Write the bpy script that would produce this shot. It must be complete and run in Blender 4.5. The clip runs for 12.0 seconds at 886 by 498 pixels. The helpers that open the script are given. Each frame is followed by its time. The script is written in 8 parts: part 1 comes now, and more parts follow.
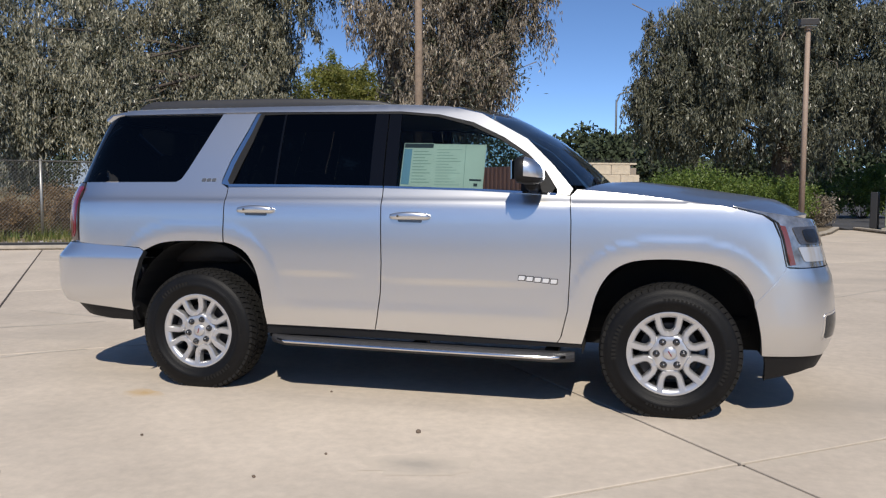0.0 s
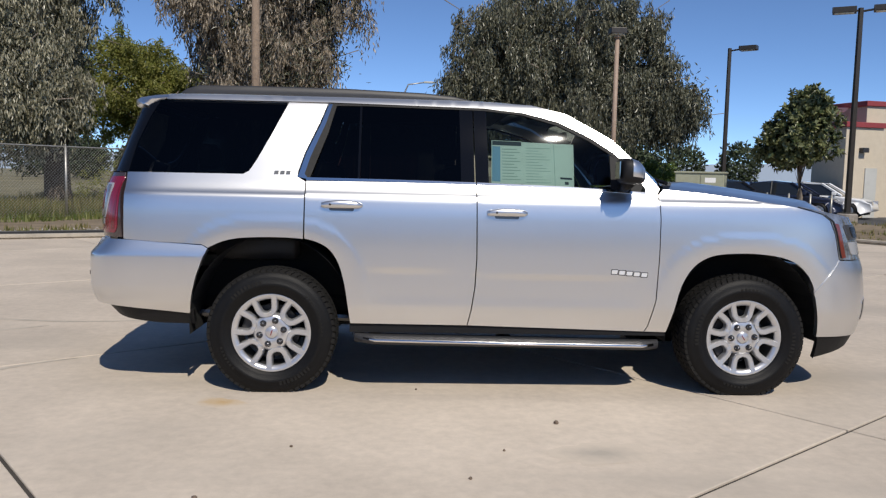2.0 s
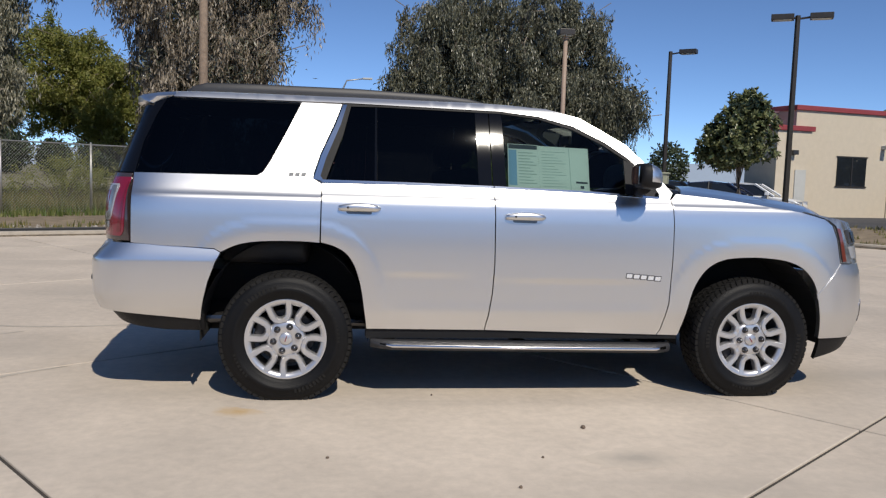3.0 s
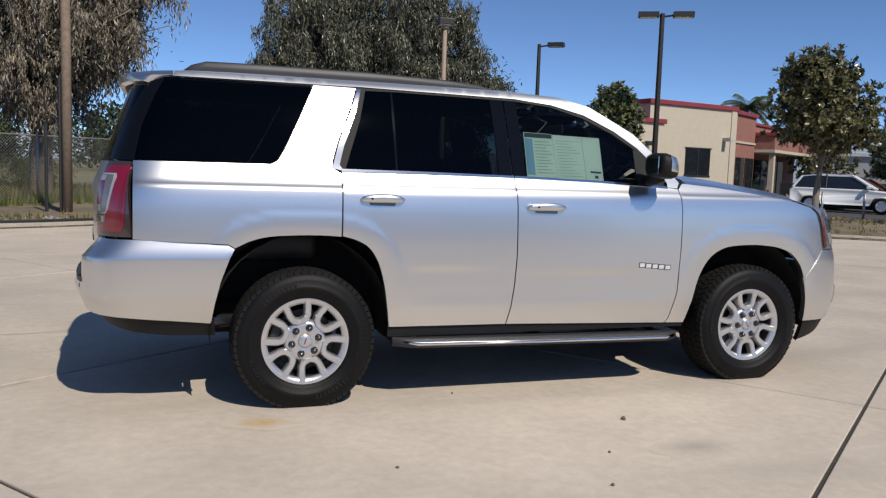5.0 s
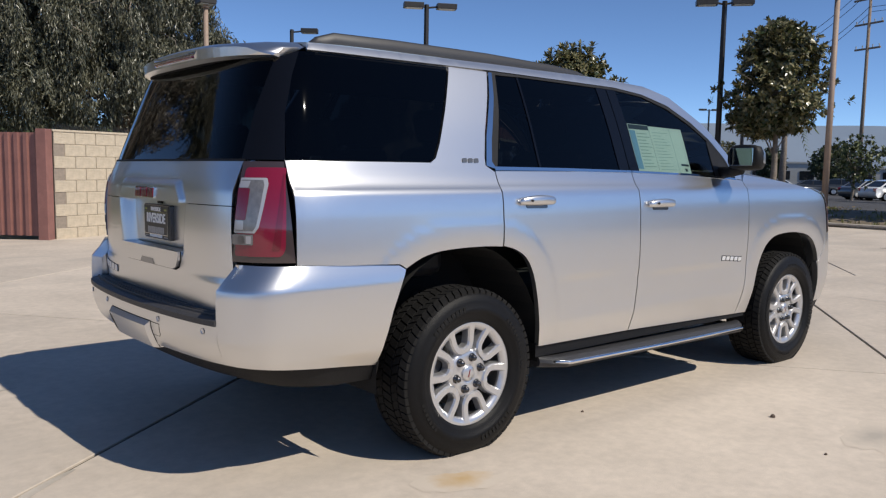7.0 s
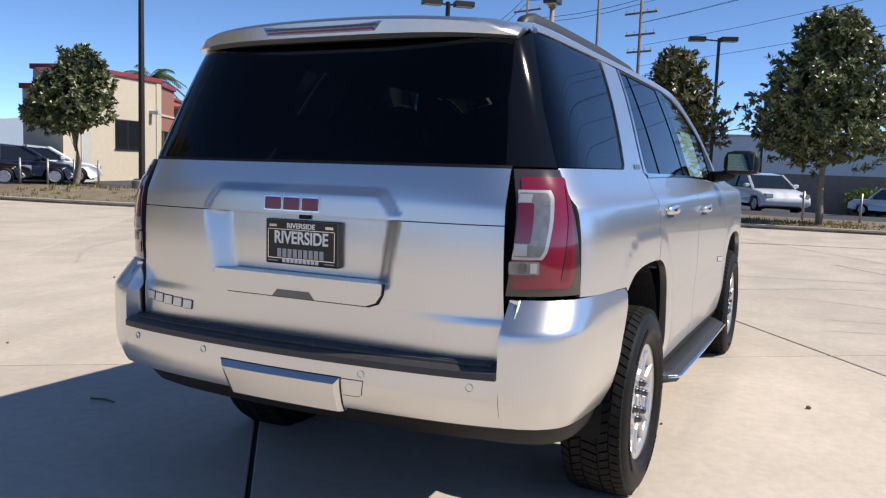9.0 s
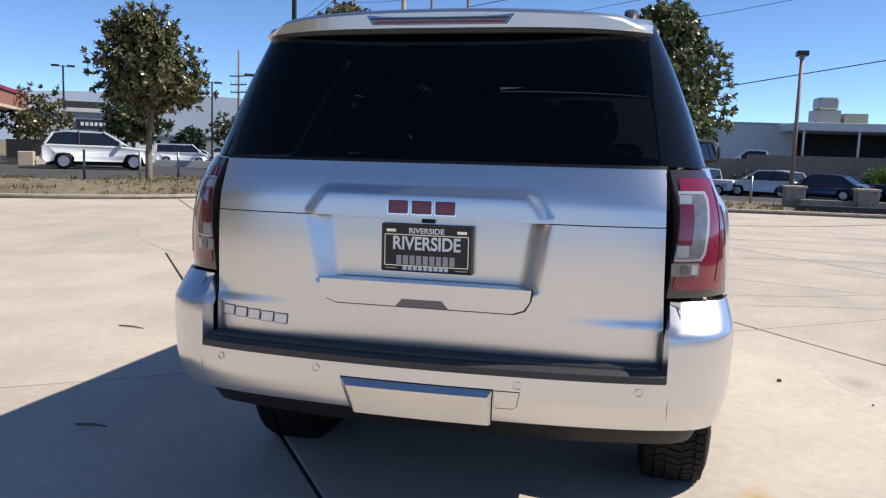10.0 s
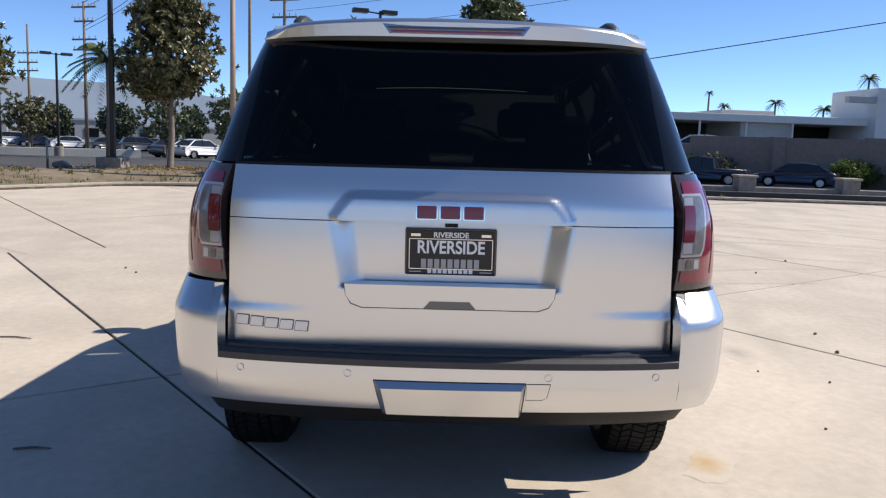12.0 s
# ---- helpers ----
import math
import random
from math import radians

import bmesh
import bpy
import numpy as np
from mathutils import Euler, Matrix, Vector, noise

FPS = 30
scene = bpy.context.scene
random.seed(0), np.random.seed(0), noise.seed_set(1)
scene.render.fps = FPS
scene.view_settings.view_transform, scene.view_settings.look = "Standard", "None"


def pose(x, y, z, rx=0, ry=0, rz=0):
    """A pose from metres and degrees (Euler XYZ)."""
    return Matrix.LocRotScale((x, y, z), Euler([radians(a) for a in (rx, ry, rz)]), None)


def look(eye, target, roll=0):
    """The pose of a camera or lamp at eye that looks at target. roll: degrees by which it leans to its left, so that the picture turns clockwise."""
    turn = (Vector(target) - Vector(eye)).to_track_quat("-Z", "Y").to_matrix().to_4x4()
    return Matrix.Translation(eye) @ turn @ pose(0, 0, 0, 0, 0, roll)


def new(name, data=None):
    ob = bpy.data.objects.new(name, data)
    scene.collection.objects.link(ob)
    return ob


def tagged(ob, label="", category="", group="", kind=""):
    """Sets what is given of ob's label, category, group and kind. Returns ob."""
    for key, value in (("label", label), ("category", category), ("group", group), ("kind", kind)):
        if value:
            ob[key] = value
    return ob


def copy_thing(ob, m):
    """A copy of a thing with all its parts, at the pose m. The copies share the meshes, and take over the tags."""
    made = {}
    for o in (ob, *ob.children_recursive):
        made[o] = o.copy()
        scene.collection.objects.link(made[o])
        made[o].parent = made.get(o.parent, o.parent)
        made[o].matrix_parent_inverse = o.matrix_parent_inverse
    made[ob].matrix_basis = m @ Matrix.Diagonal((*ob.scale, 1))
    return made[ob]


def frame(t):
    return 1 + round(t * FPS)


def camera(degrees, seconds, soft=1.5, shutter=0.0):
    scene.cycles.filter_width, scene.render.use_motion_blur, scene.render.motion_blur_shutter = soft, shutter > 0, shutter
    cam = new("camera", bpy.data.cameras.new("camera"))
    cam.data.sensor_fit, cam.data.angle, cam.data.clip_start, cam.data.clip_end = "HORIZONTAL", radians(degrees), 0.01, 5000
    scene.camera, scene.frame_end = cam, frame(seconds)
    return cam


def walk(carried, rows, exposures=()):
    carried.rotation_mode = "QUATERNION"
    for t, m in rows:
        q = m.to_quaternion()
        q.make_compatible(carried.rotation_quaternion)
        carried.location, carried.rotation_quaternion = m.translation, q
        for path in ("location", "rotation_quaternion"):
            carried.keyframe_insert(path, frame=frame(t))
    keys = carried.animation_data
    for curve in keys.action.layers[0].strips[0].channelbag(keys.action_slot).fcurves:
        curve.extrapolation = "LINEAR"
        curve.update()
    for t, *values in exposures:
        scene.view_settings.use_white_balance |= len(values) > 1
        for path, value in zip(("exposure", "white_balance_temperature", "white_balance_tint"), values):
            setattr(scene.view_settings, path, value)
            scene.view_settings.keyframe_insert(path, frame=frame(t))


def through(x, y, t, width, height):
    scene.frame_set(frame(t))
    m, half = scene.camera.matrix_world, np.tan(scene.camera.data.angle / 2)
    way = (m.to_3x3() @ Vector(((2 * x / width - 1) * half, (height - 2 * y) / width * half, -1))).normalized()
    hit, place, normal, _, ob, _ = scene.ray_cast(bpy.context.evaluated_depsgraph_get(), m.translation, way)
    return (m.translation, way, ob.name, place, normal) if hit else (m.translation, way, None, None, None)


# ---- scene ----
cam = camera(57.8, 12.0, soft=1.25)
PATH = [
    (0, (2.74, -5.625, 1.31), (2.28, -3.684, 1.155), 0.2),
    (0.5, (2.168, -5.736, 1.312), (1.874, -3.765, 1.15), 0.5),
    (1, (1.639, -5.861, 1.336), (1.498, -3.873, 1.162), 0.7),
    (1.5, (1.174, -5.866, 1.329), (1.171, -3.874, 1.151), 1.0),
    (2, (0.751, -5.858, 1.346), (0.867, -3.87, 1.166), 1.3),
    (2.5, (0.414, -5.864, 1.383), (0.625, -3.883, 1.202), 1.6),
    (3, (0.236, -5.748, 1.37), (0.519, -3.777, 1.187), 1.8),
    (3.2, (0.181, -5.728, 1.38), (0.49, -3.761, 1.192), 1.6),
    (4.8, (-0.535, -5.415, 1.343), (0.056, -3.514, 1.145), 2.1),
    (5, (-0.719, -5.315, 1.339), (-0.072, -3.433, 1.141), 1.9),
    (5.5, (-1.22, -5.023, 1.345), (-0.417, -3.203, 1.142), 1.8),
    (6, (-1.658, -4.572, 1.319), (-0.688, -2.836, 1.113), 1.5),
    (6.5, (-2.063, -4.098, 1.335), (-0.932, -2.462, 1.128), 1.2),
    (7, (-2.445, -3.647, 1.323), (-1.164, -2.126, 1.116), 1.0),
    (7.2, (-2.554, -3.426, 1.327), (-1.213, -1.957, 1.117), 1.1),
    (8.8, (-3.302, -1.806, 1.337), (-1.543, -0.882, 1.108), 1.98),
    (9, (-3.343, -1.644, 1.336), (-1.558, -0.768, 1.123), 2.02),
    (9.5, (-3.452, -1.123, 1.339), (-1.577, -0.463, 1.115), 2.01),
    (10, (-3.580, -0.639, 1.364), (-1.649, -0.180, 1.119), 1.89),
    (10.5, (-3.657, -0.283, 1.345), (-1.690, -0.005, 1.113), 1.60),
    (11, (-3.693, -0.044, 1.372), (-1.714, 0.092, 1.124), 1.54),
    (11.5, (-3.750, 0.066, 1.407), (-1.767, 0.110, 1.144), 1.68),
    (12, (-3.749, 0.029, 1.416), (-1.768, 0.034, 1.147), 1.95),
]
walk(cam, [(t, look(eye, target, roll)) for t, eye, target, roll in PATH], [(0, 0.15), (1, 0.12), (2, 0.05), (3.2, 0.0), (5, -0.02), (6, 0.01), (7.2, 0.14), (8.8, 0.46), (12, 0.52)])

# ---- light ----
SUN_WAY = Vector((0.26, -0.90, 1.0)).normalized()
world = bpy.data.worlds.new("world")
world.use_nodes = True
scene.world = world
wt = world.node_tree
sky = wt.nodes.new("ShaderNodeTexSky")
sky.sky_type = "NISHITA"
sky.sun_disc = False
sky.sun_elevation = math.asin(SUN_WAY.z)
sky.sun_rotation = math.atan2(SUN_WAY.x, SUN_WAY.y)
sky.air_density = 0.6
sky.dust_density = 0.15
sky.ozone_density = 3.0
sky.altitude = 2500
tint = wt.nodes.new("ShaderNodeMix")
tint.data_type = "RGBA"
tint.blend_type = "MULTIPLY"
tint.inputs["Factor"].default_value = 1.0
tint.inputs["B"].default_value = (0.82, 0.92, 1.0, 1.0)
wt.links.new(sky.outputs[0], tint.inputs["A"])
wt.links.new(tint.outputs["Result"], wt.nodes["Background"].inputs[0])
wt.nodes["Background"].inputs[1].default_value = 0.135
sun = new("sun", bpy.data.lights.new("sun", "SUN"))
sun.data.energy = 3.75
sun.data.angle = radians(0.5)
sun.data.color = (1.0, 0.925, 0.81)
sun.matrix_world = look(SUN_WAY * 50, (0, 0, 0))


# ---- materials ----
def mat(name, base, rough=0.6, metal=0.0, var=0.0, scale=8.0, bump=0.0, bscale=60.0, dark=None, coat=0.0, spec=0.5, island=0.0, big=0.0):
    """A surface: base colour, grain at two scales, stains of a second colour, fine relief."""
    m = bpy.data.materials.new(name)
    m.use_nodes = True
    n, l = m.node_tree.nodes, m.node_tree.links
    b = n["Principled BSDF"]
    base = tuple(base)[:3] + (1.0,)
    b.inputs["Base Color"].default_value = base
    b.inputs["Roughness"].default_value = rough
    b.inputs["Metallic"].default_value = metal
    b.inputs["Coat Weight"].default_value = coat
    b.inputs["Coat Roughness"].default_value = 0.04
    b.inputs["Specular IOR Level"].default_value = spec
    if var or bump or big or island:
        tc = n.new("ShaderNodeTexCoord")
        out = None
        if var or big:
            n1 = n.new("ShaderNodeTexNoise")
            n1.inputs["Scale"].default_value = scale
            n1.inputs["Detail"].default_value = 6
            n1.inputs["Roughness"].default_value = 0.65
            l.new(tc.outputs["Object"], n1.inputs["Vector"])
            mix = n.new("ShaderNodeMix")
            mix.data_type = "RGBA"
            ramp = n.new("ShaderNodeMapRange")
            ramp.inputs["From Min"].default_value = 0.3
            ramp.inputs["From Max"].default_value = 0.7
            l.new(n1.outputs["Fac"], ramp.inputs["Value"])
            l.new(ramp.outputs[0], mix.inputs["Factor"])
            d = tuple(dark)[:3] if dark else tuple(v * (1 - var) for v in base[:3])
            mix.inputs["A"].default_value = d + (1.0,)
            mix.inputs["B"].default_value = tuple(min(1, v * (1 + var * 0.5)) for v in base[:3]) + (1.0,)
            out = mix.outputs["Result"]
            if big:
                n2 = n.new("ShaderNodeTexNoise")
                n2.inputs["Scale"].default_value = scale * 0.09
                n2.inputs["Detail"].default_value = 4
                l.new(tc.outputs["Object"], n2.inputs["Vector"])
                r2 = n.new("ShaderNodeMapRange")
                r2.inputs["From Min"].default_value = 0.35
                r2.inputs["From Max"].default_value = 0.65
                r2.inputs["To Min"].default_value = 1 - big
                r2.inputs["To Max"].default_value = 1 + big * 0.4
                l.new(n2.outputs["Fac"], r2.inputs["Value"])
                hs = n.new("ShaderNodeHueSaturation")
                l.new(r2.outputs[0], hs.inputs["Value"])
                l.new(out, hs.inputs["Color"])
                out = hs.outputs[0]
        if island:
            geo = n.new("ShaderNodeNewGeometry")
            r3 = n.new("ShaderNodeMapRange")
            r3.inputs["To Min"].default_value = 1 - island
            r3.inputs["To Max"].default_value = 1 + island
            l.new(geo.outputs["Random Per Island"], r3.inputs["Value"])
            hs = n.new("ShaderNodeHueSaturation")
            l.new(r3.outputs[0], hs.inputs["Value"])
            if out is None:
                hs.inputs["Color"].default_value = base
            else:
                l.new(out, hs.inputs["Color"])
            out = hs.outputs[0]
        if out is not None:
            l.new(out, b.inputs["Base Color"])
        if bump:
            n3 = n.new("ShaderNodeTexNoise")
            n3.inputs["Scale"].default_value = bscale
            n3.inputs["Detail"].default_value = 4
            l.new(tc.outputs["Object"], n3.inputs["Vector"])
            bp = n.new("ShaderNodeBump")
            bp.inputs["Strength"].default_value = bump
            bp.inputs["Distance"].default_value = 0.02
            l.new(n3.outputs["Fac"], bp.inputs["Height"])
            l.new(bp.outputs[0], b.inputs["Normal"])
    return m


def glass(name, tint, gloss=1.45):
    """A clear or tinted pane: the tint goes through, the gloss lies on it."""
    m = bpy.data.materials.new(name)
    m.use_nodes = True
    n, l = m.node_tree.nodes, m.node_tree.links
    n.remove(n["Principled BSDF"])
    tr = n.new("ShaderNodeBsdfTransparent")
    tr.inputs[0].default_value = tuple(tint) + (1,)
    gl = n.new("ShaderNodeBsdfGlossy")
    gl.inputs["Roughness"].default_value = 0.02
    gl.inputs["Color"].default_value = (0.95, 0.97, 1.0, 1)
    fr = n.new("ShaderNodeFresnel")
    fr.inputs["IOR"].default_value = gloss
    mx = n.new("ShaderNodeMixShader")
    l.new(fr.outputs[0], mx.inputs[0])
    l.new(tr.outputs[0], mx.inputs[1])
    l.new(gl.outputs[0], mx.inputs[2])
    l.new(mx.outputs[0], n["Material Output"].inputs["Surface"])
    return m


def leaf_mat(name, a, b, rough=0.45, through=0.25):
    """Leaves: two greens by leaf, gloss on top, some light through them."""
    m = bpy.data.materials.new(name)
    m.use_nodes = True
    n, l = m.node_tree.nodes, m.node_tree.links
    p = n["Principled BSDF"]
    geo = n.new("ShaderNodeNewGeometry")
    mix = n.new("ShaderNodeMix")
    mix.data_type = "RGBA"
    mix.inputs["A"].default_value = tuple(a) + (1,)
    mix.inputs["B"].default_value = tuple(b) + (1,)
    l.new(geo.outputs["Random Per Island"], mix.inputs["Factor"])
    l.new(mix.outputs["Result"], p.inputs["Base Color"])
    p.inputs["Roughness"].default_value = rough
    tl = n.new("ShaderNodeBsdfTranslucent")
    l.new(mix.outputs["Result"], tl.inputs["Color"])
    mx = n.new("ShaderNodeMixShader")
    mx.inputs[0].default_value = through
    l.new(p.outputs[0], mx.inputs[1])
    l.new(tl.outputs[0], mx.inputs[2])
    l.new(mx.outputs[0], n["Material Output"].inputs["Surface"])
    return m


def concrete_mat(name, base, dark):
    """Broom-finished concrete: blotches, fine speckle, faint tyre-grey marks, each slab a shade of its own."""
    m = mat(name, base, 0.85, var=0.12, scale=14, bump=0.12, bscale=160, big=0.1)
    n, l = m.node_tree.nodes, m.node_tree.links
    b = n["Principled BSDF"]
    src = b.inputs["Base Color"].links[0].from_socket
    info = n.new("ShaderNodeObjectInfo")
    geo = n.new("ShaderNodeNewGeometry")
    stain = n.new("ShaderNodeTexNoise")
    stain.inputs["Scale"].default_value = 0.35
    stain.inputs["Detail"].default_value = 7
    stain.inputs["Distortion"].default_value = 0.6
    mp = n.new("ShaderNodeMapping")
    mp.inputs["Scale"].default_value = (1.0, 3.2, 1.0)
    mp.inputs["Rotation"].default_value = (0, 0, 0.25)
    l.new(geo.outputs["Position"], mp.inputs["Vector"])
    l.new(mp.outputs[0], stain.inputs["Vector"])
    mr = n.new("ShaderNodeMapRange")
    mr.inputs["From Min"].default_value = 0.52
    mr.inputs["From Max"].default_value = 0.74
    mr.inputs["To Max"].default_value = 0.75
    l.new(stain.outputs["Fac"], mr.inputs["Value"])
    mix = n.new("ShaderNodeMix")
    mix.data_type = "RGBA"
    l.new(mr.outputs[0], mix.inputs["Factor"])
    l.new(src, mix.inputs["A"])
    mix.inputs["B"].default_value = tuple(dark) + (1,)
    hs = n.new("ShaderNodeHueSaturation")
    r3 = n.new("ShaderNodeMapRange")
    r3.inputs["To Min"].default_value = 0.95
    r3.inputs["To Max"].default_value = 1.05
    l.new(info.outputs["Random"], r3.inputs["Value"])
    l.new(r3.outputs[0], hs.inputs["Value"])
    l.new(mix.outputs["Result"], hs.inputs["Color"])
    l.new(hs.outputs[0], b.inputs["Base Color"])
    return m


def paint_mat(name, base, metal=0.75, rough=0.34, coat=1.0, flake=0.015):
    """Metallic car paint: flakes under a clear coat."""
    m = mat(name, base, rough, metal, coat=coat)
    n, l = m.node_tree.nodes, m.node_tree.links
    b = n["Principled BSDF"]
    tc = n.new("ShaderNodeTexCoord")
    v = n.new("ShaderNodeTexVoronoi")
    v.inputs["Scale"].default_value = 900
    l.new(tc.outputs["Object"], v.inputs["Vector"])
    mr = n.new("ShaderNodeMapRange")
    mr.inputs["To Min"].default_value = rough - flake
    mr.inputs["To Max"].default_value = rough + flake
    l.new(v.outputs["Color"], mr.inputs["Value"])
    l.new(mr.outputs[0], b.inputs["Roughness"])
    return m


M_CONC = concrete_mat("concrete", (0.60, 0.52, 0.43), (0.44, 0.39, 0.33))
M_JOINT = mat("joint", (0.06, 0.052, 0.045), 0.95, var=0.3, scale=30)
M_KERB = mat("kerb_concrete", (0.45, 0.40, 0.33), 0.9, var=0.25, scale=5, bump=0.3, bscale=90)
M_DIRT = mat("dirt", (0.24, 0.19, 0.13), 0.95, var=0.35, scale=3, bump=0.6, bscale=25, big=0.25)
M_FIELD = mat("dry_field", (0.26, 0.22, 0.13), 0.95, var=0.4, scale=1.2, bump=0.7, bscale=12, dark=(0.12, 0.12, 0.06), big=0.3)
M_GRAVEL = mat("gravel", (0.30, 0.28, 0.26), 0.9, island=0.4)
M_ASPH = mat("asphalt", (0.075, 0.075, 0.078), 0.9, var=0.2, scale=6, bump=0.4, bscale=120, big=0.2)
M_GRASS = leaf_mat("grass_blades", (0.12, 0.15, 0.035), (0.30, 0.24, 0.10), 0.7)
M_GREENGRASS = leaf_mat("weed_blades", (0.07, 0.12, 0.02), (0.22, 0.22, 0.07), 0.6)
M_BARK = mat("bark", (0.11, 0.088, 0.07), 0.95, var=0.45, scale=5, bump=0.9, bscale=14)
M_BARKG = mat("grey_bark", (0.25, 0.21, 0.17), 0.9, var=0.35, scale=9, bump=0.6, bscale=25)
M_EUC = leaf_mat("eucalyptus_leaf", (0.044, 0.052, 0.028), (0.54, 0.505, 0.37), 0.34, 0.25)
M_EUCRED = leaf_mat("dry_eucalyptus_leaf", (0.060, 0.050, 0.036), (0.46, 0.385, 0.29), 0.38, 0.2)
# Also fills other eucalyptus crowns, where its dark colour stands in for shade.
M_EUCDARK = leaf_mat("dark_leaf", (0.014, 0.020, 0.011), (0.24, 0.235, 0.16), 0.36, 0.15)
M_MAGN = leaf_mat("magnolia_leaf", (0.030, 0.054, 0.018), (0.25, 0.26, 0.12), 0.27, 0.12)
M_MAGNY = leaf_mat("magnolia_leaf_yellowing", (0.034, 0.054, 0.016), (0.27, 0.235, 0.12), 0.27, 0.15)
M_BUSH = leaf_mat("bush_leaf", (0.06, 0.115, 0.02), (0.21, 0.27, 0.055), 0.45, 0.3)
M_PALE = leaf_mat("pale_leaf", (0.18, 0.21, 0.04), (0.34, 0.33, 0.10), 0.5, 0.4)
M_DRYBUSH = leaf_mat("dry_shrub_leaf", (0.10, 0.060, 0.028), (0.36, 0.24, 0.12), 0.6, 0.2)
M_PALM = leaf_mat("palm_frond", (0.06, 0.10, 0.03), (0.15, 0.18, 0.06), 0.5, 0.25)
M_FARTREE = mat("far_foliage", (0.055, 0.075, 0.035), 0.8, var=0.5, scale=1.5, island=0.4)
# The haze of distance is mixed into the hills' flat blue-grey.
M_HILL = mat("hazy_hill", (0.30, 0.36, 0.44), 1.0, var=0.12, scale=0.01)
M_GALV = mat("galvanised", (0.42, 0.41, 0.38), 0.45, 0.7, var=0.25, scale=20)
M_BRONZE = mat("bronze_paint", (0.045, 0.04, 0.036), 0.45, 0.3, var=0.2, scale=12)
M_TANPOLE = mat("tan_paint", (0.34, 0.25, 0.19), 0.6, var=0.15, scale=10)
M_WOODPOLE = mat("pole_wood", (0.27, 0.20, 0.145), 0.85, var=0.3, scale=9, bump=0.5, bscale=40)
M_LENS = mat("lamp_lens", (0.62, 0.64, 0.62), 0.3)
M_GATE = mat("gate_paint", (0.27, 0.125, 0.105), 0.5, var=0.18, scale=6, big=0.15)
M_BLOCK = mat("wall_block", (0.54, 0.46, 0.345), 0.92, var=0.18, scale=10, bump=0.6, bscale=45, island=0.12)
M_MORTAR = mat("mortar", (0.30, 0.25, 0.20), 0.95, var=0.2, scale=20)
M_BOXGREEN = mat("box_paint", (0.36, 0.37, 0.27), 0.55, var=0.12, scale=5)
M_STUCCO = mat("cream_stucco", (0.60, 0.52, 0.40), 0.9, var=0.06, scale=4, bump=0.5, bscale=70)
M_REDTRIM = mat("red_trim", (0.28, 0.045, 0.05), 0.6, var=0.15, scale=4)
M_BRICKRED = mat("terracotta_stucco", (0.34, 0.155, 0.115), 0.85, var=0.18, scale=5, bump=0.4, bscale=50)
M_WHITEW = mat("white_stucco", (0.72, 0.71, 0.68), 0.85, var=0.06, scale=2)
M_GREYW = mat("grey_stucco", (0.50, 0.50, 0.47), 0.85, var=0.08, scale=2)
M_BROWNW = mat("brown_wall", (0.30, 0.225, 0.185), 0.9, var=0.2, scale=3, bump=0.4, bscale=30)
M_DKGLASS = mat("dark_window", (0.015, 0.018, 0.022), 0.06, spec=0.7)
M_DARK = mat("dark_metal", (0.03, 0.03, 0.032), 0.5)
# Near-black wall colour that carries the shade of the carport bays.
M_SHADE = mat("painted_bay_shade", (0.06, 0.055, 0.05), 0.9, var=0.3, scale=2)
M_STONE = mat("grey_stone", (0.30, 0.27, 0.24), 0.92, var=0.3, scale=8, bump=0.5, bscale=40)
M_WIRE = mat("wire", (0.03, 0.03, 0.03), 0.6)
M_WHITEP = paint_mat("white_paint", (0.78, 0.79, 0.80), 0.0, 0.3)
M_BLACKP = paint_mat("black_paint", (0.012, 0.012, 0.014), 0.2, 0.25)
M_BLUEP = paint_mat("blue_paint", (0.02, 0.026, 0.055), 0.3, 0.28)
M_GREYP = paint_mat("grey_paint", (0.12, 0.125, 0.13), 0.4, 0.3)
M_GOLDP = paint_mat("bronze_car_paint", (0.20, 0.14, 0.08), 0.5, 0.3)
M_REDP = paint_mat("red_paint", (0.25, 0.02, 0.02), 0.2, 0.3)
M_SILVER = paint_mat("silver_paint", (0.75, 0.753, 0.757), 0.97, 0.31, 0.5, 0.002)
M_BLACKGLOSS = mat("gloss_black", (0.004, 0.004, 0.005), 0.05, spec=0.35)
M_BLACKPLA = mat("black_plastic", (0.008, 0.008, 0.009), 0.55, spec=0.3, var=0.15, scale=40, bump=0.15, bscale=500)
M_RAILPLA = mat("grey_plastic", (0.035, 0.035, 0.038), 0.5, var=0.1, scale=30)
M_PAD = mat("step_pad", (0.050, 0.048, 0.049), 0.5, var=0.15, scale=25, bump=0.2, bscale=300)
M_WELL = mat("wheel_well", (0.008, 0.008, 0.008), 0.95)
M_TREAD = mat("tread_rubber", (0.014, 0.0135, 0.013), 0.8, spec=0.2, var=0.3, scale=14, bump=0.15, bscale=200)
M_RUBBER = mat("tyre_rubber", (0.005, 0.005, 0.0055), 0.5, spec=0.22, var=0.3, scale=14, bump=0.15, bscale=200)
M_RIM = mat("machined_alloy", (0.62, 0.62, 0.63), 0.30, 0.75, var=0.05, scale=30)
# Rim alloy darkened so the gaps behind the spokes read as shaded.
M_RIMDK = mat("darkened_barrel_alloy", (0.10, 0.10, 0.105), 0.5, 0.6)
M_CHROME = mat("chrome", (0.80, 0.81, 0.83), 0.08, 1.0)
M_NUT = mat("steel_nut", (0.10, 0.10, 0.105), 0.22, 0.9)
M_BLKCHROME = mat("dark_chrome", (0.10, 0.10, 0.105), 0.2, 1.0)
M_STOP = mat("dark_red_lens", (0.13, 0.007, 0.018), 0.12, coat=1.0)
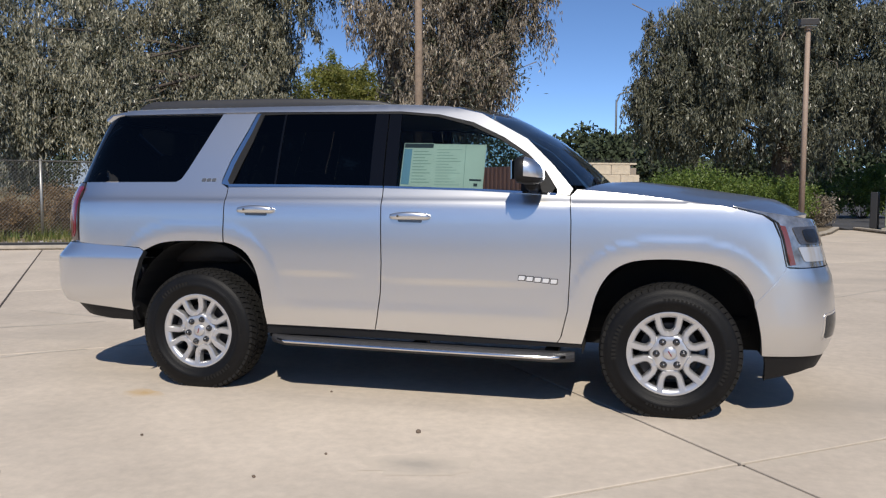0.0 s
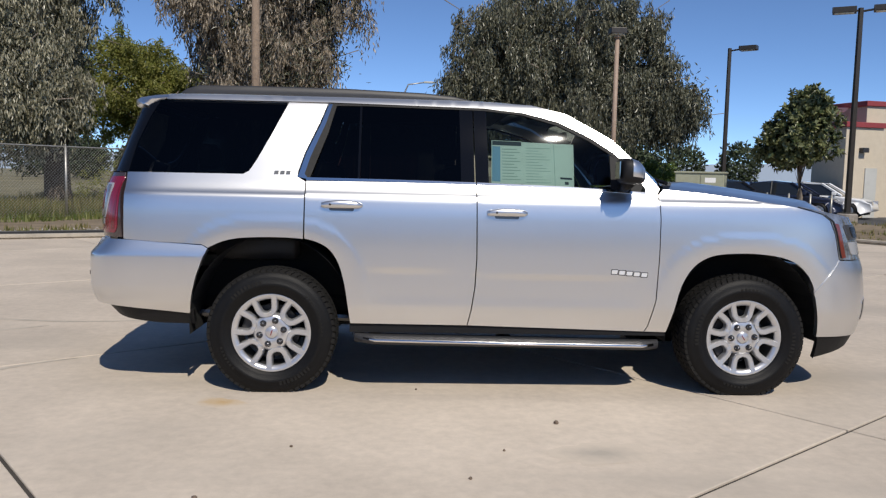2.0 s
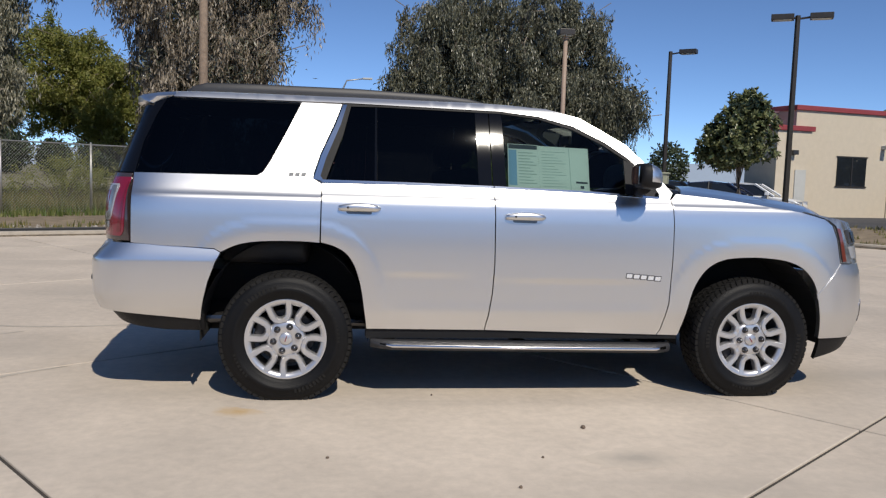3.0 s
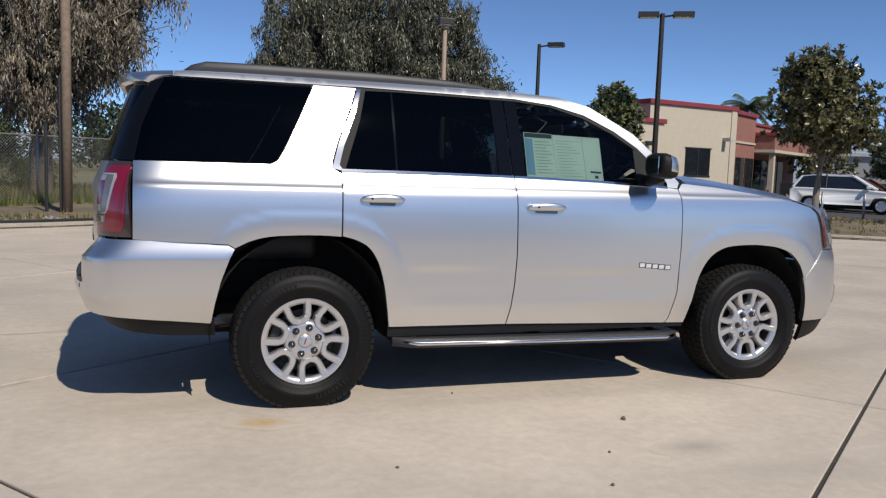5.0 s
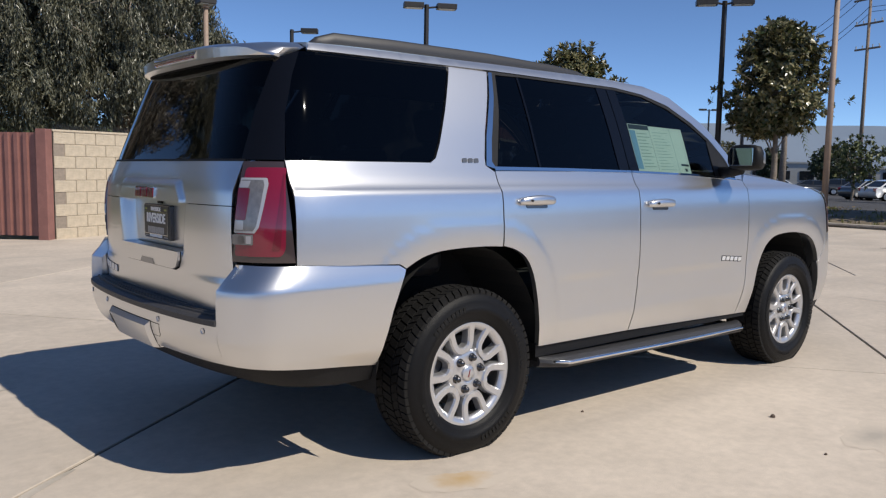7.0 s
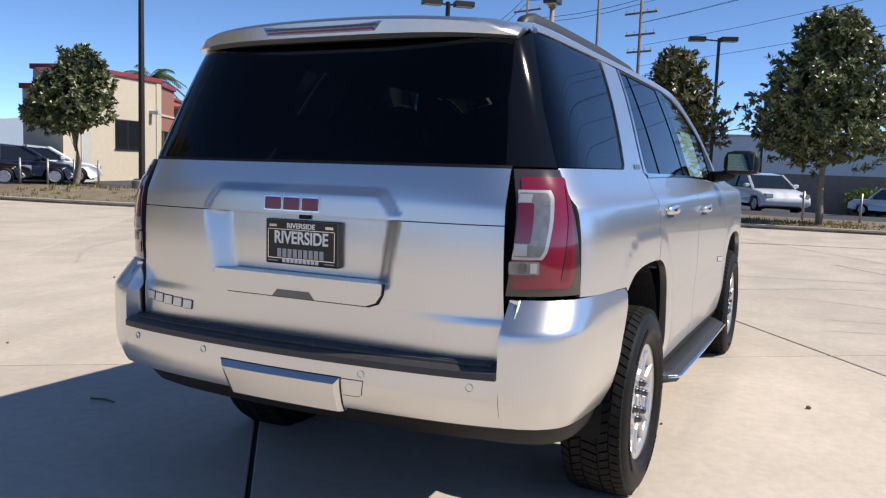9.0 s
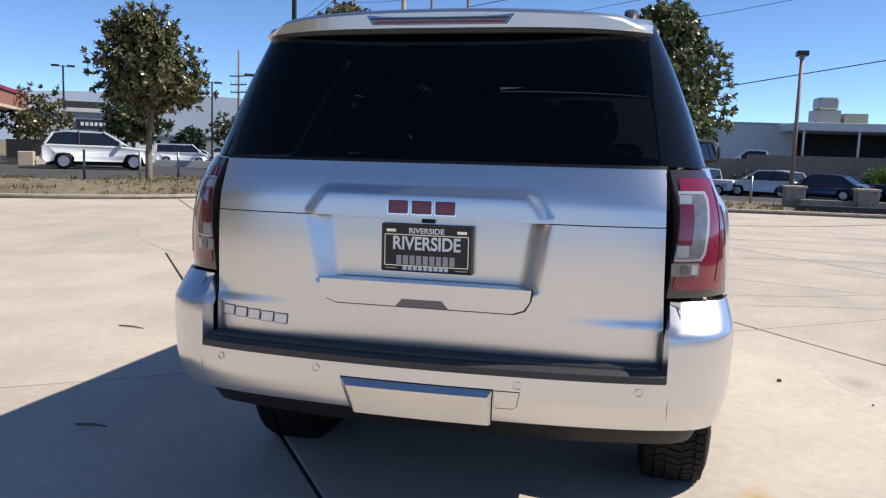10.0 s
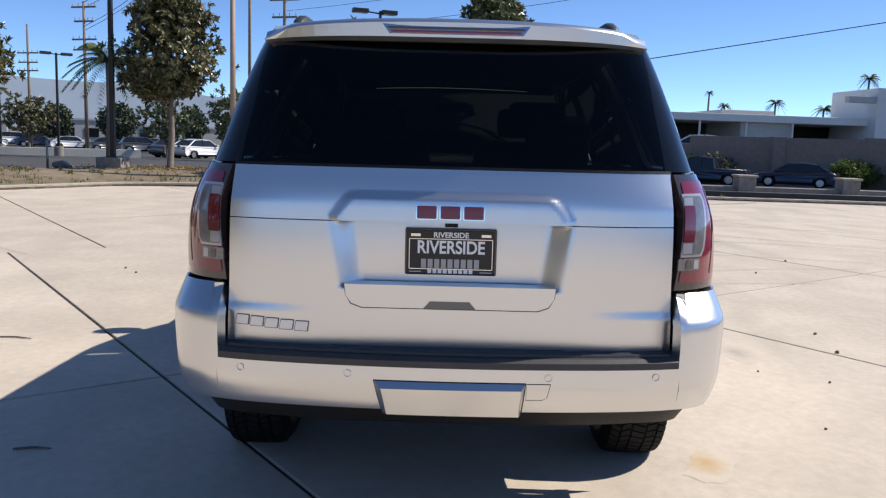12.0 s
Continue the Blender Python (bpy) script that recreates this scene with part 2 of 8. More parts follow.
M_REDLENS = mat("red_lens", (0.19, 0.007, 0.026), 0.12, coat=1.0)
M_REDDARK = mat("smoked_lens", (0.046, 0.032, 0.032), 0.12, coat=1.0)
M_CLEARL = mat("clear_lens", (0.42, 0.42, 0.44), 0.18, 0.35, coat=1.0)
M_TAILCL = mat("smoked_clear_lens", (0.20, 0.195, 0.195), 0.2, 0.3, var=0.25, scale=40, coat=1.0)
M_TAILIN = mat("lamp_reflector", (0.10, 0.095, 0.095), 0.3, 0.5, var=0.3, scale=60, coat=1.0)
M_TAILRING = mat("bright_light_guide", (0.46, 0.46, 0.47), 0.18, 0.3, coat=1.0)
M_MIRROR = mat("mirror_glass", (0.28, 0.29, 0.31), 0.02, 1.0)
M_BADGE = mat("badge_edge", (0.10, 0.10, 0.105), 0.35, 0.6)
# Chrome's bright sky reflection is put into this pale, half-metal colour.
M_STROKE = mat("pale_badge_stroke", (0.85, 0.85, 0.85), 0.35, 0.5)
M_AMBER = mat("amber_lens", (0.15, 0.035, 0.022), 0.15, coat=1.0)
M_REDEMB = mat("red_enamel", (0.17, 0.006, 0.018), 0.25, coat=0.6)
M_PAPER = mat("pale_green_paper", (0.64, 0.76, 0.71), 0.7, var=0.05, scale=12)
M_PAPERB = mat("blue_print", (0.20, 0.40, 0.58), 0.7)
M_PAPERD = mat("dark_print", (0.03, 0.05, 0.07), 0.7)
M_PAPERG = mat("grey_print", (0.33, 0.46, 0.42), 0.7)
M_PLATE = mat("black_plate", (0.015, 0.015, 0.015), 0.35)
M_PLATEG = mat("grey_letter", (0.40, 0.40, 0.41), 0.4, 0.3)
M_PLATEW = mat("white_letter", (0.88, 0.88, 0.87), 0.5)
M_SEAT = mat("black_leather", (0.028, 0.026, 0.025), 0.5, var=0.2, scale=20)
M_CABIN = mat("cabin_trim", (0.045, 0.043, 0.042), 0.7)
M_HEADL = mat("roof_lining", (0.22, 0.20, 0.18), 0.9)
G_PRIV = glass("privacy_glass", (0.05, 0.055, 0.06), 1.30)
G_REAR = glass("rear_glass", (0.085, 0.095, 0.095), 1.30)
G_FRONT = glass("front_glass", (0.52, 0.58, 0.56), 1.32)
G_WIND = glass("windscreen_glass", (0.70, 0.78, 0.74), 1.45)


def stain_mat(name, edge, core):
    """A stain that fades out into the concrete round it."""
    m = mat(name, edge, 0.85)
    n, l = m.node_tree.nodes, m.node_tree.links
    tc = n.new("ShaderNodeTexCoord")
    ln = n.new("ShaderNodeVectorMath")
    ln.operation = "DISTANCE"
    ln.inputs[1].default_value = (0.5, 0.5, 0.0)
    fl = n.new("ShaderNodeVectorMath")
    fl.operation = "MULTIPLY"
    fl.inputs[1].default_value = (1, 1, 0)
    l.new(tc.outputs["Generated"], fl.inputs[0])
    l.new(fl.outputs["Vector"], ln.inputs[0])
    nz = n.new("ShaderNodeTexNoise")
    nz.inputs["Scale"].default_value = 14
    nz.inputs["Detail"].default_value = 6
    l.new(tc.outputs["Object"], nz.inputs["Vector"])
    ad = n.new("ShaderNodeMath")
    ad.operation = "MULTIPLY_ADD"
    l.new(nz.outputs["Fac"], ad.inputs[0])
    ad.inputs[1].default_value = 0.35
    l.new(ln.outputs["Value"], ad.inputs[2])
    mr = n.new("ShaderNodeMapRange")
    mr.inputs["From Min"].default_value = 0.56
    mr.inputs["From Max"].default_value = 0.22
    l.new(ad.outputs[0], mr.inputs["Value"])
    mx = n.new("ShaderNodeMix")
    mx.data_type = "RGBA"
    mx.inputs["A"].default_value = tuple(edge) + (1,)
    mx.inputs["B"].default_value = tuple(core) + (1,)
    l.new(mr.outputs[0], mx.inputs["Factor"])
    l.new(mx.outputs["Result"], n["Principled BSDF"].inputs["Base Color"])
    return m


M_STAINO = stain_mat("rust_stain", (0.575, 0.50, 0.412), (0.50, 0.35, 0.18))
M_TYREMARK = mat("tyre_mark", (0.50, 0.445, 0.375), 0.85, var=0.22, scale=5, bump=0.1, bscale=160)
M_STAING = stain_mat("grey_stain", (0.575, 0.50, 0.412), (0.41, 0.365, 0.31))
M_HEADLAMP = mat("headlamp_glass", (0.36, 0.365, 0.37), 0.14, 0.65, var=0.6, scale=14, coat=1.0)
M_LITTER = mat("dry_leaf", (0.30, 0.20, 0.075), 0.8, var=0.4, scale=3, island=0.5)
M_PEBBLE = mat("pebble", (0.16, 0.12, 0.09), 0.9, var=0.3, scale=30)


# ---- mesh helpers ----
def link(me, name, material, parent=None, label="", smooth=False):
    ob = new(name, me)
    mats = material if isinstance(material, (list, tuple)) else [material]
    for m in mats:
        me.materials.append(m)
    if smooth:
        me.polygons.foreach_set("use_smooth", [True] * len(me.polygons))
    if parent:
        ob.parent = parent
    if label:
        ob["label"] = label
    return ob


def pydata(name, verts, faces, material, parent=None, label="", smooth=False):
    me = bpy.data.meshes.new(name)
    me.from_pydata([tuple(v) for v in verts], [], [tuple(f) for f in faces])
    me.update()
    return link(me, name, material, parent, label, smooth)


def part(name, bm, material, parent=None, label="", smooth=False):
    me = bpy.data.meshes.new(name)
    bmesh.ops.recalc_face_normals(bm, faces=bm.faces)
    bm.to_mesh(me)
    bm.free()
    return link(me, name, material, parent, label, smooth)


def sstep(a, b, x):
    t = min(1.0, max(0.0, (x - a) / (b - a)))
    return t * t * (3 - 2 * t)


def side_road(x, y):
    """The land east of the forecourt falls away."""
    k = min(1.0, max(0.0, (9.0 - y) / 11.0))
    return -0.042 * max(0.0, min(x, 75) - 28) * (0.5 + 0.5 * k * k * (3 - 2 * k))


def strip_rise(x, y):
    """The planting strip banks up behind its kerb on the north-east side."""
    if y < 1.0 or x > 24.5 or x < 9.0:
        return 0.0
    d = min((math.hypot(x - kx, y - ky) for kx, ky in KERB_EAST), default=0.0)
    return 0.24 * sstep(0.4, 2.4, d) * sstep(1.0, 6.0, y)


def thing(name, label, category, group="", loc=(0, 0, 0), rz=0.0, kind=""):
    ob = new(name)
    ob.empty_display_size = 0.2
    drop = side_road(loc[0], loc[1]) if kind != "structure" else 0.0
    ob.matrix_basis = pose(loc[0], loc[1], loc[2] + drop, 0, 0, rz)
    return tagged(ob, label, category, group, kind)


def add_box(bm, x0, y0, z0, x1, y1, z1, bev=0.0, m=None):
    vs = bmesh.ops.create_cube(bm, size=1)["verts"]
    for v in vs:
        v.co = ((x0 + x1) / 2 + v.co.x * (x1 - x0), (y0 + y1) / 2 + v.co.y * (y1 - y0), (z0 + z1) / 2 + v.co.z * (z1 - z0))
    if bev:
        es = list({e for v in vs for e in v.link_edges})
        r = bmesh.ops.bevel(bm, geom=es, offset=bev, segments=2, affect="EDGES", profile=0.5)
        vs = list({v for f in r["faces"] for v in f.verts} | {v for v in vs if v.is_valid})
    if m is not None:
        bmesh.ops.transform(bm, matrix=m, verts=[v for v in vs if v.is_valid])
    return bm


def box(x0, y0, z0, x1, y1, z1, bev=0.0, m=None):
    return add_box(bmesh.new(), x0, y0, z0, x1, y1, z1, bev, m)


def tube(bm, pts, radii, seg=8, caps=True):
    """A tapered tube along points."""
    rings = []
    pts = [Vector(p) for p in pts]
    for i, p in enumerate(pts):
        d = (pts[min(i + 1, len(pts) - 1)] - pts[max(i - 1, 0)]).normalized()
        a = d.orthogonal().normalized() if abs(d.z) < 0.999 else Vector((1, 0, 0))
        b = d.cross(a)
        r = radii[i] if isinstance(radii, (list, tuple)) else radii
        rings.append([bm.verts.new(p + (a * math.cos(k * 2 * math.pi / seg) + b * math.sin(k * 2 * math.pi / seg)) * r) for k in range(seg)])
    for r0, r1 in zip(rings, rings[1:]):
        best = min(range(seg), key=lambda s: (r0[0].co - r1[s].co).length)
        for k in range(seg):
            bm.faces.new((r0[k], r0[(k + 1) % seg], r1[(k + 1 + best) % seg], r1[(k + best) % seg]))
    if caps:
        bm.faces.new(rings[0])
        bm.faces.new(rings[-1])
    return bm


def prism(bm, pts, z0, z1):
    """An upright prism over a polygon in plan."""
    lo = [bm.verts.new((x, y, z0)) for x, y in pts]
    hi = [bm.verts.new((x, y, z1)) for x, y in pts]
    k = len(pts)
    bm.faces.new(lo)
    bm.faces.new(hi)
    for i in range(k):
        bm.faces.new((lo[i], lo[(i + 1) % k], hi[(i + 1) % k], hi[i]))
    return bm


def revolve(bm, prof, seg, axis="y", closed=False):
    """Turn a profile of (radius, along) round an axis."""
    rings = []
    for k in range(seg):
        a = 2 * math.pi * k / seg
        c, s = math.cos(a), math.sin(a)
        rings.append([bm.verts.new((r * c, w, r * s) if axis == "y" else (r * c, r * s, w)) for r, w in prof])
    m = len(prof)
    for k in range(seg):
        r0, r1 = rings[k], rings[(k + 1) % seg]
        for i in range(m if closed else m - 1):
            j = (i + 1) % m
            bm.faces.new((r0[i], r0[j], r1[j], r1[i]))
    return bm


# ---- ground, lot, planter, road ----
def rot2(u, v, deg=37.0):
    c, s = math.cos(radians(deg)), math.sin(radians(deg))
    return (u * c - v * s, u * s + v * c)


def clip_poly(subject, clipper):
    """Cut a polygon by a convex one (both counter-clockwise)."""
    out = list(subject)
    for i in range(len(clipper)):
        a, b = clipper[i], clipper[(i + 1) % len(clipper)]
        inside = lambda p: (b[0] - a[0]) * (p[1] - a[1]) - (b[1] - a[1]) * (p[0] - a[0]) >= 0
        src, out = out, []
        for k in range(len(src)):
            p, q = src[k - 1], src[k]
            ip, iq = inside(p), inside(q)
            if ip != iq:
                d1 = (b[0] - a[0]) * (p[1] - a[1]) - (b[1] - a[1]) * (p[0] - a[0])
                d2 = (b[0] - a[0]) * (q[1] - a[1]) - (b[1] - a[1]) * (q[0] - a[0])
                f = d1 / (d1 - d2)
                out.append((p[0] + (q[0] - p[0]) * f, p[1] + (q[1] - p[1]) * f))
            if iq:
                out.append(q)
        if not out:
            return []
    return out


def smooth_line(pts, n=6):
    """A rounded line through points."""
    out = []
    for i in range(len(pts) - 1):
        p0, p1, p2, p3 = (Vector(pts[max(0, min(len(pts) - 1, j))]) for j in (i - 1, i, i + 1, i + 2))
        for k in range(n):
            t = k / n
            out.append(tuple(0.5 * ((2 * p1) + (p2 - p0) * t + (2 * p0 - 5 * p1 + 4 * p2 - p3) * t * t + (3 * p1 - p0 - 3 * p2 + p3) * t ** 3)))
    return out + [tuple(pts[-1])]


KERB_FIELD = [(-34, -4), (-20, 3.0), (-13, 6.4), (-9.2, 8.2), (-6.3, 9.5), (-2.9, 11.3), (-1.3, 12.4)]
KERB_A = [(4.6, 11.9), (5.6, 13.6), (7.2, 16.6), (8.2, 19.0), (9.0, 21.6)]
KERB_EAST = smooth_line([(9.4, 21.6), (9.9, 18.6), (10.5, 15.2), (11.4, 12.6), (12.9, 10.5), (14.8, 9.2), (16.4, 8.1), (17.2, 5.7), (17.5, 2.8), (18.0, -1), (18.5, -5), (18.8, -9), (18.9, -14), (18.9, -40)])
LOT = KERB_FIELD + [(0.9, 10.6), (1.4, 10.75), (4.0, 11.7)] + KERB_A + KERB_EAST + [(-34, -40)]
LOT = LOT[::-1]

bm = bmesh.new()
bmesh.ops.create_grid(bm, x_segments=120, y_segments=120, size=900)
for v in bm.verts:
    v.co.z = -0.06 if v.co.x < 20 else -2.6
tagged(part("ground", bm, M_FIELD), "dry grass and bare earth ground sheet", "ground", kind="structure")
lot = tagged(part("pavement", prism(bmesh.new(), LOT, -0.05, -0.012), M_JOINT), "cream concrete forecourt of large square-jointed slabs", "pavement", kind="structure")

ROAD = [(9.4, 21.7), (13.0, 24.5), (15.3, 19.2), (17.2, 15.4), (19.4, 13.0), (22.0, 11.0), (23.4, 9.0), (23.4, -60), (28, -60), (28, 75), (12, 75), (9.0, 40)]
tagged(part("road", prism(bmesh.new(), ROAD[::-1], -0.05, 0.0), M_ASPH), "dark grey asphalt road and car park", "road", kind="structure")
gx, gy = [28 + 2.0 * k for k in range(42)], [75 - 2.25 * k for k in range(61)]
tagged(pydata("road", [(x, y, side_road(x, y)) for x in gx for y in gy], [(i * 61 + k, i * 61 + k + 1, i * 61 + k + 62, i * 61 + k + 61) for i in range(41) for k in range(60)], M_ASPH, smooth=True), "grey asphalt roads and car park falling away", "road", kind="structure")
STRIP = KERB_EAST + [(24.5, -40), (24.2, -10), (23.8, -5), (23.6, 0), (24.0, 4.5), (23.6, 8.8), (22.0, 11.0), (19.4, 13.0), (17.2, 15.4), (15.3, 19.2), (13.0, 24.5)]
bm = prism(bmesh.new(), STRIP[::-1], -0.05, 0.05)
tagged(part("verge", bm, M_DIRT), "bare earth planting strip behind the kerb", "verge", kind="structure")
FIELD_STRIP = KERB_FIELD + [(-0.2, 17), (-2, 21.2), (-6.3, 17.9), (-9.6, 14.1), (-11.4, 11.4), (-16, 6.5), (-34, -1)]
tagged(part("gravel_bed", prism(bmesh.new(), FIELD_STRIP[::-1], -0.05, 0.03), M_DIRT), "gravel and dry earth bed under the fence", "verge", kind="structure")
PLANT_A = KERB_A + [(9.0, 26), (3, 26), (3.0, 13.2)]
tagged(part("planting_bed", prism(bmesh.new(), PLANT_A, -0.05, 0.06), M_DIRT), "mulched planting bed behind the forecourt", "verge", kind="structure")


def ribbon(name, line, w, z0, z1, material, label, inward=False):
    """A kerb or edging along a line in plan."""
    bm = bmesh.new()
    rows = []
    for i, p in enumerate(line):
        a, b = Vector(line[max(i - 1, 0)]), Vector(line[min(i + 1, len(line) - 1)])
        d = (b - a).normalized()
        nrm = Vector((-d.y, d.x)) * (w if not inward else -w)
        p = Vector(p)
        q = p + nrm
        rows.append([bm.verts.new((p.x, p.y, z0)), bm.verts.new((p.x, p.y, z1 - 0.01)), bm.verts.new((p.x + nrm.x * 0.12, p.y + nrm.y * 0.12, z1)), bm.verts.new((q.x, q.y, z1)), bm.verts.new((q.x, q.y, z0))])
    for r0, r1 in zip(rows, rows[1:]):
        for k in range(4):
            bm.faces.new((r0[k], r0[k + 1], r1[k + 1], r1[k]))
    bm.faces.new(rows[0])
    bm.faces.new(rows[-1])
    return tagged(part(name, bm, material), label, "kerb", kind="structure")


bank_v, bank_f = [], []
BANK = (0.12, 0.5, 1.0, 1.6, 2.3, 3.2, 4.0, 4.6)
for i, p in enumerate(KERB_EAST):
    a, b = Vector(KERB_EAST[max(i - 1, 0)]), Vector(KERB_EAST[min(i + 1, len(KERB_EAST) - 1)])
    d = (b - a).normalized()
    for w in BANK:
        x, y = p[0] - d.y * w, p[1] + d.x * w
        up = 0.24 * sstep(0.4, 2.4, w) * sstep(1.0, 6.0, y) * (1 - 0.8 * sstep(3.6, 4.6, w)) + 0.03 * noise.noise((x * 0.9, y * 0.9, 0))
        bank_v.append((x, y, 0.054 + max(0.0, up) - (0.05 if w > 4.5 else 0.0)))
for i in range(len(KERB_EAST) - 1):
    for k in range(len(BANK) - 1):
        q = i * len(BANK) + k
        bank_f.append((q, q + 1, q + len(BANK) + 1, q + len(BANK)))
tagged(pydata("verge", bank_v, bank_f, M_DIRT, smooth=True), "banked bare earth of the planting strip", "verge", kind="structure")
ribbon("kerb", KERB_EAST, 0.15, -0.05, 0.10, M_KERB, "low worn concrete kerb round the planting strip")
ribbon("kerb", KERB_FIELD, 0.16, -0.05, 0.09, M_KERB, "low worn concrete kerb along the fence bed")
ribbon("kerb", KERB_A, 0.15, -0.05, 0.10, M_KERB, "low concrete kerb by the mulched bed")
ribbon("edging", [(x - 0.10, y + 0.2) for x, y in KERB_FIELD], 0.05, 0.0, 0.14, M_DARK, "black edging strip behind the kerb")
# Unseen low wall, added to dim what the car's flank mirrors.
tagged(part("unseen_wall_south", box(-24, -13.3, -0.05, 9, -13.0, 1.7, 0.02), M_GREYW), "unseen grey stucco wall added to darken the car's side reflections", "wall", kind="structure")
FAR_EDGE = [(39, 50), (42, 36), (46.5, 27), (50, 20.5)]
ribbon("kerb", FAR_EDGE, 0.3, -0.9, 0.08, M_GREYW, "low pale wall along the far side of the road")


# ---- plants ----
def leaves(pts, length, width, droop, rng, flat=0.0, bend=0.25):
    """Leaf blades at points: each a bent pair of quads. droop 1: hanging, 0: any way."""
    n = len(pts)
    d = rng.normal(size=(n, 3))
    d /= np.linalg.norm(d, axis=1)[:, None]
    d = d * (1 - droop) + np.array([0, 0, -1.0]) * droop + rng.normal(size=(n, 3)) * 0.15
    d /= np.linalg.norm(d, axis=1)[:, None]
    r = rng.normal(size=(n, 3))
    s = np.cross(d, r)
    s /= np.linalg.norm(s, axis=1)[:, None]
    up = np.cross(s, d)
    ln = length * rng.uniform(0.6, 1.3, n)[:, None]
    wd = width * rng.uniform(0.7, 1.2, n)[:, None]
    a = pts
    mid = pts + d * ln * 0.5 + up * ln * bend * 0.3
    tip = pts + d * ln - up * ln * bend * 0.2
    v = np.stack([a, mid + s * wd * 0.5, tip, mid - s * wd * 0.5], 1).reshape(-1, 3)
    f = np.arange(4 * n).reshape(-1, 4)
    return v, f


def leaf_mesh(name, v, f, material, parent, label=""):
    me = bpy.data.meshes.new(name)
    me.from_pydata(v.tolist(), [], f.tolist())
    me.update()
    return link(me, name, material, parent, label)


def crown_clumps(rng, blobs, per, spread):
    """Clump centres inside a set of ellipsoids (x, y, z, rx, ry, rz)."""
    out = []
    for x, y, z, rx, ry, rz in blobs:
        p = rng.normal(size=(per, 3))
        p /= np.linalg.norm(p, axis=1)[:, None]
        p *= rng.uniform(0.25, 1.0, per)[:, None] ** 0.45
        out.append(p * (rx, ry, rz) + (x, y, z) + rng.normal(size=(per, 3)) * spread)
    return np.concatenate(out)


def branch_tree(bm, base, top, r0, limbs, rng, lift=0.5):
    """A tapered trunk with limbs to the given points."""
    base, top = Vector(base), Vector(top)
    pts = [base.lerp(top, t) + Vector((rng.normal() * 0.06, rng.normal() * 0.06, 0)) * (1 if 0 < t < 1 else 0) for t in (0, 0.2, 0.45, 0.7, 1.0)]
    tube(bm, [base - Vector((0, 0, 0.1))] + pts, [r0 * 1.35, r0 * 1.15, r0, r0 * 0.8, r0 * 0.6, r0 * 0.3], 10)
    for i, q in enumerate(limbs):
        q = Vector(q)
        s = base.lerp(top, 0.3 + 0.6 * (i % 5) / 5)
        m1 = s.lerp(q, 0.4) + Vector((0, 0, lift * 0.4))
        m2 = s.lerp(q, 0.75) + Vector((rng.normal() * 0.1, rng.normal() * 0.1, lift * 0.3))
        r = r0 * rng.uniform(0.14, 0.30)
        tube(bm, [s, m1, m2, q], [r, r * 0.7, r * 0.4, r * 0.12], 6)
    return bm


def weeping_tree(name, label, base, height, blobs, n_bough, strand, seed, material, r0=0.35, droop=0.72, length=0.20, width=0.05, per=24, lean=(0, 0), strands=9, inner_leaf=None):
    """A big tree whose leaves hang in strands from the ends of its boughs."""
    rng = np.random.default_rng(seed)
    t = thing(name, label, "tree")
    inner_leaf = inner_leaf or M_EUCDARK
    ends = crown_clumps(rng, blobs, n_bough, 0.25)
    bm = bmesh.new()
    inner = [q for q in ends if q[2] < height * 0.75]
    limbs = [inner[i] for i in rng.choice(len(inner), min(len(inner), 40), replace=False)]
    branch_tree(bm, base, (base[0] + lean[0], base[1] + lean[1], height * 0.8), r0, limbs, rng, 0.9)
    part("trunk", bm, M_BARK, t, smooth=True)
    k = len(ends)
    fill = np.repeat(rng.uniform(0.35, 1.0, k) ** 0.7, strands)
    top = np.repeat(ends, strands, 0) + rng.normal(size=(k * strands, 3)) * (0.21, 0.21, 0.14)
    ln = strand * rng.uniform(0.45, 1.9, k * strands) * fill
    sway = np.repeat(rng.normal(size=(k, 2)) * 0.16, strands, 0) + rng.normal(size=(k * strands, 2)) * 0.10
    f = rng.random((k * strands, per)) ** 0.85
    d = f * ln[:, None]
    p = np.repeat(top, per, 0).reshape(k * strands, per, 3)
    p[:, :, 2] += 0.22 * ln[:, None] * f * (1 - f) * 2 - d
    p[:, :, :2] += sway[:, None, :] * d[:, :, None]
    p = p.reshape(-1, 3) + rng.normal(size=(k * strands * per, 3)) * (0.06, 0.06, 0.05)
    p = p[p[:, 2] > 0.5]
    v, fc = leaves(p, length, width, droop, rng)
    leaf_mesh("crown", v, fc, material, t)
    # Extra inner leaves, dark by default: the crown's shaded gaps are painted in.
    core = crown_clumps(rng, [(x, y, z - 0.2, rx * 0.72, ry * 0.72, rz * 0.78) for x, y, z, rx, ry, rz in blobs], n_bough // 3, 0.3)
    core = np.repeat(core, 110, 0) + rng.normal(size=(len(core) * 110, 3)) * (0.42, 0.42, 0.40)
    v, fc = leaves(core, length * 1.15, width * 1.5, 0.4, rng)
    leaf_mesh("inner_crown", v, fc, inner_leaf, t, "inner foliage that stands in for the crown's shaded gaps")
    tw = bmesh.new()
    for i in rng.choice(len(top), min(len(top), 170), replace=False):
        c, s2, l2 = top[i], sway[i], ln[i]
        b = c + (rng.normal() * 0.5, rng.normal() * 0.5, rng.uniform(0.1, 0.5))
        tube(tw, [b, c, c + (s2[0] * l2 * 0.5, s2[1] * l2 * 0.5, -l2 * 0.5), c + (s2[0] * l2, s2[1] * l2, -l2)], [0.024, 0.018, 0.010, 0.004], 4)
    tagged(part("twig_mass", tw, M_BARKG, t), kind="stuff")
    return t


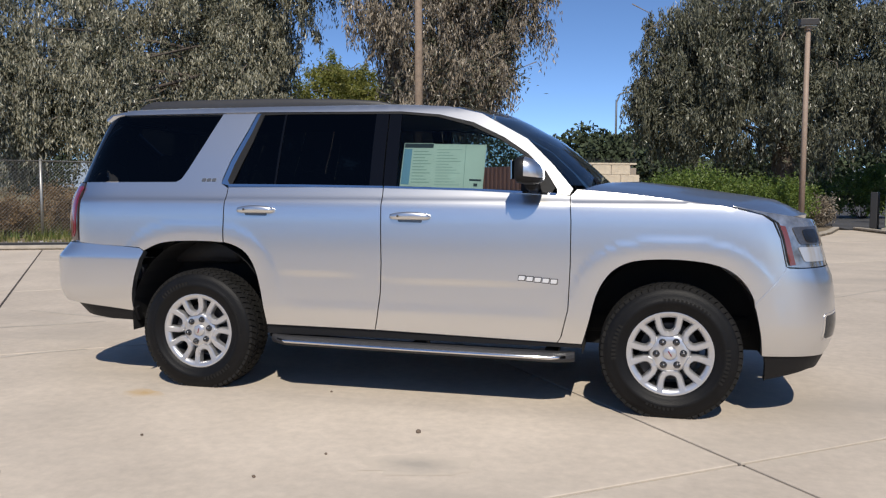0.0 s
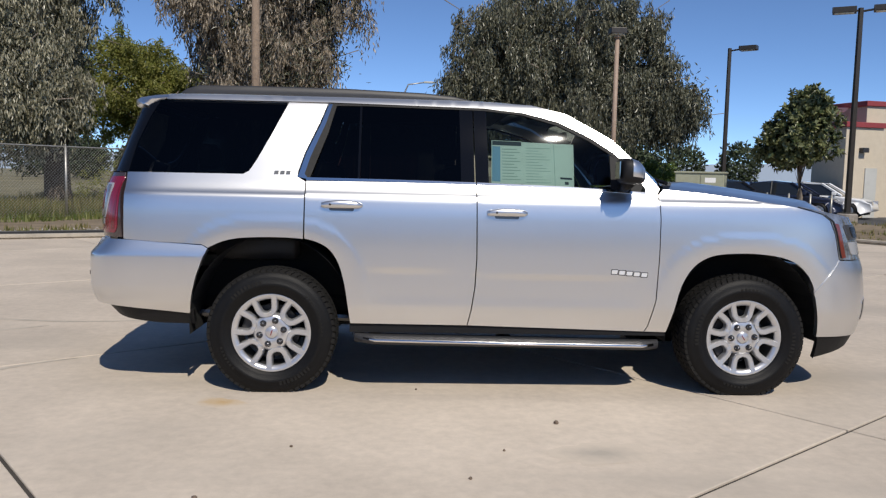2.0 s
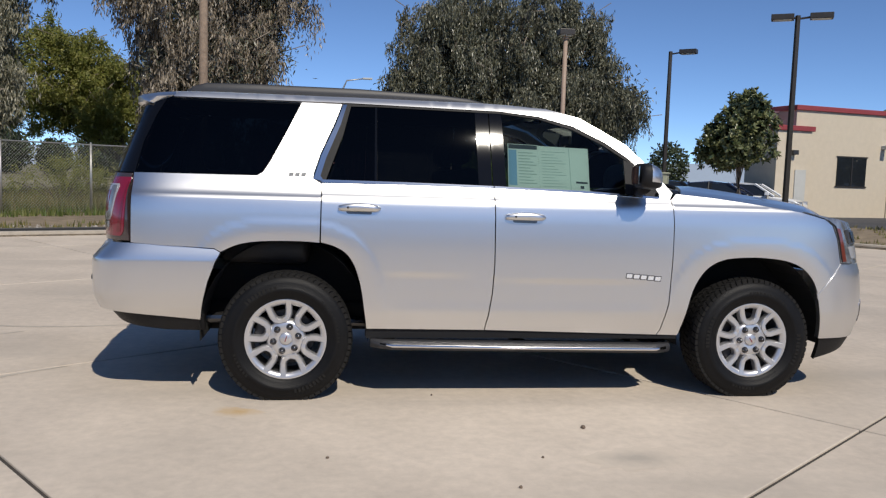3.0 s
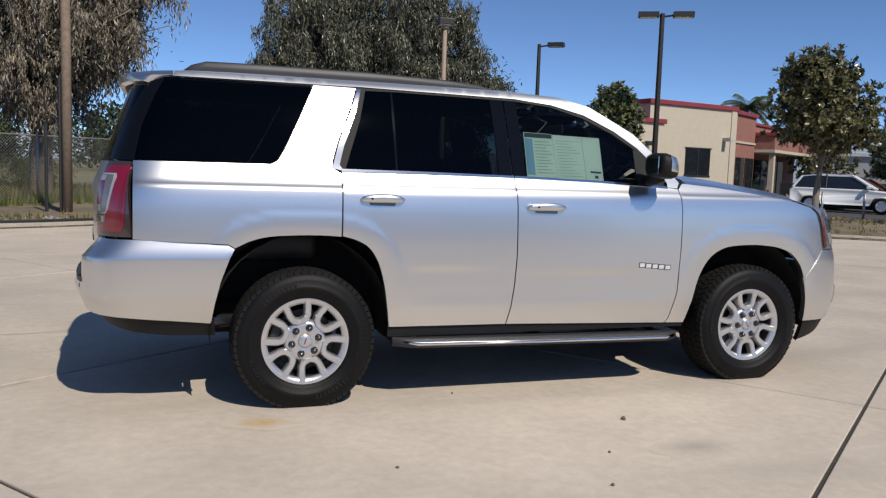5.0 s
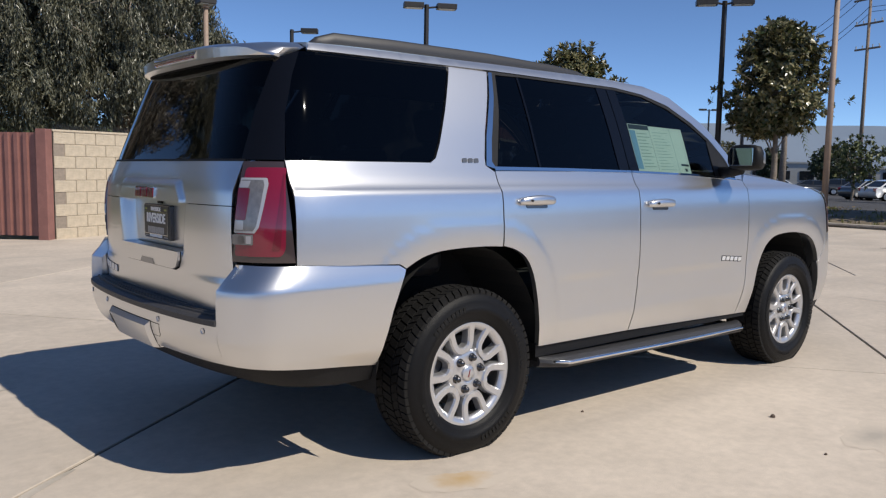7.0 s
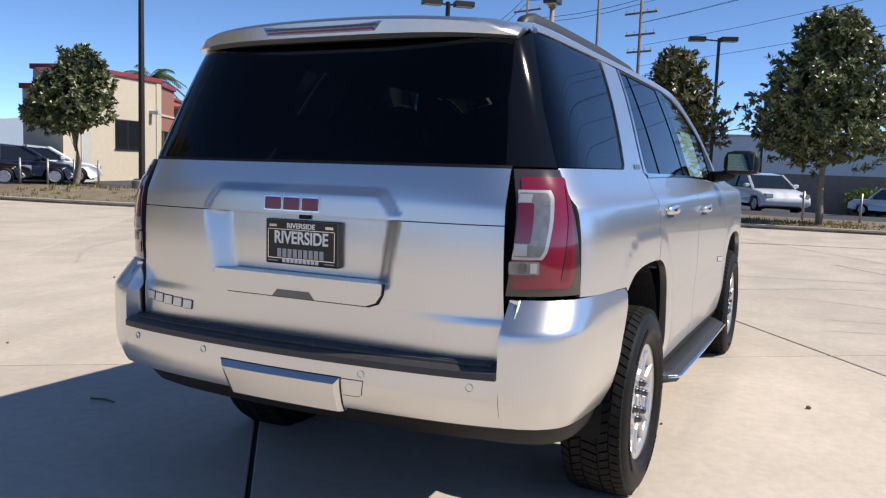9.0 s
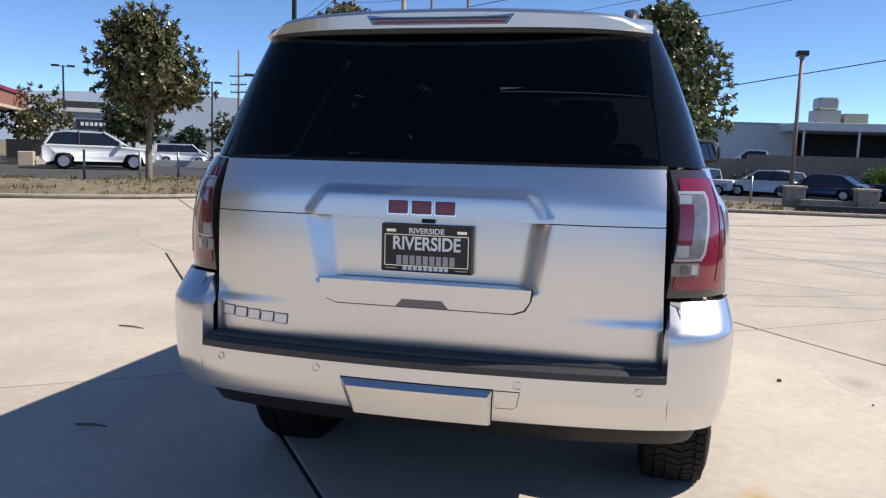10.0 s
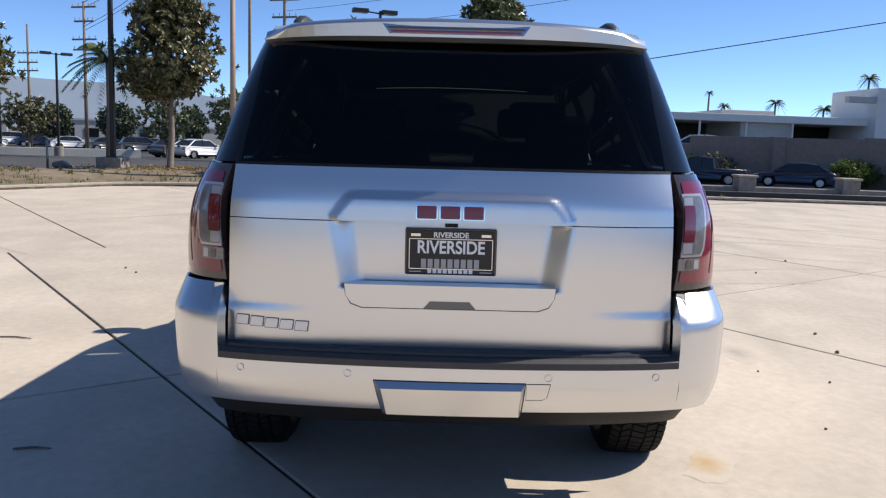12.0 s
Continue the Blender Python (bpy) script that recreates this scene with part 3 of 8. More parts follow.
def rosettes(tips, outward, per, length, width, rng):
    """Whorls of broad leaves that spread from the twig tips."""
    n = len(tips)
    o = outward + np.array([0, 0, 0.45]) + rng.normal(size=(n, 3)) * 0.35
    o /= np.linalg.norm(o, axis=1)[:, None]
    o = np.repeat(o, per, 0)
    a = rng.normal(size=(n * per, 3))
    side_way = np.cross(o, a)
    side_way /= np.linalg.norm(side_way, axis=1)[:, None]
    phi = np.radians(rng.uniform(18, 95, n * per))[:, None]
    d = o * np.cos(phi) + side_way * np.sin(phi)
    s = np.cross(d, o)
    s /= np.linalg.norm(s, axis=1)[:, None] + 1e-9
    up = np.cross(s, d)
    ln = length * rng.uniform(0.65, 1.2, n * per)[:, None]
    wd = width * rng.uniform(0.75, 1.2, n * per)[:, None]
    p = np.repeat(tips, per, 0) + o * rng.uniform(-0.10, 0.03, n * per)[:, None]
    m1, m2 = p + d * ln * 0.35 + up * ln * 0.05, p + d * ln * 0.72 + up * ln * 0.04
    tip = p + d * ln - up * ln * 0.06
    v = np.stack([p, m1 + s * wd * 0.5, m2 + s * wd * 0.42, tip, m2 - s * wd * 0.42, m1 - s * wd * 0.5], 1).reshape(-1, 3)
    return v, np.arange(6 * n * per).reshape(-1, 6)


def round_tree(name, label, base, blobs, trunk_h, seed, material, n=420, per=13, length=0.18, width=0.075, r0=0.09, group="", bark=None, spread=0.09):
    """A dense small tree with whorls of broad leaves at its twig tips."""
    rng = np.random.default_rng(seed)
    t = thing(name, label, "tree", group, base)
    tips, ways = [], []
    for x, y, z, rx, ry, rz in blobs:
        d = rng.normal(size=(n, 3))
        d /= np.linalg.norm(d, axis=1)[:, None]
        lump = np.array([noise.noise(Vector(q) * 2.1 + Vector((seed, x, z))) for q in d])
        r = rng.uniform(0.12, 1.0, n) ** 0.45 * (1.0 + 0.34 * lump) + rng.normal(size=n) * 0.04
        tips.append(d * r[:, None] * (rx, ry, rz) + (x, y, z) + rng.normal(size=(n, 3)) * spread)
        ways.append(d)
    tips, ways = np.concatenate(tips), np.concatenate(ways)
    bm = bmesh.new()
    z1 = max(b[2] + b[5] * 0.3 for b in blobs)
    limbs = [tips[i] for i in rng.choice(len(tips), 34, replace=False)]
    branch_tree(bm, (0, 0, 0), (0.05, 0, z1), r0, [l for l in limbs if l[2] > trunk_h], rng, 0.25)
    part("trunk", bm, bark or M_BARKG, t, smooth=True)
    v, f = rosettes(tips, ways, per, length, width, rng)
    leaf_mesh("crown", v, f, material, t)
    return t


def bush(name, label, x, y, rx, ry, h, seed, material, n=120, per=40, length=0.09, width=0.04, group=""):
    rng = np.random.default_rng(seed)
    t = thing(name, label, "bush", group, (x, y, 0.03))
    cl = crown_clumps(rng, [(0, 0, h * 0.5, rx, ry, h * 0.5), (rx * 0.3, 0, h * 0.62, rx * 0.6, ry * 0.7, h * 0.4)], n, 0.08)
    cl[:, 2] = np.clip(cl[:, 2], 0.08, None)
    bm = bmesh.new()
    for i in rng.choice(len(cl), 14, replace=False):
        c = cl[i]
        tube(bm, [(c[0] * 0.1, c[1] * 0.1, -0.05), (c[0] * 0.5, c[1] * 0.5, c[2] * 0.6), tuple(c)], [0.02, 0.014, 0.005], 5)
    part("stems", bm, M_BARK, t)
    p = np.repeat(cl, per, 0) + rng.normal(size=(len(cl) * per, 3)) * 0.09
    p[:, 2] = np.clip(p[:, 2], 0.04, None)
    v, f = leaves(p, length, width, 0.0, rng)
    leaf_mesh("foliage", v, f, material, t)
    return t


def tufts(name, label, region, n, h, seed, material, z=0.03, blades=7):
    """Grass blades over a region given as a function that returns points."""
    rng = np.random.default_rng(seed)
    base = region(rng, n)
    p = np.repeat(base, blades, 0) + rng.normal(size=(n * blades, 2)) * 0.05
    a = rng.uniform(0, 2 * np.pi, n * blades)
    hh = h * rng.uniform(0.35, 1.3, n * blades)
    lean = rng.uniform(0.05, 0.6, n * blades) * hh
    w = 0.012 + 0.01 * rng.random(n * blades)
    dx, dy = np.cos(a), np.sin(a)
    z0 = np.array([z + strip_rise(x, y) for x, y in p]) if name == "verge_weeds" else np.full(n * blades, z)
    v0 = np.stack([p[:, 0] - dy * w, p[:, 1] + dx * w, z0], 1)
    v1 = np.stack([p[:, 0] + dy * w, p[:, 1] - dx * w, z0], 1)
    v2 = np.stack([p[:, 0] + dx * lean, p[:, 1] + dy * lean, z0 + hh], 1)
    v = np.stack([v0, v1, v2], 1).reshape(-1, 3)
    f = np.arange(len(v)).reshape(-1, 3)
    ob = leaf_mesh(name, v, f, material, None)
    return tagged(ob, label, "grass", kind="stuff")


def along(line, lo, hi):
    """Random points beside a line, lo to hi metres to its left."""
    pts = np.array(line, float)
    seg = np.diff(pts, axis=0)
    ln = np.linalg.norm(seg, axis=1)

    def region(rng, n):
        k = rng.choice(len(seg), n, p=ln / ln.sum())
        t = rng.random(n)[:, None]
        d = seg[k] / ln[k][:, None]
        return pts[k] + seg[k] * t + np.stack([-d[:, 1], d[:, 0]], 1) * rng.uniform(lo, hi, n)[:, None]
    return region


weeping_tree("eucalyptus_tree", "tall grey-green eucalyptus with hanging strands of foliage beyond the fence", (-11.5, 24.0, -0.05), 11,
             [(-13.0, 24, 8.2, 3.4, 3.0, 3.2), (-15.5, 22.5, 6.5, 4.0, 3.0, 3.4), (-9.4, 24.2, 10.6, 3.4, 2.5, 1.3), (-13.3, 23, 4.6, 3.2, 2.5, 2.2), (-18, 20, 7, 4, 3, 3.8), (-12.0, 23.5, 4.4, 1.6, 2.0, 1.8), (-12.0, 23.8, 6.8, 1.2, 2.0, 2.4), (-17.8, 17.6, 4.6, 1.7, 1.5, 2.3), (-15.0, 18.9, 4.5, 1.3, 1.2, 2.0)], 120, 0.95, 3, M_EUC, 0.42)
weeping_tree("eucalyptus_tree", "eucalyptus with reddish drying foliage behind the wooden pole", (-4.6, 23.4, -0.05), 10.5,
             [(-5.0, 23.2, 7.8, 2.6, 2.2, 2.8), (-2.4, 23.2, 8.4, 1.7, 1.6, 2.1), (-4.6, 23.5, 4.6, 1.7, 1.7, 1.9), (-3.0, 23.0, 5.6, 1.4, 1.4, 1.4)], 105, 0.95, 5, M_EUCRED, 0.32)
weeping_tree("eucalyptus_tree", "dark green eucalyptus with trailing outer twigs in the planting bed", (8.6, 29.5, -0.05), 12,
             [(8.2, 29.2, 8.4, 3.7, 3.0, 3.6), (5.3, 28.6, 6.8, 2.2, 2.0, 2.4), (10.9, 30, 6.6, 2.4, 2.2, 2.8), (8.4, 29, 4.6, 3.6, 2.8, 2.2), (12.9, 30.2, 4.8, 1.4, 1.4, 0.9), (4.5, 28.8, 4.8, 1.9, 1.8, 1.9)], 140, 0.85, 8, M_EUCDARK, 0.45)
weeping_tree("pale_tree", "yellow-green young tree far beyond the fence", (-9.5, 34, -0.05), 6.5,
             [(-12.6, 34, 5.4, 3.0, 2.4, 2.5), (-10.0, 34, 4.6, 2.5, 1.8, 2.0)], 150, 0.35, 12, M_PALE, 0.18, 0.3, 0.17, 0.06, 26, inner_leaf=M_PALE)

MAGN = "small magnolias along the planting strip"
round_tree("magnolia_tree", "round-headed glossy dark green magnolia by the parked cars", (13.4, 18.9, 0.20),
           [(0, 0, 2.75, 1.12, 1.12, 1.05), (-0.35, 0.2, 2.4, 0.95, 0.95, 0.75), (0.2, -0.1, 3.5, 0.6, 0.6, 0.62)], 1.5, 21, M_MAGN, group=MAGN)
round_tree("magnolia_tree", "tall open magnolia with yellowing leaves in the strip", (16.5, 12.7, 0.24),
           [(0, 0, 3.1, 1.55, 1.55, 1.1), (-0.2, 0, 3.95, 0.95, 0.95, 0.75), (0.3, -0.2, 2.6, 1.35, 1.35, 0.6)], 1.9, 22, M_MAGNY, group=MAGN)
round_tree("magnolia_tree", "tall full magnolia with brown-tinged leaves beside the tan lamp post", (20.2, 8.3, 0.27),
           [(0, 0, 3.3, 1.6, 1.6, 1.15), (0.15, 0, 4.3, 1.15, 1.15, 0.85), (0, 0.3, 2.6, 1.15, 1.1, 0.55), (0.1, 0, 4.9, 0.65, 0.65, 0.45)], 1.9, 23, M_MAGNY, n=420, group=MAGN)
round_tree("magnolia_tree", "broad conical dark green magnolia in the strip", (20.25, -1.2, 0.03),
           [(0, 0, 2.65, 1.95, 1.95, 1.1), (0, 0, 3.7, 1.66, 1.66, 1.0), (0.1, 0, 4.75, 0.95, 0.95, 0.8)], 1.3, 24, M_MAGN, n=720, group=MAGN)
round_tree("magnolia_tree", "conical yellowing magnolia beyond the twin lamp post", (20.3, 2.6, 0.06),
           [(0, 0, 2.5, 1.25, 1.25, 0.9), (-0.1, 0.15, 3.4, 1.0, 1.0, 0.9), (0, 0.2, 4.1, 0.55, 0.55, 0.55)], 1.3, 25, M_MAGNY, n=380, group=MAGN)
round_tree("street_tree", "small round street tree across the road", (50, 28, 0), [(0, 0, 2.6, 1.7, 1.7, 1.3)], 1.2, 31, M_MAGNY, n=240, per=12, length=0.26, width=0.12)
round_tree("street_tree", "small round street tree beyond the car park", (52, 19.5, 0), [(0, 0, 2.7, 2.0, 2.0, 1.5)], 1.2, 32, M_MAGN, n=240, per=12, length=0.26, width=0.12)
round_tree("street_tree", "dark street tree beside the shop", (36, 33, 0), [(0, 0, 2.8, 2.0, 2.0, 1.6)], 1.2, 33, M_MAGNY, n=240, per=12, length=0.26, width=0.12)
round_tree("street_tree", "dark street tree behind the white car", (33, 24.5, 0), [(0, 0, 2.9, 1.6, 1.6, 1.5), (0.2, 0, 2.2, 1.5, 1.5, 0.9)], 1.2, 34, M_MAGN, n=240, per=12, length=0.26, width=0.12)
round_tree("street_tree", "dark street tree far along the road", (47, 13.5, 0), [(0, 0, 2.9, 1.9, 1.9, 1.6)], 1.2, 35, M_MAGN, n=240, per=12, length=0.26, width=0.12)

bush("bush", "bright green clipped bush in the planting bed", 4.2, 18.2, 1.7, 1.2, 1.7, 41, M_BUSH, n=200)
bush("bush", "bright green clipped bush in the planting bed", 6.6, 20.4, 1.5, 1.2, 1.6, 42, M_BUSH, n=170)
bush("bush", "low brown-red shrub at the end of the bed", 8.0, 22.2, 1.0, 0.8, 0.9, 43, M_EUCRED, n=110)
bush("bush", "dark green shrub behind the utility box", 12.5, 33, 2.4, 1.6, 2.2, 44, M_BUSH, n=130, per=30, length=0.16, width=0.07)
for i, (x, y, r, h) in enumerate([(-13.5, 17.2, 1.8, 1.3), (-8.5, 22.4, 1.8, 1.6), (-16.5, 13.6, 1.6, 1.1), (-5.4, 24.5, 1.6, 1.3), (-11.6, 12.6, 0.7, 0.8), (-12.6, 11.2, 0.9, 0.8), (-15.2, 15.8, 1.5, 1.2), (-19.5, 16.5, 2.2, 1.6)]):
    bush("field_shrub", "straggling dry shrub in the field beyond the fence", x, y, r, r * 0.8, h, 51 + i, M_PALE if i in (1, 3) else M_DRYBUSH, n=90, per=30, group="shrubs beyond the fence")
FENCE = [(-30, -8.0), (-16, 5.0), (-11.4, 11.3), (-9.6, 14.0), (-6.3, 17.7), (-2.0, 21.2), (1.0, 24.2)]
tufts("dry_grass", "tall dry grass beyond the fence", along(FENCE[1:], 0.1, 14), 9000, 0.42, 61, M_GRASS, -0.06)
tufts("weeds", "green weeds along the foot of the fence", along(FENCE[1:], -1.2, 3.0), 2600, 0.22, 62, M_GREENGRASS, 0.0)
tufts("verge_weeds", "sparse dry weeds on the planting strip", along(KERB_EAST[6:66], 0.3, 3.6), 650, 0.10, 63, M_GRASS, 0.05)
tufts("bed_weeds", "sparse weeds in the gravel bed", along(KERB_FIELD, 0.5, 3.0), 700, 0.12, 64, M_GRASS, 0.03)

rng = np.random.default_rng(70)
bm = bmesh.new()
pts = along(KERB_FIELD[2:], 0.35, 2.4)(rng, 900)
vs, fs = [], []
for x, y in pts:
    r = rng.uniform(0.015, 0.05)
    k = len(vs)
    for dx, dy, dz in ((1, 0, 0), (0, 1, 0), (-1, 0, 0), (0, -1, 0), (0, 0, 0.8)):
        vs.append((x + dx * r * rng.uniform(0.7, 1.2), y + dy * r * rng.uniform(0.7, 1.2), 0.03 + dz * r))
    fs += [(k, k + 1, k + 4), (k + 1, k + 2, k + 4), (k + 2, k + 3, k + 4), (k + 3, k, k + 4)]
bm.free()
tagged(pydata("gravel", vs, fs, M_GRAVEL), "loose grey gravel along the edging", "gravel", kind="stuff")

# ---- fence ----
fence = thing("chain_link_fence", "weathered chain-link fence with galvanised posts and top rail", "fence")
F_LINE = []
for (x0, y0), (x1, y1) in zip(FENCE, FENCE[1:]):
    n = max(1, round(math.hypot(x1 - x0, y1 - y0) / 3.2))
    F_LINE += [(x0 + (x1 - x0) * k / n, y0 + (y1 - y0) * k / n) for k in range(n)]
F_LINE.append(FENCE[-1])
bm = bmesh.new()
tube(bm, [(0, 0, -0.06), (0, 0, 1.92)], 0.036, 8)
tube(bm, [(0, 0, 1.92), (0, 0, 1.97)], [0.042, 0.01], 8)
post_ob = part("post", bm, M_GALV, fence, smooth=True)
post_ob.location = (*F_LINE[0], 0)
for x, y in F_LINE[1:]:
    o = new("post", post_ob.data)
    o.parent, o.location = fence, (x, y, 0)
tube_bm = bmesh.new()
tube(tube_bm, [(x, y, 1.9) for x, y in F_LINE], 0.02, 6)
part("top_rail", tube_bm, M_GALV, fence, smooth=True)
tube_bm = bmesh.new()
tube(tube_bm, [(x, y, 0.08) for x, y in F_LINE], 0.006, 4)
part("bottom_wire", tube_bm, M_GALV, fence)
vs, fs = [], []
for (x0, y0), (x1, y1) in zip(F_LINE, F_LINE[1:]):
    ln = math.hypot(x1 - x0, y1 - y0)
    if x1 < -17:
        continue
    dx, dy = (x1 - x0) / ln, (y1 - y0) / ln
    cell, hgt, w = 0.085, 1.84, 0.0045
    for s in (1, -1):
        k = -hgt if s > 0 else 0.0
        while k < (ln if s > 0 else ln + hgt):
            a0, a1 = (max(k, 0), min(k + hgt, ln)) if s > 0 else (max(k - hgt, 0), min(k, ln))
            if a1 > a0:
                za, zb = ((a0 - k), (a1 - k)) if s > 0 else ((k - a0), (k - a1))
                i = len(vs)
                for a, zz in ((a0, za), (a1, zb)):
                    vs += [(x0 + dx * a, y0 + dy * a, 0.06 + zz - w), (x0 + dx * a - dy * 0.003, y0 + dy * a + dx * 0.003, 0.06 + zz + w), (x0 + dx * a + dy * 0.004, y0 + dy * a - dx * 0.004, 0.06 + zz)]
                fs += [(i, i + 1, i + 4, i + 3), (i + 1, i + 2, i + 5, i + 4), (i + 2, i, i + 3, i + 5)]
            k += cell
tagged(pydata("mesh_wire", vs, fs, M_GALV, fence), kind="stuff")

# ---- enclosure: gate and block wall ----
def gate(p0, p1):
    d = Vector((p1[0] - p0[0], p1[1] - p0[1]))
    ln = d.length
    g = thing("metal_gate", "closed dusty-red ribbed sheet-metal gate with a latch", "gate", loc=(p0[0], p0[1], 0), rz=math.degrees(math.atan2(d.y, d.x)))
    for k, x in enumerate((0.0, ln)):
        part("post", box(x - 0.09, -0.09, -0.03, x + 0.09, 0.09, 1.80, 0.01), M_GATE, g)
    for z in (0.10, 0.92, 1.66):
        part("rail", box(0.09, 0.02, z, ln - 0.09, 0.07, z + 0.07, 0.004), M_GATE, g)
    n = int((ln - 0.2) / 0.16)
    w = (ln - 0.2) / n
    bm = bmesh.new()
    prof = [(0, 0.0), (0.07, 0.0), (0.085, -0.035), (0.145, -0.035), (0.16, 0.0)]
    vs = [[bm.verts.new((x / 0.16 * w, y, z)) for x, y in prof] for z in (0.06, 1.74)]
    for k in range(4):
        bm.faces.new((vs[0][k], vs[0][k + 1], vs[1][k + 1], vs[1][k]))
    vb = [[bm.verts.new((x / 0.16 * w, y + 0.004, z)) for x, y in prof] for z in (0.06, 1.74)]
    for k in range(4):
        bm.faces.new((vb[0][k + 1], vb[0][k], vb[1][k], vb[1][k + 1]))
    rib = part("panel_rib", bm, M_GATE, g)
    rib.location = (0.1, 0, 0)
    for k in range(1, n):
        o = new("panel_rib", rib.data)
        o.parent, o.location = g, (0.1 + k * w, 0, 0)
    bm = box(ln * 0.56, -0.10, 0.98, ln * 0.56 + 0.34, -0.055, 1.03, 0.008)
    add_box(bm, ln * 0.56 + 0.26, -0.09, 0.72, ln * 0.56 + 0.32, -0.06, 0.99, 0.006)
    part("latch", bm, M_GATE, g, "steel slide latch")
    return g


gate((-1.25, 12.9), (1.02, 10.55))
WALL_A, WALL_B = Vector((1.17, 10.55)), Vector((2.78, 11.17))
wd = (WALL_B - WALL_A).normalized()
block_wall = thing("block_wall", "tan split-face concrete block enclosure wall", "wall", loc=(WALL_A.x, WALL_A.y, 0), rz=math.degrees(math.atan2(wd.y, wd.x)), kind="structure")
wl = (WALL_B - WALL_A).length
part("core", box(0, 0.012, -0.03, wl, 0.19, 1.70), M_MORTAR, block_wall)
bm = box(0.004, 0, 0, 0.394, 0.2, 0.194, 0.008)
blk = bpy.data.meshes.new("block")
bm.to_mesh(blk)
bm.free()
blk.materials.append(M_BLOCK)
for r in range(9):
    x = -0.2 if r % 2 else 0.0
    while x < wl - 0.3:
        if x >= 0:
            o = new("block", blk)
            o.parent, o.location = block_wall, (x, 0, r * 0.198 - 0.02)
        x += 0.4
part("cap", box(-0.02, -0.01, 1.762, wl, 0.21, 1.80, 0.006), M_BLOCK, block_wall)
bm = bmesh.new()
for k in range(60):
    x = 0.05 + k * wl / 60
    tube(bm, [(x, 0.1, 1.80), (x + 0.03, 0.09, 1.90)], [0.005, 0.002], 4)
part("wall_spikes", bm, M_DARK, block_wall)
part("return_wall", box(wl - 0.2, 0.215, -0.03, wl - 0.01, 2.6, 1.78), M_BLOCK, block_wall)


# ---- lamp posts, poles, wires ----
def lamp_head(bm, x, y, z, ang, lx=0.62, w=0.34, h=0.16):
    m = Matrix.Translation((x, y, z)) @ Matrix.Rotation(radians(ang), 4, "Z")
    add_box(bm, 0.0, -w / 2, 0.0, lx, w / 2, h, 0.012, m)
    return bm


def lamp_post(x, y, h, heads, material, label, base_h=0.55, rz=0.0, r=0.065, base_r=0.28, group="twin-head forecourt lamps", square=True, base_sq=False):
    t = thing("street_lamp", label, "street lamp", group, (x, y, 0), rz)
    if base_h:
        bm = bmesh.new()
        revolve(bm, [(0.0, -0.05), (base_r, -0.05), (base_r, base_h - 0.03), (base_r - 0.03, base_h), (0.0, base_h)], 20, "z")
        if base_sq:
            bm.free()
            bm = box(-0.36, -0.36, -0.05, 0.36, 0.36, base_h, 0.02)
        part("footing", bm, M_STONE, t, "square concrete footing" if base_sq else "round concrete footing")
        part("base_plate", box(-0.15, -0.15, base_h, 0.15, 0.15, base_h + 0.03, 0.004), material, t)
    if square:
        bm = bmesh.new()
        k = r
        lo = [bm.verts.new((sx * k, sy * k, base_h)) for sx, sy in ((-1, -1), (1, -1), (1, 1), (-1, 1))]
        hi = [bm.verts.new((sx * k * 0.8, sy * k * 0.8, h)) for sx, sy in ((-1, -1), (1, -1), (1, 1), (-1, 1))]
        bm.faces.new(lo), bm.faces.new(hi)
        for i in range(4):
            bm.faces.new((lo[i], lo[(i + 1) % 4], hi[(i + 1) % 4], hi[i]))
    else:
        bm = bmesh.new()
        tube(bm, [(0, 0, base_h - 0.05), (0, 0, h)], [r, r * 0.75], 12)
    part("pole", bm, material, t, smooth=not square)
    for ang, arm in heads:
        a = radians(ang)
        if arm:
            bm = bmesh.new()
            tube(bm, [(0, 0, h - 0.1), (math.cos(a) * arm, math.sin(a) * arm, h - 0.06)], 0.03, 6)
            part("arm", bm, material, t)
        head = part("lamp_head", lamp_head(bmesh.new(), math.cos(a) * arm, math.sin(a) * arm, h - 0.12, ang), material, t)
        m = Matrix.Translation((math.cos(a) * arm, math.sin(a) * arm, h - 0.12)) @ Matrix.Rotation(a, 4, "Z")
        part("lens", box(0.06, -0.13, -0.012, 0.56, 0.13, 0.004, 0, m), M_LENS, head, "pale lamp lens")
    return t


lamp_post(13.6, 16.4, 6.3, [(-30, 0.32), (150, 0.1)], M_BRONZE, "dark bronze twin-head lamp post on a round footing")
lamp_post(19.52, 9.70, 6.3, [(-50, 0.2), (130, 0.2)], M_BRONZE, "dark bronze twin-head lamp post on a square footing", base_h=0.6, base_sq=True)
lamp_post(12.8, 23.4, 6.25, [(-38, 0.35)], M_BRONZE, "dark bronze single-head lamp post behind the utility box", group="single lamps")
lamp_post(28.9, 2.9, 6.4, [(110, 0.5), (-70, 0.05)], M_BRONZE, "dark bronze lamp post across the road", group="single lamps")
lamp_post(44.0, 2.4, 6.2, [(110, 0.5)], M_BRONZE, "dark bronze lamp post at the far side of the road", group="single lamps")


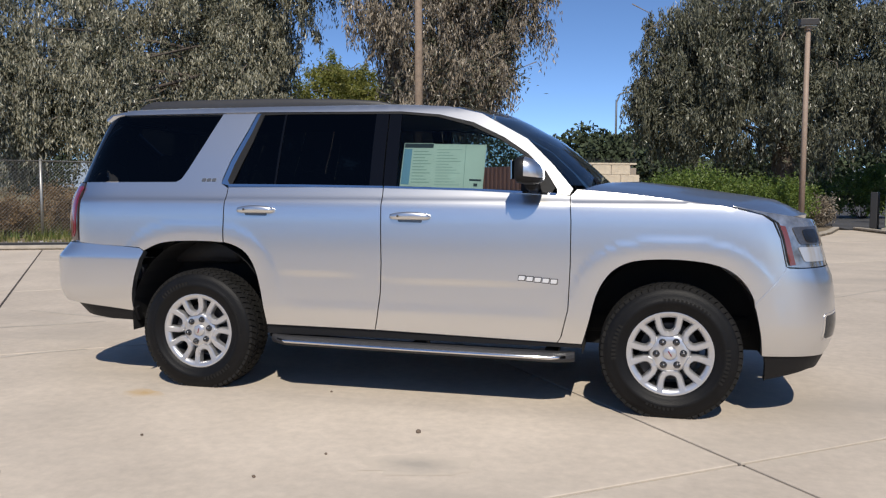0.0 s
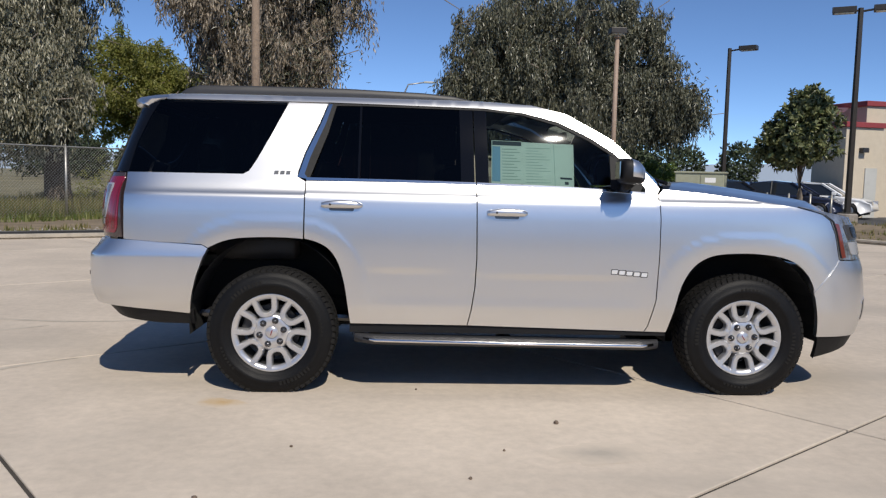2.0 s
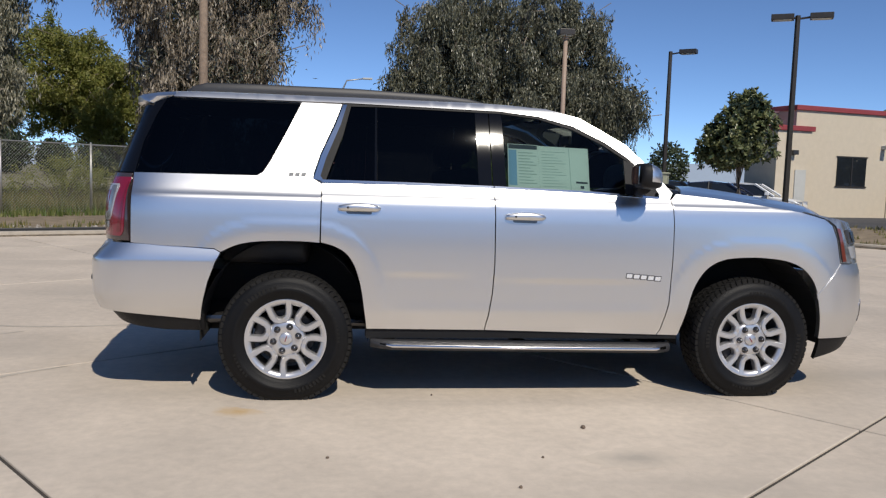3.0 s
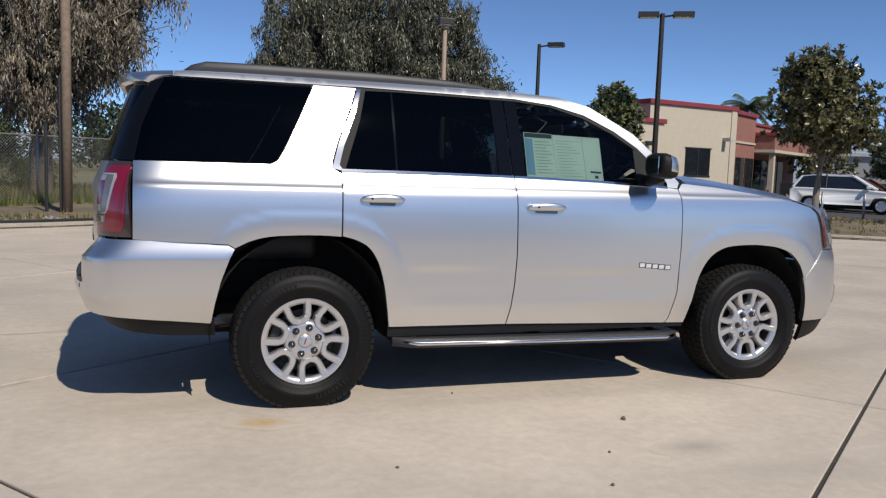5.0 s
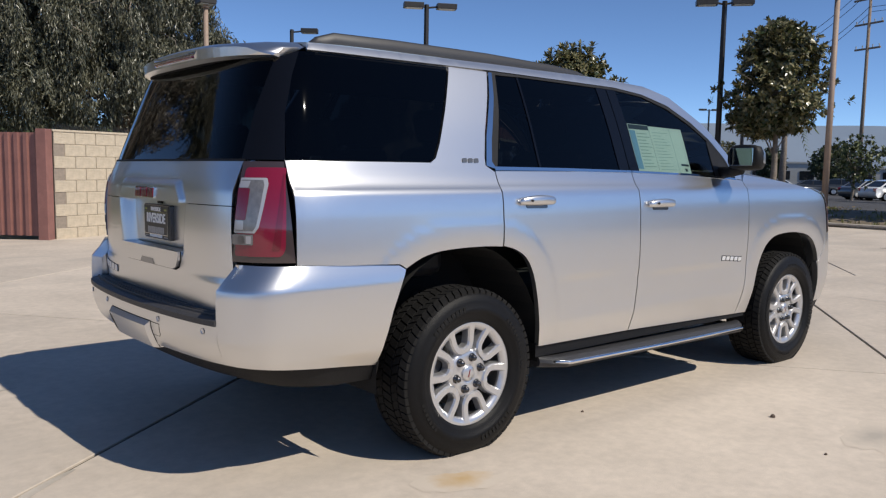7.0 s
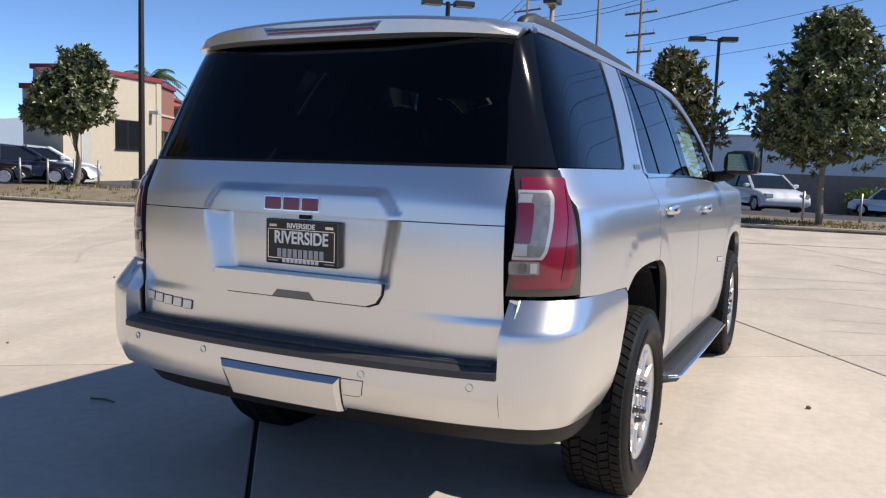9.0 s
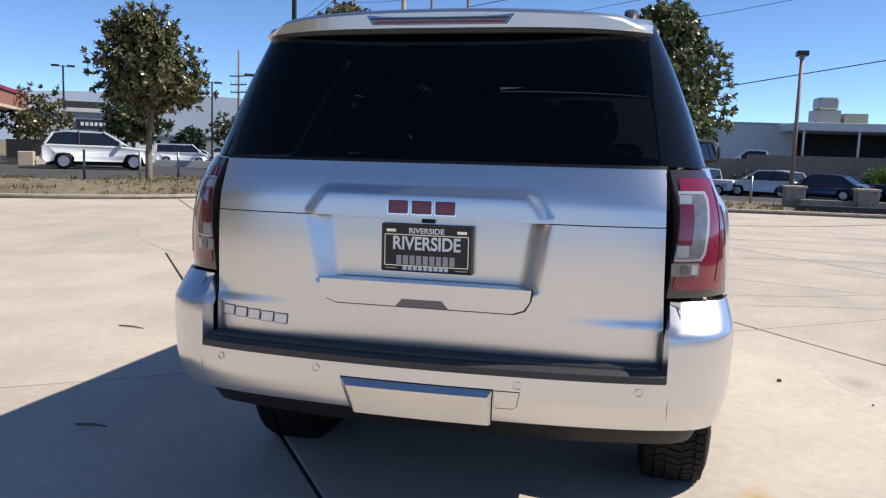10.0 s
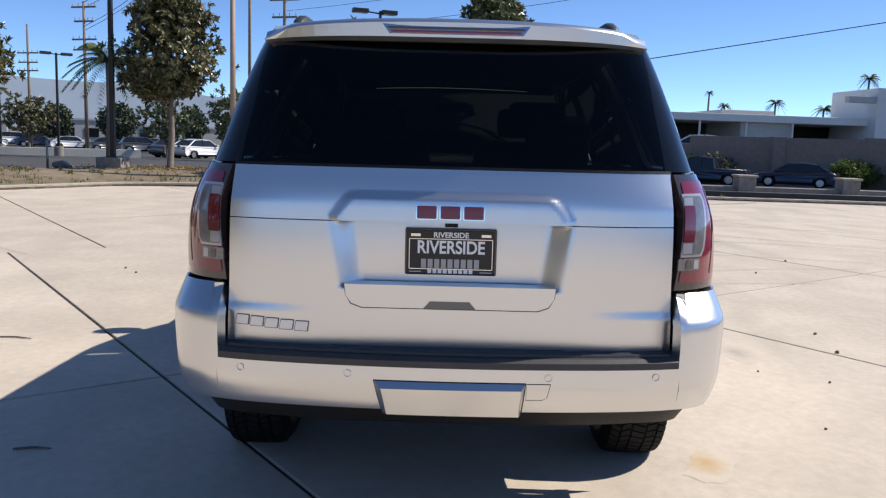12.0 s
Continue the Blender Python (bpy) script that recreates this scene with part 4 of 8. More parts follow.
def tan_lamp(x, y, h, label):
    t = thing("street_lamp", label, "street lamp", "tan lamp posts", (x, y, 0))
    bm = bmesh.new()
    revolve(bm, [(0, -0.05), (0.25, -0.05), (0.25, 0.20), (0.22, 0.24), (0, 0.24)], 18, "z")
    part("footing", bm, M_STONE, t, "round concrete footing")
    bm = bmesh.new()
    tube(bm, [(0, 0, 0.2), (0, 0, h - 0.2)], [0.085, 0.065], 12)
    part("pole", bm, M_TANPOLE, t, smooth=True)
    bm = bmesh.new()
    tube(bm, [(0, 0, h - 0.22), (0, 0, h - 0.12)], [0.12, 0.05], 12)
    part("collar", bm, M_TANPOLE, t)
    head = part("lamp_head", box(-0.24, -0.2, h - 0.12, 0.24, 0.2, h + 0.06, 0.015), M_BRONZE, t)
    part("lens", box(-0.19, -0.15, h - 0.135, 0.19, 0.15, h - 0.115), M_LENS, head)
    return t


tan_lamp(7.3, 18.5, 5.85, "tan round lamp post with a box head in the planting bed")
tan_lamp(18.7, 6.02, 6.0, "tan round lamp post beside the magnolia")
tan_lamp(29.0, -6.3, 5.4, "tan round lamp post by the side road")

pole = thing("wooden_pole", "tall bare wooden utility pole at the fence", "utility pole", loc=(-3.0, 15.6, 0))
bm = bmesh.new()
tube(bm, [(0, 0, -0.05), (0.02, 0, 4), (0.0, 0, 9.5)], [0.125, 0.11, 0.085], 14)
part("pole", bm, M_WOODPOLE, pole, smooth=True)
part("conduit", tube(bmesh.new(), [(-0.12, -0.1, 0.0), (-0.12, -0.1, 3.2)], 0.03, 6), M_DARK, pole)
part("steel_post", tube(bmesh.new(), [(-0.45, 0.1, 0.0), (-0.45, 0.1, 2.1)], 0.04, 8), M_DARK, pole)


def utility_pole(x, y, h, arms, label, r=0.16, rz=72):
    t = thing("utility_pole", label, "utility pole", "power line", (x, y, 0), rz)
    bm = bmesh.new()
    tube(bm, [(0, 0, -0.1), (0, 0, h)], [r, r * 0.6], 10)
    part("pole", bm, M_WOODPOLE, t, smooth=True)
    for z, w in arms:
        a = part("crossarm", box(-w / 2, -0.06, z, w / 2, 0.06, z + 0.13, 0.01), M_WOODPOLE, t)
        for k in (-0.45, -0.2, 0.2, 0.45):
            bm = bmesh.new()
            tube(bm, [(k * w, 0, z + 0.13), (k * w, 0, z + 0.34)], [0.03, 0.05], 6)
            part("insulator", bm, M_GREYW, a)
    return t


utility_pole(60, 22.5, 15.5, [(14.6, 2.8), (12.8, 2.4), (11.0, 2.2)], "tall wooden power pole with crossarms")
utility_pole(61.4, 29.2, 12.0, [(11.5, 2.4), (10.4, 1.9), (9.0, 2.4), (8.2, 2.2)], "distant wooden power pole with crossarms")
utility_pole(76.2, 41.4, 12.2, [(9.4, 2.6), (8.5, 2.4), (7.7, 2.4)], "far wooden power pole with three crossarms")
utility_pole(55, 12.0, 16.0, [(14.5, 3.0), (12.9, 2.6), (11.4, 2.4), (10.2, 2.0)], "tall wooden power pole with stacked crossarms")
utility_pole(40, 10.8, 14.0, [], "plain tall wooden pole without crossarms", 0.10)
bm = bmesh.new()
for k, (a, b) in enumerate([((60, 22.5), (55, 12)), ((61.4, 29.2), (60, 22.5))]):
    for z0, z1, o in ((15.0, 14.9, -1.2), (15.0, 14.9, 1.2), (13.2, 13.2, 1.0), (13.2, 13.2, -1.0)):
        if k:
            z0 -= 4
        p, q = Vector((a[0] + o * 0.9, a[1] + o * 0.3, z0)), Vector((b[0] + o * 0.9, b[1] + o * 0.3, z1))
        tube(bm, [p.lerp(q, t) - Vector((0, 0, 1.2 * t * (1 - t))) for t in (0, 0.25, 0.5, 0.75, 1)], 0.022, 4)
for o, z in ((-0.8, 13.4), (0.8, 13.2), (0.7, 11.8), (-0.7, 11.6), (0.6, 10.2), (0.0, 8.7)):
    p, q = Vector((55 + o, 12 + o * 0.3, z)), Vector((20 + o, -21, z + 0.4))
    tube(bm, [p.lerp(q, t) - Vector((0, 0, 2.4 * t * (1 - t))) for t in (0, 0.12, 0.25, 0.4, 0.5, 0.75, 1)], 0.018, 4)
p, q = Vector((36, 5, 2.95)), Vector((36, -45, 12.2))
tube(bm, [p.lerp(q, t) for t in (0, 0.5, 1)], 0.03, 4)
tagged(part("power_lines", bm, M_WIRE), "thin sagging overhead power lines", "power lines", kind="structure")


def palm(x, y, h, seed, label, scale=1.0):
    rng = np.random.default_rng(seed)
    t = thing("palm_tree", label, "palm tree", "palms on the skyline", (x, y, 0))
    bm = bmesh.new()
    tube(bm, [(0, 0, -0.1), (0.1, 0, h * 0.5), (0, 0, h)], [0.24, 0.17, 0.14], 8)
    part("trunk", bm, M_BARKG, t, smooth=True)
    vs, fs = [], []
    for k in range(46):
        a, el = rng.uniform(0, 2 * math.pi), rng.uniform(-0.7, 1.1)
        ln = scale * rng.uniform(1.3, 1.9)
        for j in range(16):
            s = (j + 1) / 16 * ln
            z = math.sin(el) * s - 0.32 * s * s / scale
            cx, cy, cz = math.cos(a) * math.cos(el) * s, math.sin(a) * math.cos(el) * s, h + z
            w = 0.34 * scale * (1 - 0.6 * j / 16)
            for sd in (-1, 1):
                i = len(vs)
                vs += [(cx, cy, cz), (cx + math.cos(a) * 0.08 * scale, cy + math.sin(a) * 0.08 * scale, cz), (cx - math.sin(a) * w * sd + math.cos(a) * 0.2 * scale, cy + math.cos(a) * w * sd + math.sin(a) * 0.2 * scale, cz - 0.18 * scale)]
                fs.append((i, i + 1, i + 2))
    pydata("crown", vs, fs, M_PALM, t)
    return t


palm(34.8, 38.3, 6.2, 1, "feather palm behind the cream building", 1.3)
palm(42.4, 19.4, 5.6, 2, "feather palm across the road", 1.35)
for i, (x, y, h, k) in enumerate([(120.2, -39.2, 11.9, 0.42), (119.5, -41.4, 10.0, 0.64), (117.1, -48.1, 10.5, 0.85), (114.5, -54.1, 9.7, 0.95), (112.1, -59.0, 14.1, 0.9), (98, 0.5, 9, 1.1)]):
    palm(x, y, h, 10 + i, "far fan palm on the skyline", k)

# fallen leaves under the magnolias on the verge
rng = np.random.default_rng(63)
pts = []
for x, y, rx, ry, n in ((20.3, 8.2, 1.5, 1.6, 900), (16.7, 12.4, 1.3, 1.5, 600), (19.2, 9.6, 0.9, 1.3, 260), (20.4, -1.2, 1.4, 1.6, 500), (19.6, 3.2, 1.1, 2.6, 260)):
    p = rng.normal(size=(n, 3)) * (rx * 0.5, ry * 0.5, 0.0) + (x, y, 0.06)
    pts.append(p)
pts = np.concatenate(pts)
pts = pts[pts[:, 0] > 16.6]
v, f = leaves(pts, 0.13, 0.06, 0.0, rng)
v[:, 2] = 0.065 + np.abs(v[:, 2] - 0.06) * 0.35 + np.repeat([strip_rise(x, y) for x, y in pts[:, :2]], 4)
tagged(leaf_mesh("leaf_litter", v, f, M_LITTER, None), "dry yellow-brown fallen leaves under the magnolias", "fallen leaves", kind="stuff")
# ---- utility box, bollards ----
ub = thing("utility_box", "grey-green metal electrical cabinet with a door and vents", "utility box", loc=(10.9, 20.6, 0.04), rz=-28)
part("plinth", box(-0.85, -0.5, -0.05, 0.85, 0.5, 0.08, 0.01), M_KERB, ub)
part("cabinet", box(-0.78, -0.44, 0.08, 0.78, 0.44, 1.60, 0.015), M_BOXGREEN, ub)
part("lid", box(-0.82, -0.48, 1.60, 0.82, 0.48, 1.66, 0.012), M_BOXGREEN, ub)
for k in (-0.40, 0.40):
    d = part("door", box(k - 0.36, -0.462, 0.14, k + 0.36, -0.44, 1.55, 0.006), M_BOXGREEN, ub)
    part("handle", box(k + (0.26 if k < 0 else -0.30), -0.49, 0.80, k + (0.30 if k < 0 else -0.26), -0.462, 0.98, 0.006), M_DARK, d)
part("notice", box(0.18, -0.466, 1.30, 0.52, -0.4625, 1.46), M_PLATEW, ub, "white notice")
part("meter_stand", box(-1.25, -0.2, -0.05, -1.05, 0.1, 1.15, 0.02), M_DARK, ub)

PIPE = "steel pipe posts along the planting strip"
bm = bmesh.new()
tube(bm, [(0, 0, -0.06), (0, 0, 0.82)], 0.036, 10)
bm2 = bmesh.new()
tube(bm2, [(0, 0, 0.82), (0, 0, 0.845)], [0.036, 0.015], 10)
first = thing("pipe_post", "weathered grey steel pipe post set in the earth", "post", PIPE, (13.2, 23.5, 0.05))
part("pipe", bm, M_GALV, first, smooth=True)
part("cap", bm2, M_GALV, first)
for x, y in [(13.5, 22.9), (13.9, 22.1), (14.3, 21.3), (14.65, 20.5), (15.0, 19.8), (16.9, 15.1), (18.0, 14.0), (18.8, 13.2), (20.1, 11.9), (22.4, -0.7), (22.5, -2.2), (22.6, -4.06), (22.4, 2.6)]:
    copy_thing(first, pose(x, y, 0.05 + 0.6 * strip_rise(x, y)))
rock = bmesh.new()
bmesh.ops.create_icosphere(rock, subdivisions=2, radius=0.28)
for v in rock.verts:
    v.co = v.co * (0.8 + 0.35 * noise.noise(v.co * 4)) * Vector((1.3, 0.9, 0.6)).x
    v.co.z *= 0.5
rk = tagged(part("rock", rock, M_STONE), "grey rock half sunk in the strip", "rock")
rk.location = (20.6, 11.7, 0.27)


# ---- buildings ----
def wall_frame(p0, p1):
    d = Vector((p1[0] - p0[0], p1[1] - p0[1]))
    return d.length, math.degrees(math.atan2(d.y, d.x))


shop = thing("shop_building", "cream stucco shop with dark red parapet trim and a terracotta entrance", "building", loc=(26.6, 29.0, 0), rz=12)
part("wall", box(-6.0, 0, -0.1, 0, 2.2, 4.75), M_STUCCO, shop)
part("parapet_trim", box(-6.10, -0.10, 4.75, 0.10, 2.3, 4.97, 0.02), M_REDTRIM, shop, "dark red parapet trim")
part("wing_wall", box(-7.3, -0.35, -0.1, -5.4, 1.6, 3.80), M_STUCCO, shop)
part("wing_trim", box(-7.40, -0.45, 3.80, -5.30, 1.7, 4.02, 0.02), M_REDTRIM, shop, "dark red wing trim")
part("corner_pier", box(-0.35, -0.05, -0.1, 0.05, 0.4, 4.75), M_STUCCO, shop)
win = part("window", box(-3.5, -0.03, 1.45, -1.75, 0.06, 2.75), M_DKGLASS, shop, "dark window")
part("window_frame", box(-3.56, -0.05, 1.39, -1.69, -0.02, 1.45), M_BRONZE, win)
part("window_frame", box(-3.56, -0.05, 2.75, -1.69, -0.02, 2.81), M_BRONZE, win)
part("window_frame", box(-2.65, -0.05, 1.45, -2.59, -0.02, 2.75), M_BRONZE, win)
part("wing_door", box(-6.25, -0.40, 0, -5.65, -0.33, 2.1), M_GREYW, shop)
part("wall_lamp", box(-0.9, -0.5, 3.2, -0.65, 0, 3.38, 0.02), M_GREYW, shop)
part("wall_lamp", box(-6.6, -0.6, 2.75, -6.3, -0.35, 2.95, 0.02), M_DARK, shop)
bm = bmesh.new()
tube(bm, [(-6.6, 1.0, 4.0), (-6.6, 1.0, 4.5)], 0.04, 6)
revolve(bm, [(0.0, 0.0), (0.25, 0.08), (0.42, 0.25)], 14, "z")
for v in bm.verts:
    if v.co.x > -1 and v.co.x < 1 and v.co.z < 1:
        v.co += Vector((-6.6, 1.0, 4.45))
part("roof_dish", bm, M_WHITEW, shop)
TURN = Matrix.Rotation(radians(21), 4, "Z")
part("entrance_wall", box(0.05, 0.03, -0.7, 3.4, 6, 4.62, 0, TURN), M_BRICKRED, shop, "terracotta wall")
part("entrance_trim", box(0.0, -0.08, 4.62, 3.5, 6, 4.82, 0.02, TURN), M_REDTRIM, shop)
part("wall_band", box(0.06, -0.03, 3.18, 3.38, 0.03, 3.28, 0, TURN), M_STUCCO, shop, "cream wall band")
part("entrance_wall", box(3.4, 0.6, -0.9, 13.6, 6, 3.95, 0, TURN), M_BRICKRED, shop, "terracotta wall")
part("canopy", box(3.5, -1.0, 2.96, 13.2, 0.6, 3.68, 0.02, TURN), M_BRICKRED, shop, "projecting terracotta canopy")
part("canopy_trim", box(3.4, -1.1, 3.68, 13.3, 0.6, 3.88, 0.03, TURN), M_REDTRIM, shop)
part("canopy_soffit", box(3.45, -1.05, 2.80, 13.25, 0.6, 2.96, 0.01, TURN), M_STUCCO, shop)
part("turret_roof", box(6.0, 0.9, 3.95, 12.0, 4.5, 4.42, 0.05, TURN), M_BRICKRED, shop)
part("turret_trim", box(5.9, 0.8, 4.42, 12.1, 4.6, 4.58, 0.03, TURN), M_REDTRIM, shop)
for x in (4.0, 12.8):
    part("column", box(x - 0.14, -0.9, -0.6, x + 0.14, -0.62, 2.80, 0.01, TURN), M_STUCCO, shop)
for x0, x1 in ((0.4, 1.7), (1.9, 3.2), (5.2, 7.6), (8.4, 10.8)):
    yy = -0.02 if x0 < 3 else 0.52
    w = part("shopfront", box(x0, yy, 0.25, x1, yy + 0.1, 2.45, 0, TURN), M_DKGLASS, shop, "dark glazed shopfront")
    part("mullion", box((x0 + x1) / 2 - 0.03, yy - 0.03, 0.25, (x0 + x1) / 2 + 0.03, yy + 0.02, 2.45, 0, TURN), M_BRONZE, w)
for k in range(4):
    part("step", box(4.4, -2.4 + 0.3 * k, -0.6, 9.0, -2.1 + 0.3 * k, 0.12 + 0.13 * k, 0, TURN), M_KERB, shop)
for x in (4.3, 9.1):
    part("step_rail", box(x - 0.03, -2.4, 0.3, x + 0.03, -1.2, 1.2, 0, TURN), M_DARK, shop)
for x in (3.3, 10.0):
    part("pedestal", box(x - 0.4, -2.6, -0.6, x + 0.4, -1.9, 0.62, 0.03, TURN), M_STUCCO, shop)
bush("bush", "low green shrub by the shop entrance", 33.0, 28.4, 1.0, 0.8, 1.0, 77, M_BUSH, n=60, per=26, length=0.14, width=0.06)

store = thing("store_building", "pale rendered store with a dark sign panel and green glass", "building", loc=(45.2, 34.6, 0), rz=-52)
part("wall", box(-5, 0, -0.5, 1.4, 7, 3.5), M_GREYW, store)
part("parapet", box(-5.15, -0.15, 3.45, 1.55, 7.1, 3.72, 0.02), M_WHITEW, store)
part("side_wall", box(1.4, 1.4, -0.5, 3.0, 7, 2.9), M_WHITEW, store)
part("sign_panel", box(-2.2, -0.12, 2.35, 0.5, 0, 3.0, 0.01), M_DARK, store, "black sign panel")
for k in range(8):
    part("sign_bar", box(-1.95 + k * 0.29, -0.15, 2.56, -1.75 + k * 0.29, -0.118, 2.80), M_PLATEW, store)
part("shopfront", box(-2.6, -0.05, 0.2, 1.0, 0.05, 1.7), mat("green_glass", (0.03, 0.12, 0.09), 0.1), store, "dark green glazing")
part("roof_unit", box(-3.0, 3, 3.5, -0.5, 6, 4.3, 0.04), M_BRONZE, store)

ware = thing("warehouse", "long plain white warehouse beyond the side road", "building", loc=(60, 0, 0), rz=-84)
part("wall", box(-9.5, 0, -1.2, 12.0, 14, 4.05), M_WHITEW, ware)
part("parapet_trim", box(-9.6, -0.08, 4.05, 12.08, 14, 4.2, 0.01), M_GREYW, ware)
part("roof_vent", box(-2.2, 2, 4.05, -1.5, 2.6, 4.5, 0.02), M_GALV, ware)

carport = thing("carport_building", "long low building with a white flat roof over open shaded bays", "building", loc=(55, -10.5, 0), rz=-86)
part("roof", box(0, -2.0, 3.42, 38, 7, 3.95, 0.03), M_WHITEW, carport, "white flat roof fascia")
part("back_wall", box(0, 5.0, -0.1, 38, 5.3, 3.55), M_SHADE, carport)
part("floor_slab", box(0, -2.2, -0.1, 38, 5, 1.05), M_STONE, carport)
for k in range(5):
    part("post", box(0.3 + k * 3.4, -1.8, 1.05, 0.42 + k * 3.4, -1.68, 3.42), M_WHITEW, carport)
part("office_wall", box(10.3, -1.4, 1.05, 14.2, 5, 3.42), M_GREYW, carport)
part("upper_roof", box(9.6, 0.5, 3.95, 13.6, 7, 4.35, 0.03), M_GREYW, carport)
part("parapet_block", box(19.3, -3.0, -0.1, 32, 3, 6.05), M_WHITEW, carport)
part("roof_sign", box(17.3, -2.9, 5.0, 19.3, -2.3, 5.45, 0.03), M_GREYW, carport)
ac = part("roof_unit", box(1.6, 0.5, 3.95, 3.2, 2.4, 4.9, 0.03), M_GALV, carport, "metal roof cooling unit")
carport.matrix_basis = pose(70, -13.1, -0.36, 0, 0, -86) @ Matrix.Scale(1.25, 4)
ware.matrix_basis = pose(72.8, 0, -0.3, 0, 0, -84) @ Matrix.Scale(1.2, 4)
part("unit_hood", box(1.7, 0.4, 4.9, 3.0, 2.0, 5.75, 0.15), M_GALV, ac)
part("roof_unit", box(3.4, 0.4, 3.95, 4.9, 2.0, 4.7, 0.03), M_BOXGREEN, carport)

def low_wall(name, p0, p1, h, material, label, th=0.2, cap=None, base=-0.1):
    ln, rz = wall_frame(p0, p1)
    t = thing(name, label, "wall", loc=(p0[0], p0[1], 0), rz=rz, kind="structure")
    part("wall", box(0, 0, base, ln, th, h), material, t)
    if cap:
        part("coping", box(-0.02, -0.03, h, ln + 0.02, th + 0.03, h + 0.06, 0.01), cap, t)
    return t


for p0, p1, h in (((57.0, 9), (56.2, -8), 1.42), ((56.2, -8), (51.9, -16.5), 1.75), ((51.9, -16.5), (46.2, -25.5), 2.3), ((46.2, -25.5), (36, -42), 2.4)):
    low_wall("boundary_wall", p0, p1, h, M_BROWNW, "brown rendered boundary wall along the side road", base=-1.6)
for x, y in ((48.9, -21.3),):
    p = tagged(part("wall_pier", box(x - 0.4, y - 0.4, -1.6, x + 0.4, y + 0.4, 2.36, 0.02), M_BROWNW), "brown rendered wall pier", "pier")
low_wall("stone_kerb_wall", (20.9, -5.2), (21.2, -30), 0.30, M_STONE, "low grey stone edging wall of the forecourt", 0.35)
PIER = "stone piers on the edging wall"
for k, (x, y) in enumerate([(21.4, -5.1), (20.9, -6.9), (20.9, -9.1), (20.95, -12.3), (21.0, -15.5)]):
    s = thing("stone_pier", "short square stone pier on the low wall", "pier", PIER, (x + 0.15, y, 0))
    part("shaft", box(-0.27, -0.27, -0.05, 0.27, 0.27, 0.60, 0.02), M_STONE, s)
    part("cap", box(-0.31, -0.31, 0.60, 0.31, 0.31, 0.67, 0.02), M_KERB, s)
ribbon("edging", [(19.5, -4.8), (19.7, -10), (19.9, -20), (20, -30)], 0.08, 0.0, 0.22, M_DARK, "black scalloped edging in front of the low wall")
for i, (x, y, r, h) in enumerate([(50.9, -15.6, 1.9, 2.0), (49.6, -17.6, 1.7, 1.9), (55.2, -3.4, 1.6, 1.7), (54.6, -8.6, 2.0, 1.6), (45.6, -24.8, 1.6, 1.7), (43.8, -27.8, 1.6, 1.3)]):
    bush("hedge_bush", "dark clipped shrub against the boundary wall", x, y, r * 0.7, r, h, 90 + i, M_EUCDARK if i % 2 else M_BUSH, n=120, per=30, length=0.16, width=0.07, group="wall shrubs")


# ---- parked cars ----
CAR_KINDS = {
    "sedan": (4.6, 0.88, [(-2.28, 0.45), (-2.25, 0.85), (-1.9, 0.98), (-0.6, 0.93), (0.95, 0.92), (1.9, 0.80), (2.25, 0.62), (2.30, 0.35), (1.9, 0.22), (-2.1, 0.25)], [(-1.85, 0.95), (-1.15, 1.38), (-0.35, 1.46), (0.35, 1.40), (1.15, 0.92)], (-1.38, 1.40), 0.33),
    "suv": (4.7, 0.92, [(-2.3, 0.45), (-2.28, 0.98), (-2.1, 1.08), (0.9, 1.05), (1.9, 0.95), (2.28, 0.75), (2.35, 0.4), (1.95, 0.25), (-2.15, 0.28)], [(-2.15, 1.07), (-1.80, 1.58), (-1.0, 1.68), (0.2, 1.63), (1.15, 1.05)], (-1.42, 1.42), 0.36),
    "van": (5.3, 0.95, [(-2.6, 0.4), (-2.6, 1.15), (1.9, 1.15), (2.5, 0.95), (2.65, 0.45), (-2.5, 0.3)], [(-2.58, 1.15), (-2.5, 1.98), (0.9, 2.0), (1.9, 1.15)], (-1.6, 1.65), 0.35),
    "pickup": (5.5, 0.93, [(-2.75, 0.55), (-2.75, 1.05), (-0.75, 1.05), (-0.7, 1.08), (1.3, 1.05), (2.35, 1.0), (2.7, 0.8), (2.75, 0.45), (2.3, 0.38), (-2.6, 0.42)], [(-0.85, 1.07), (-0.72, 1.68), (0.2, 1.76), (0.65, 1.70), (1.35, 1.06)], (-1.75, 1.75), 0.38),
}


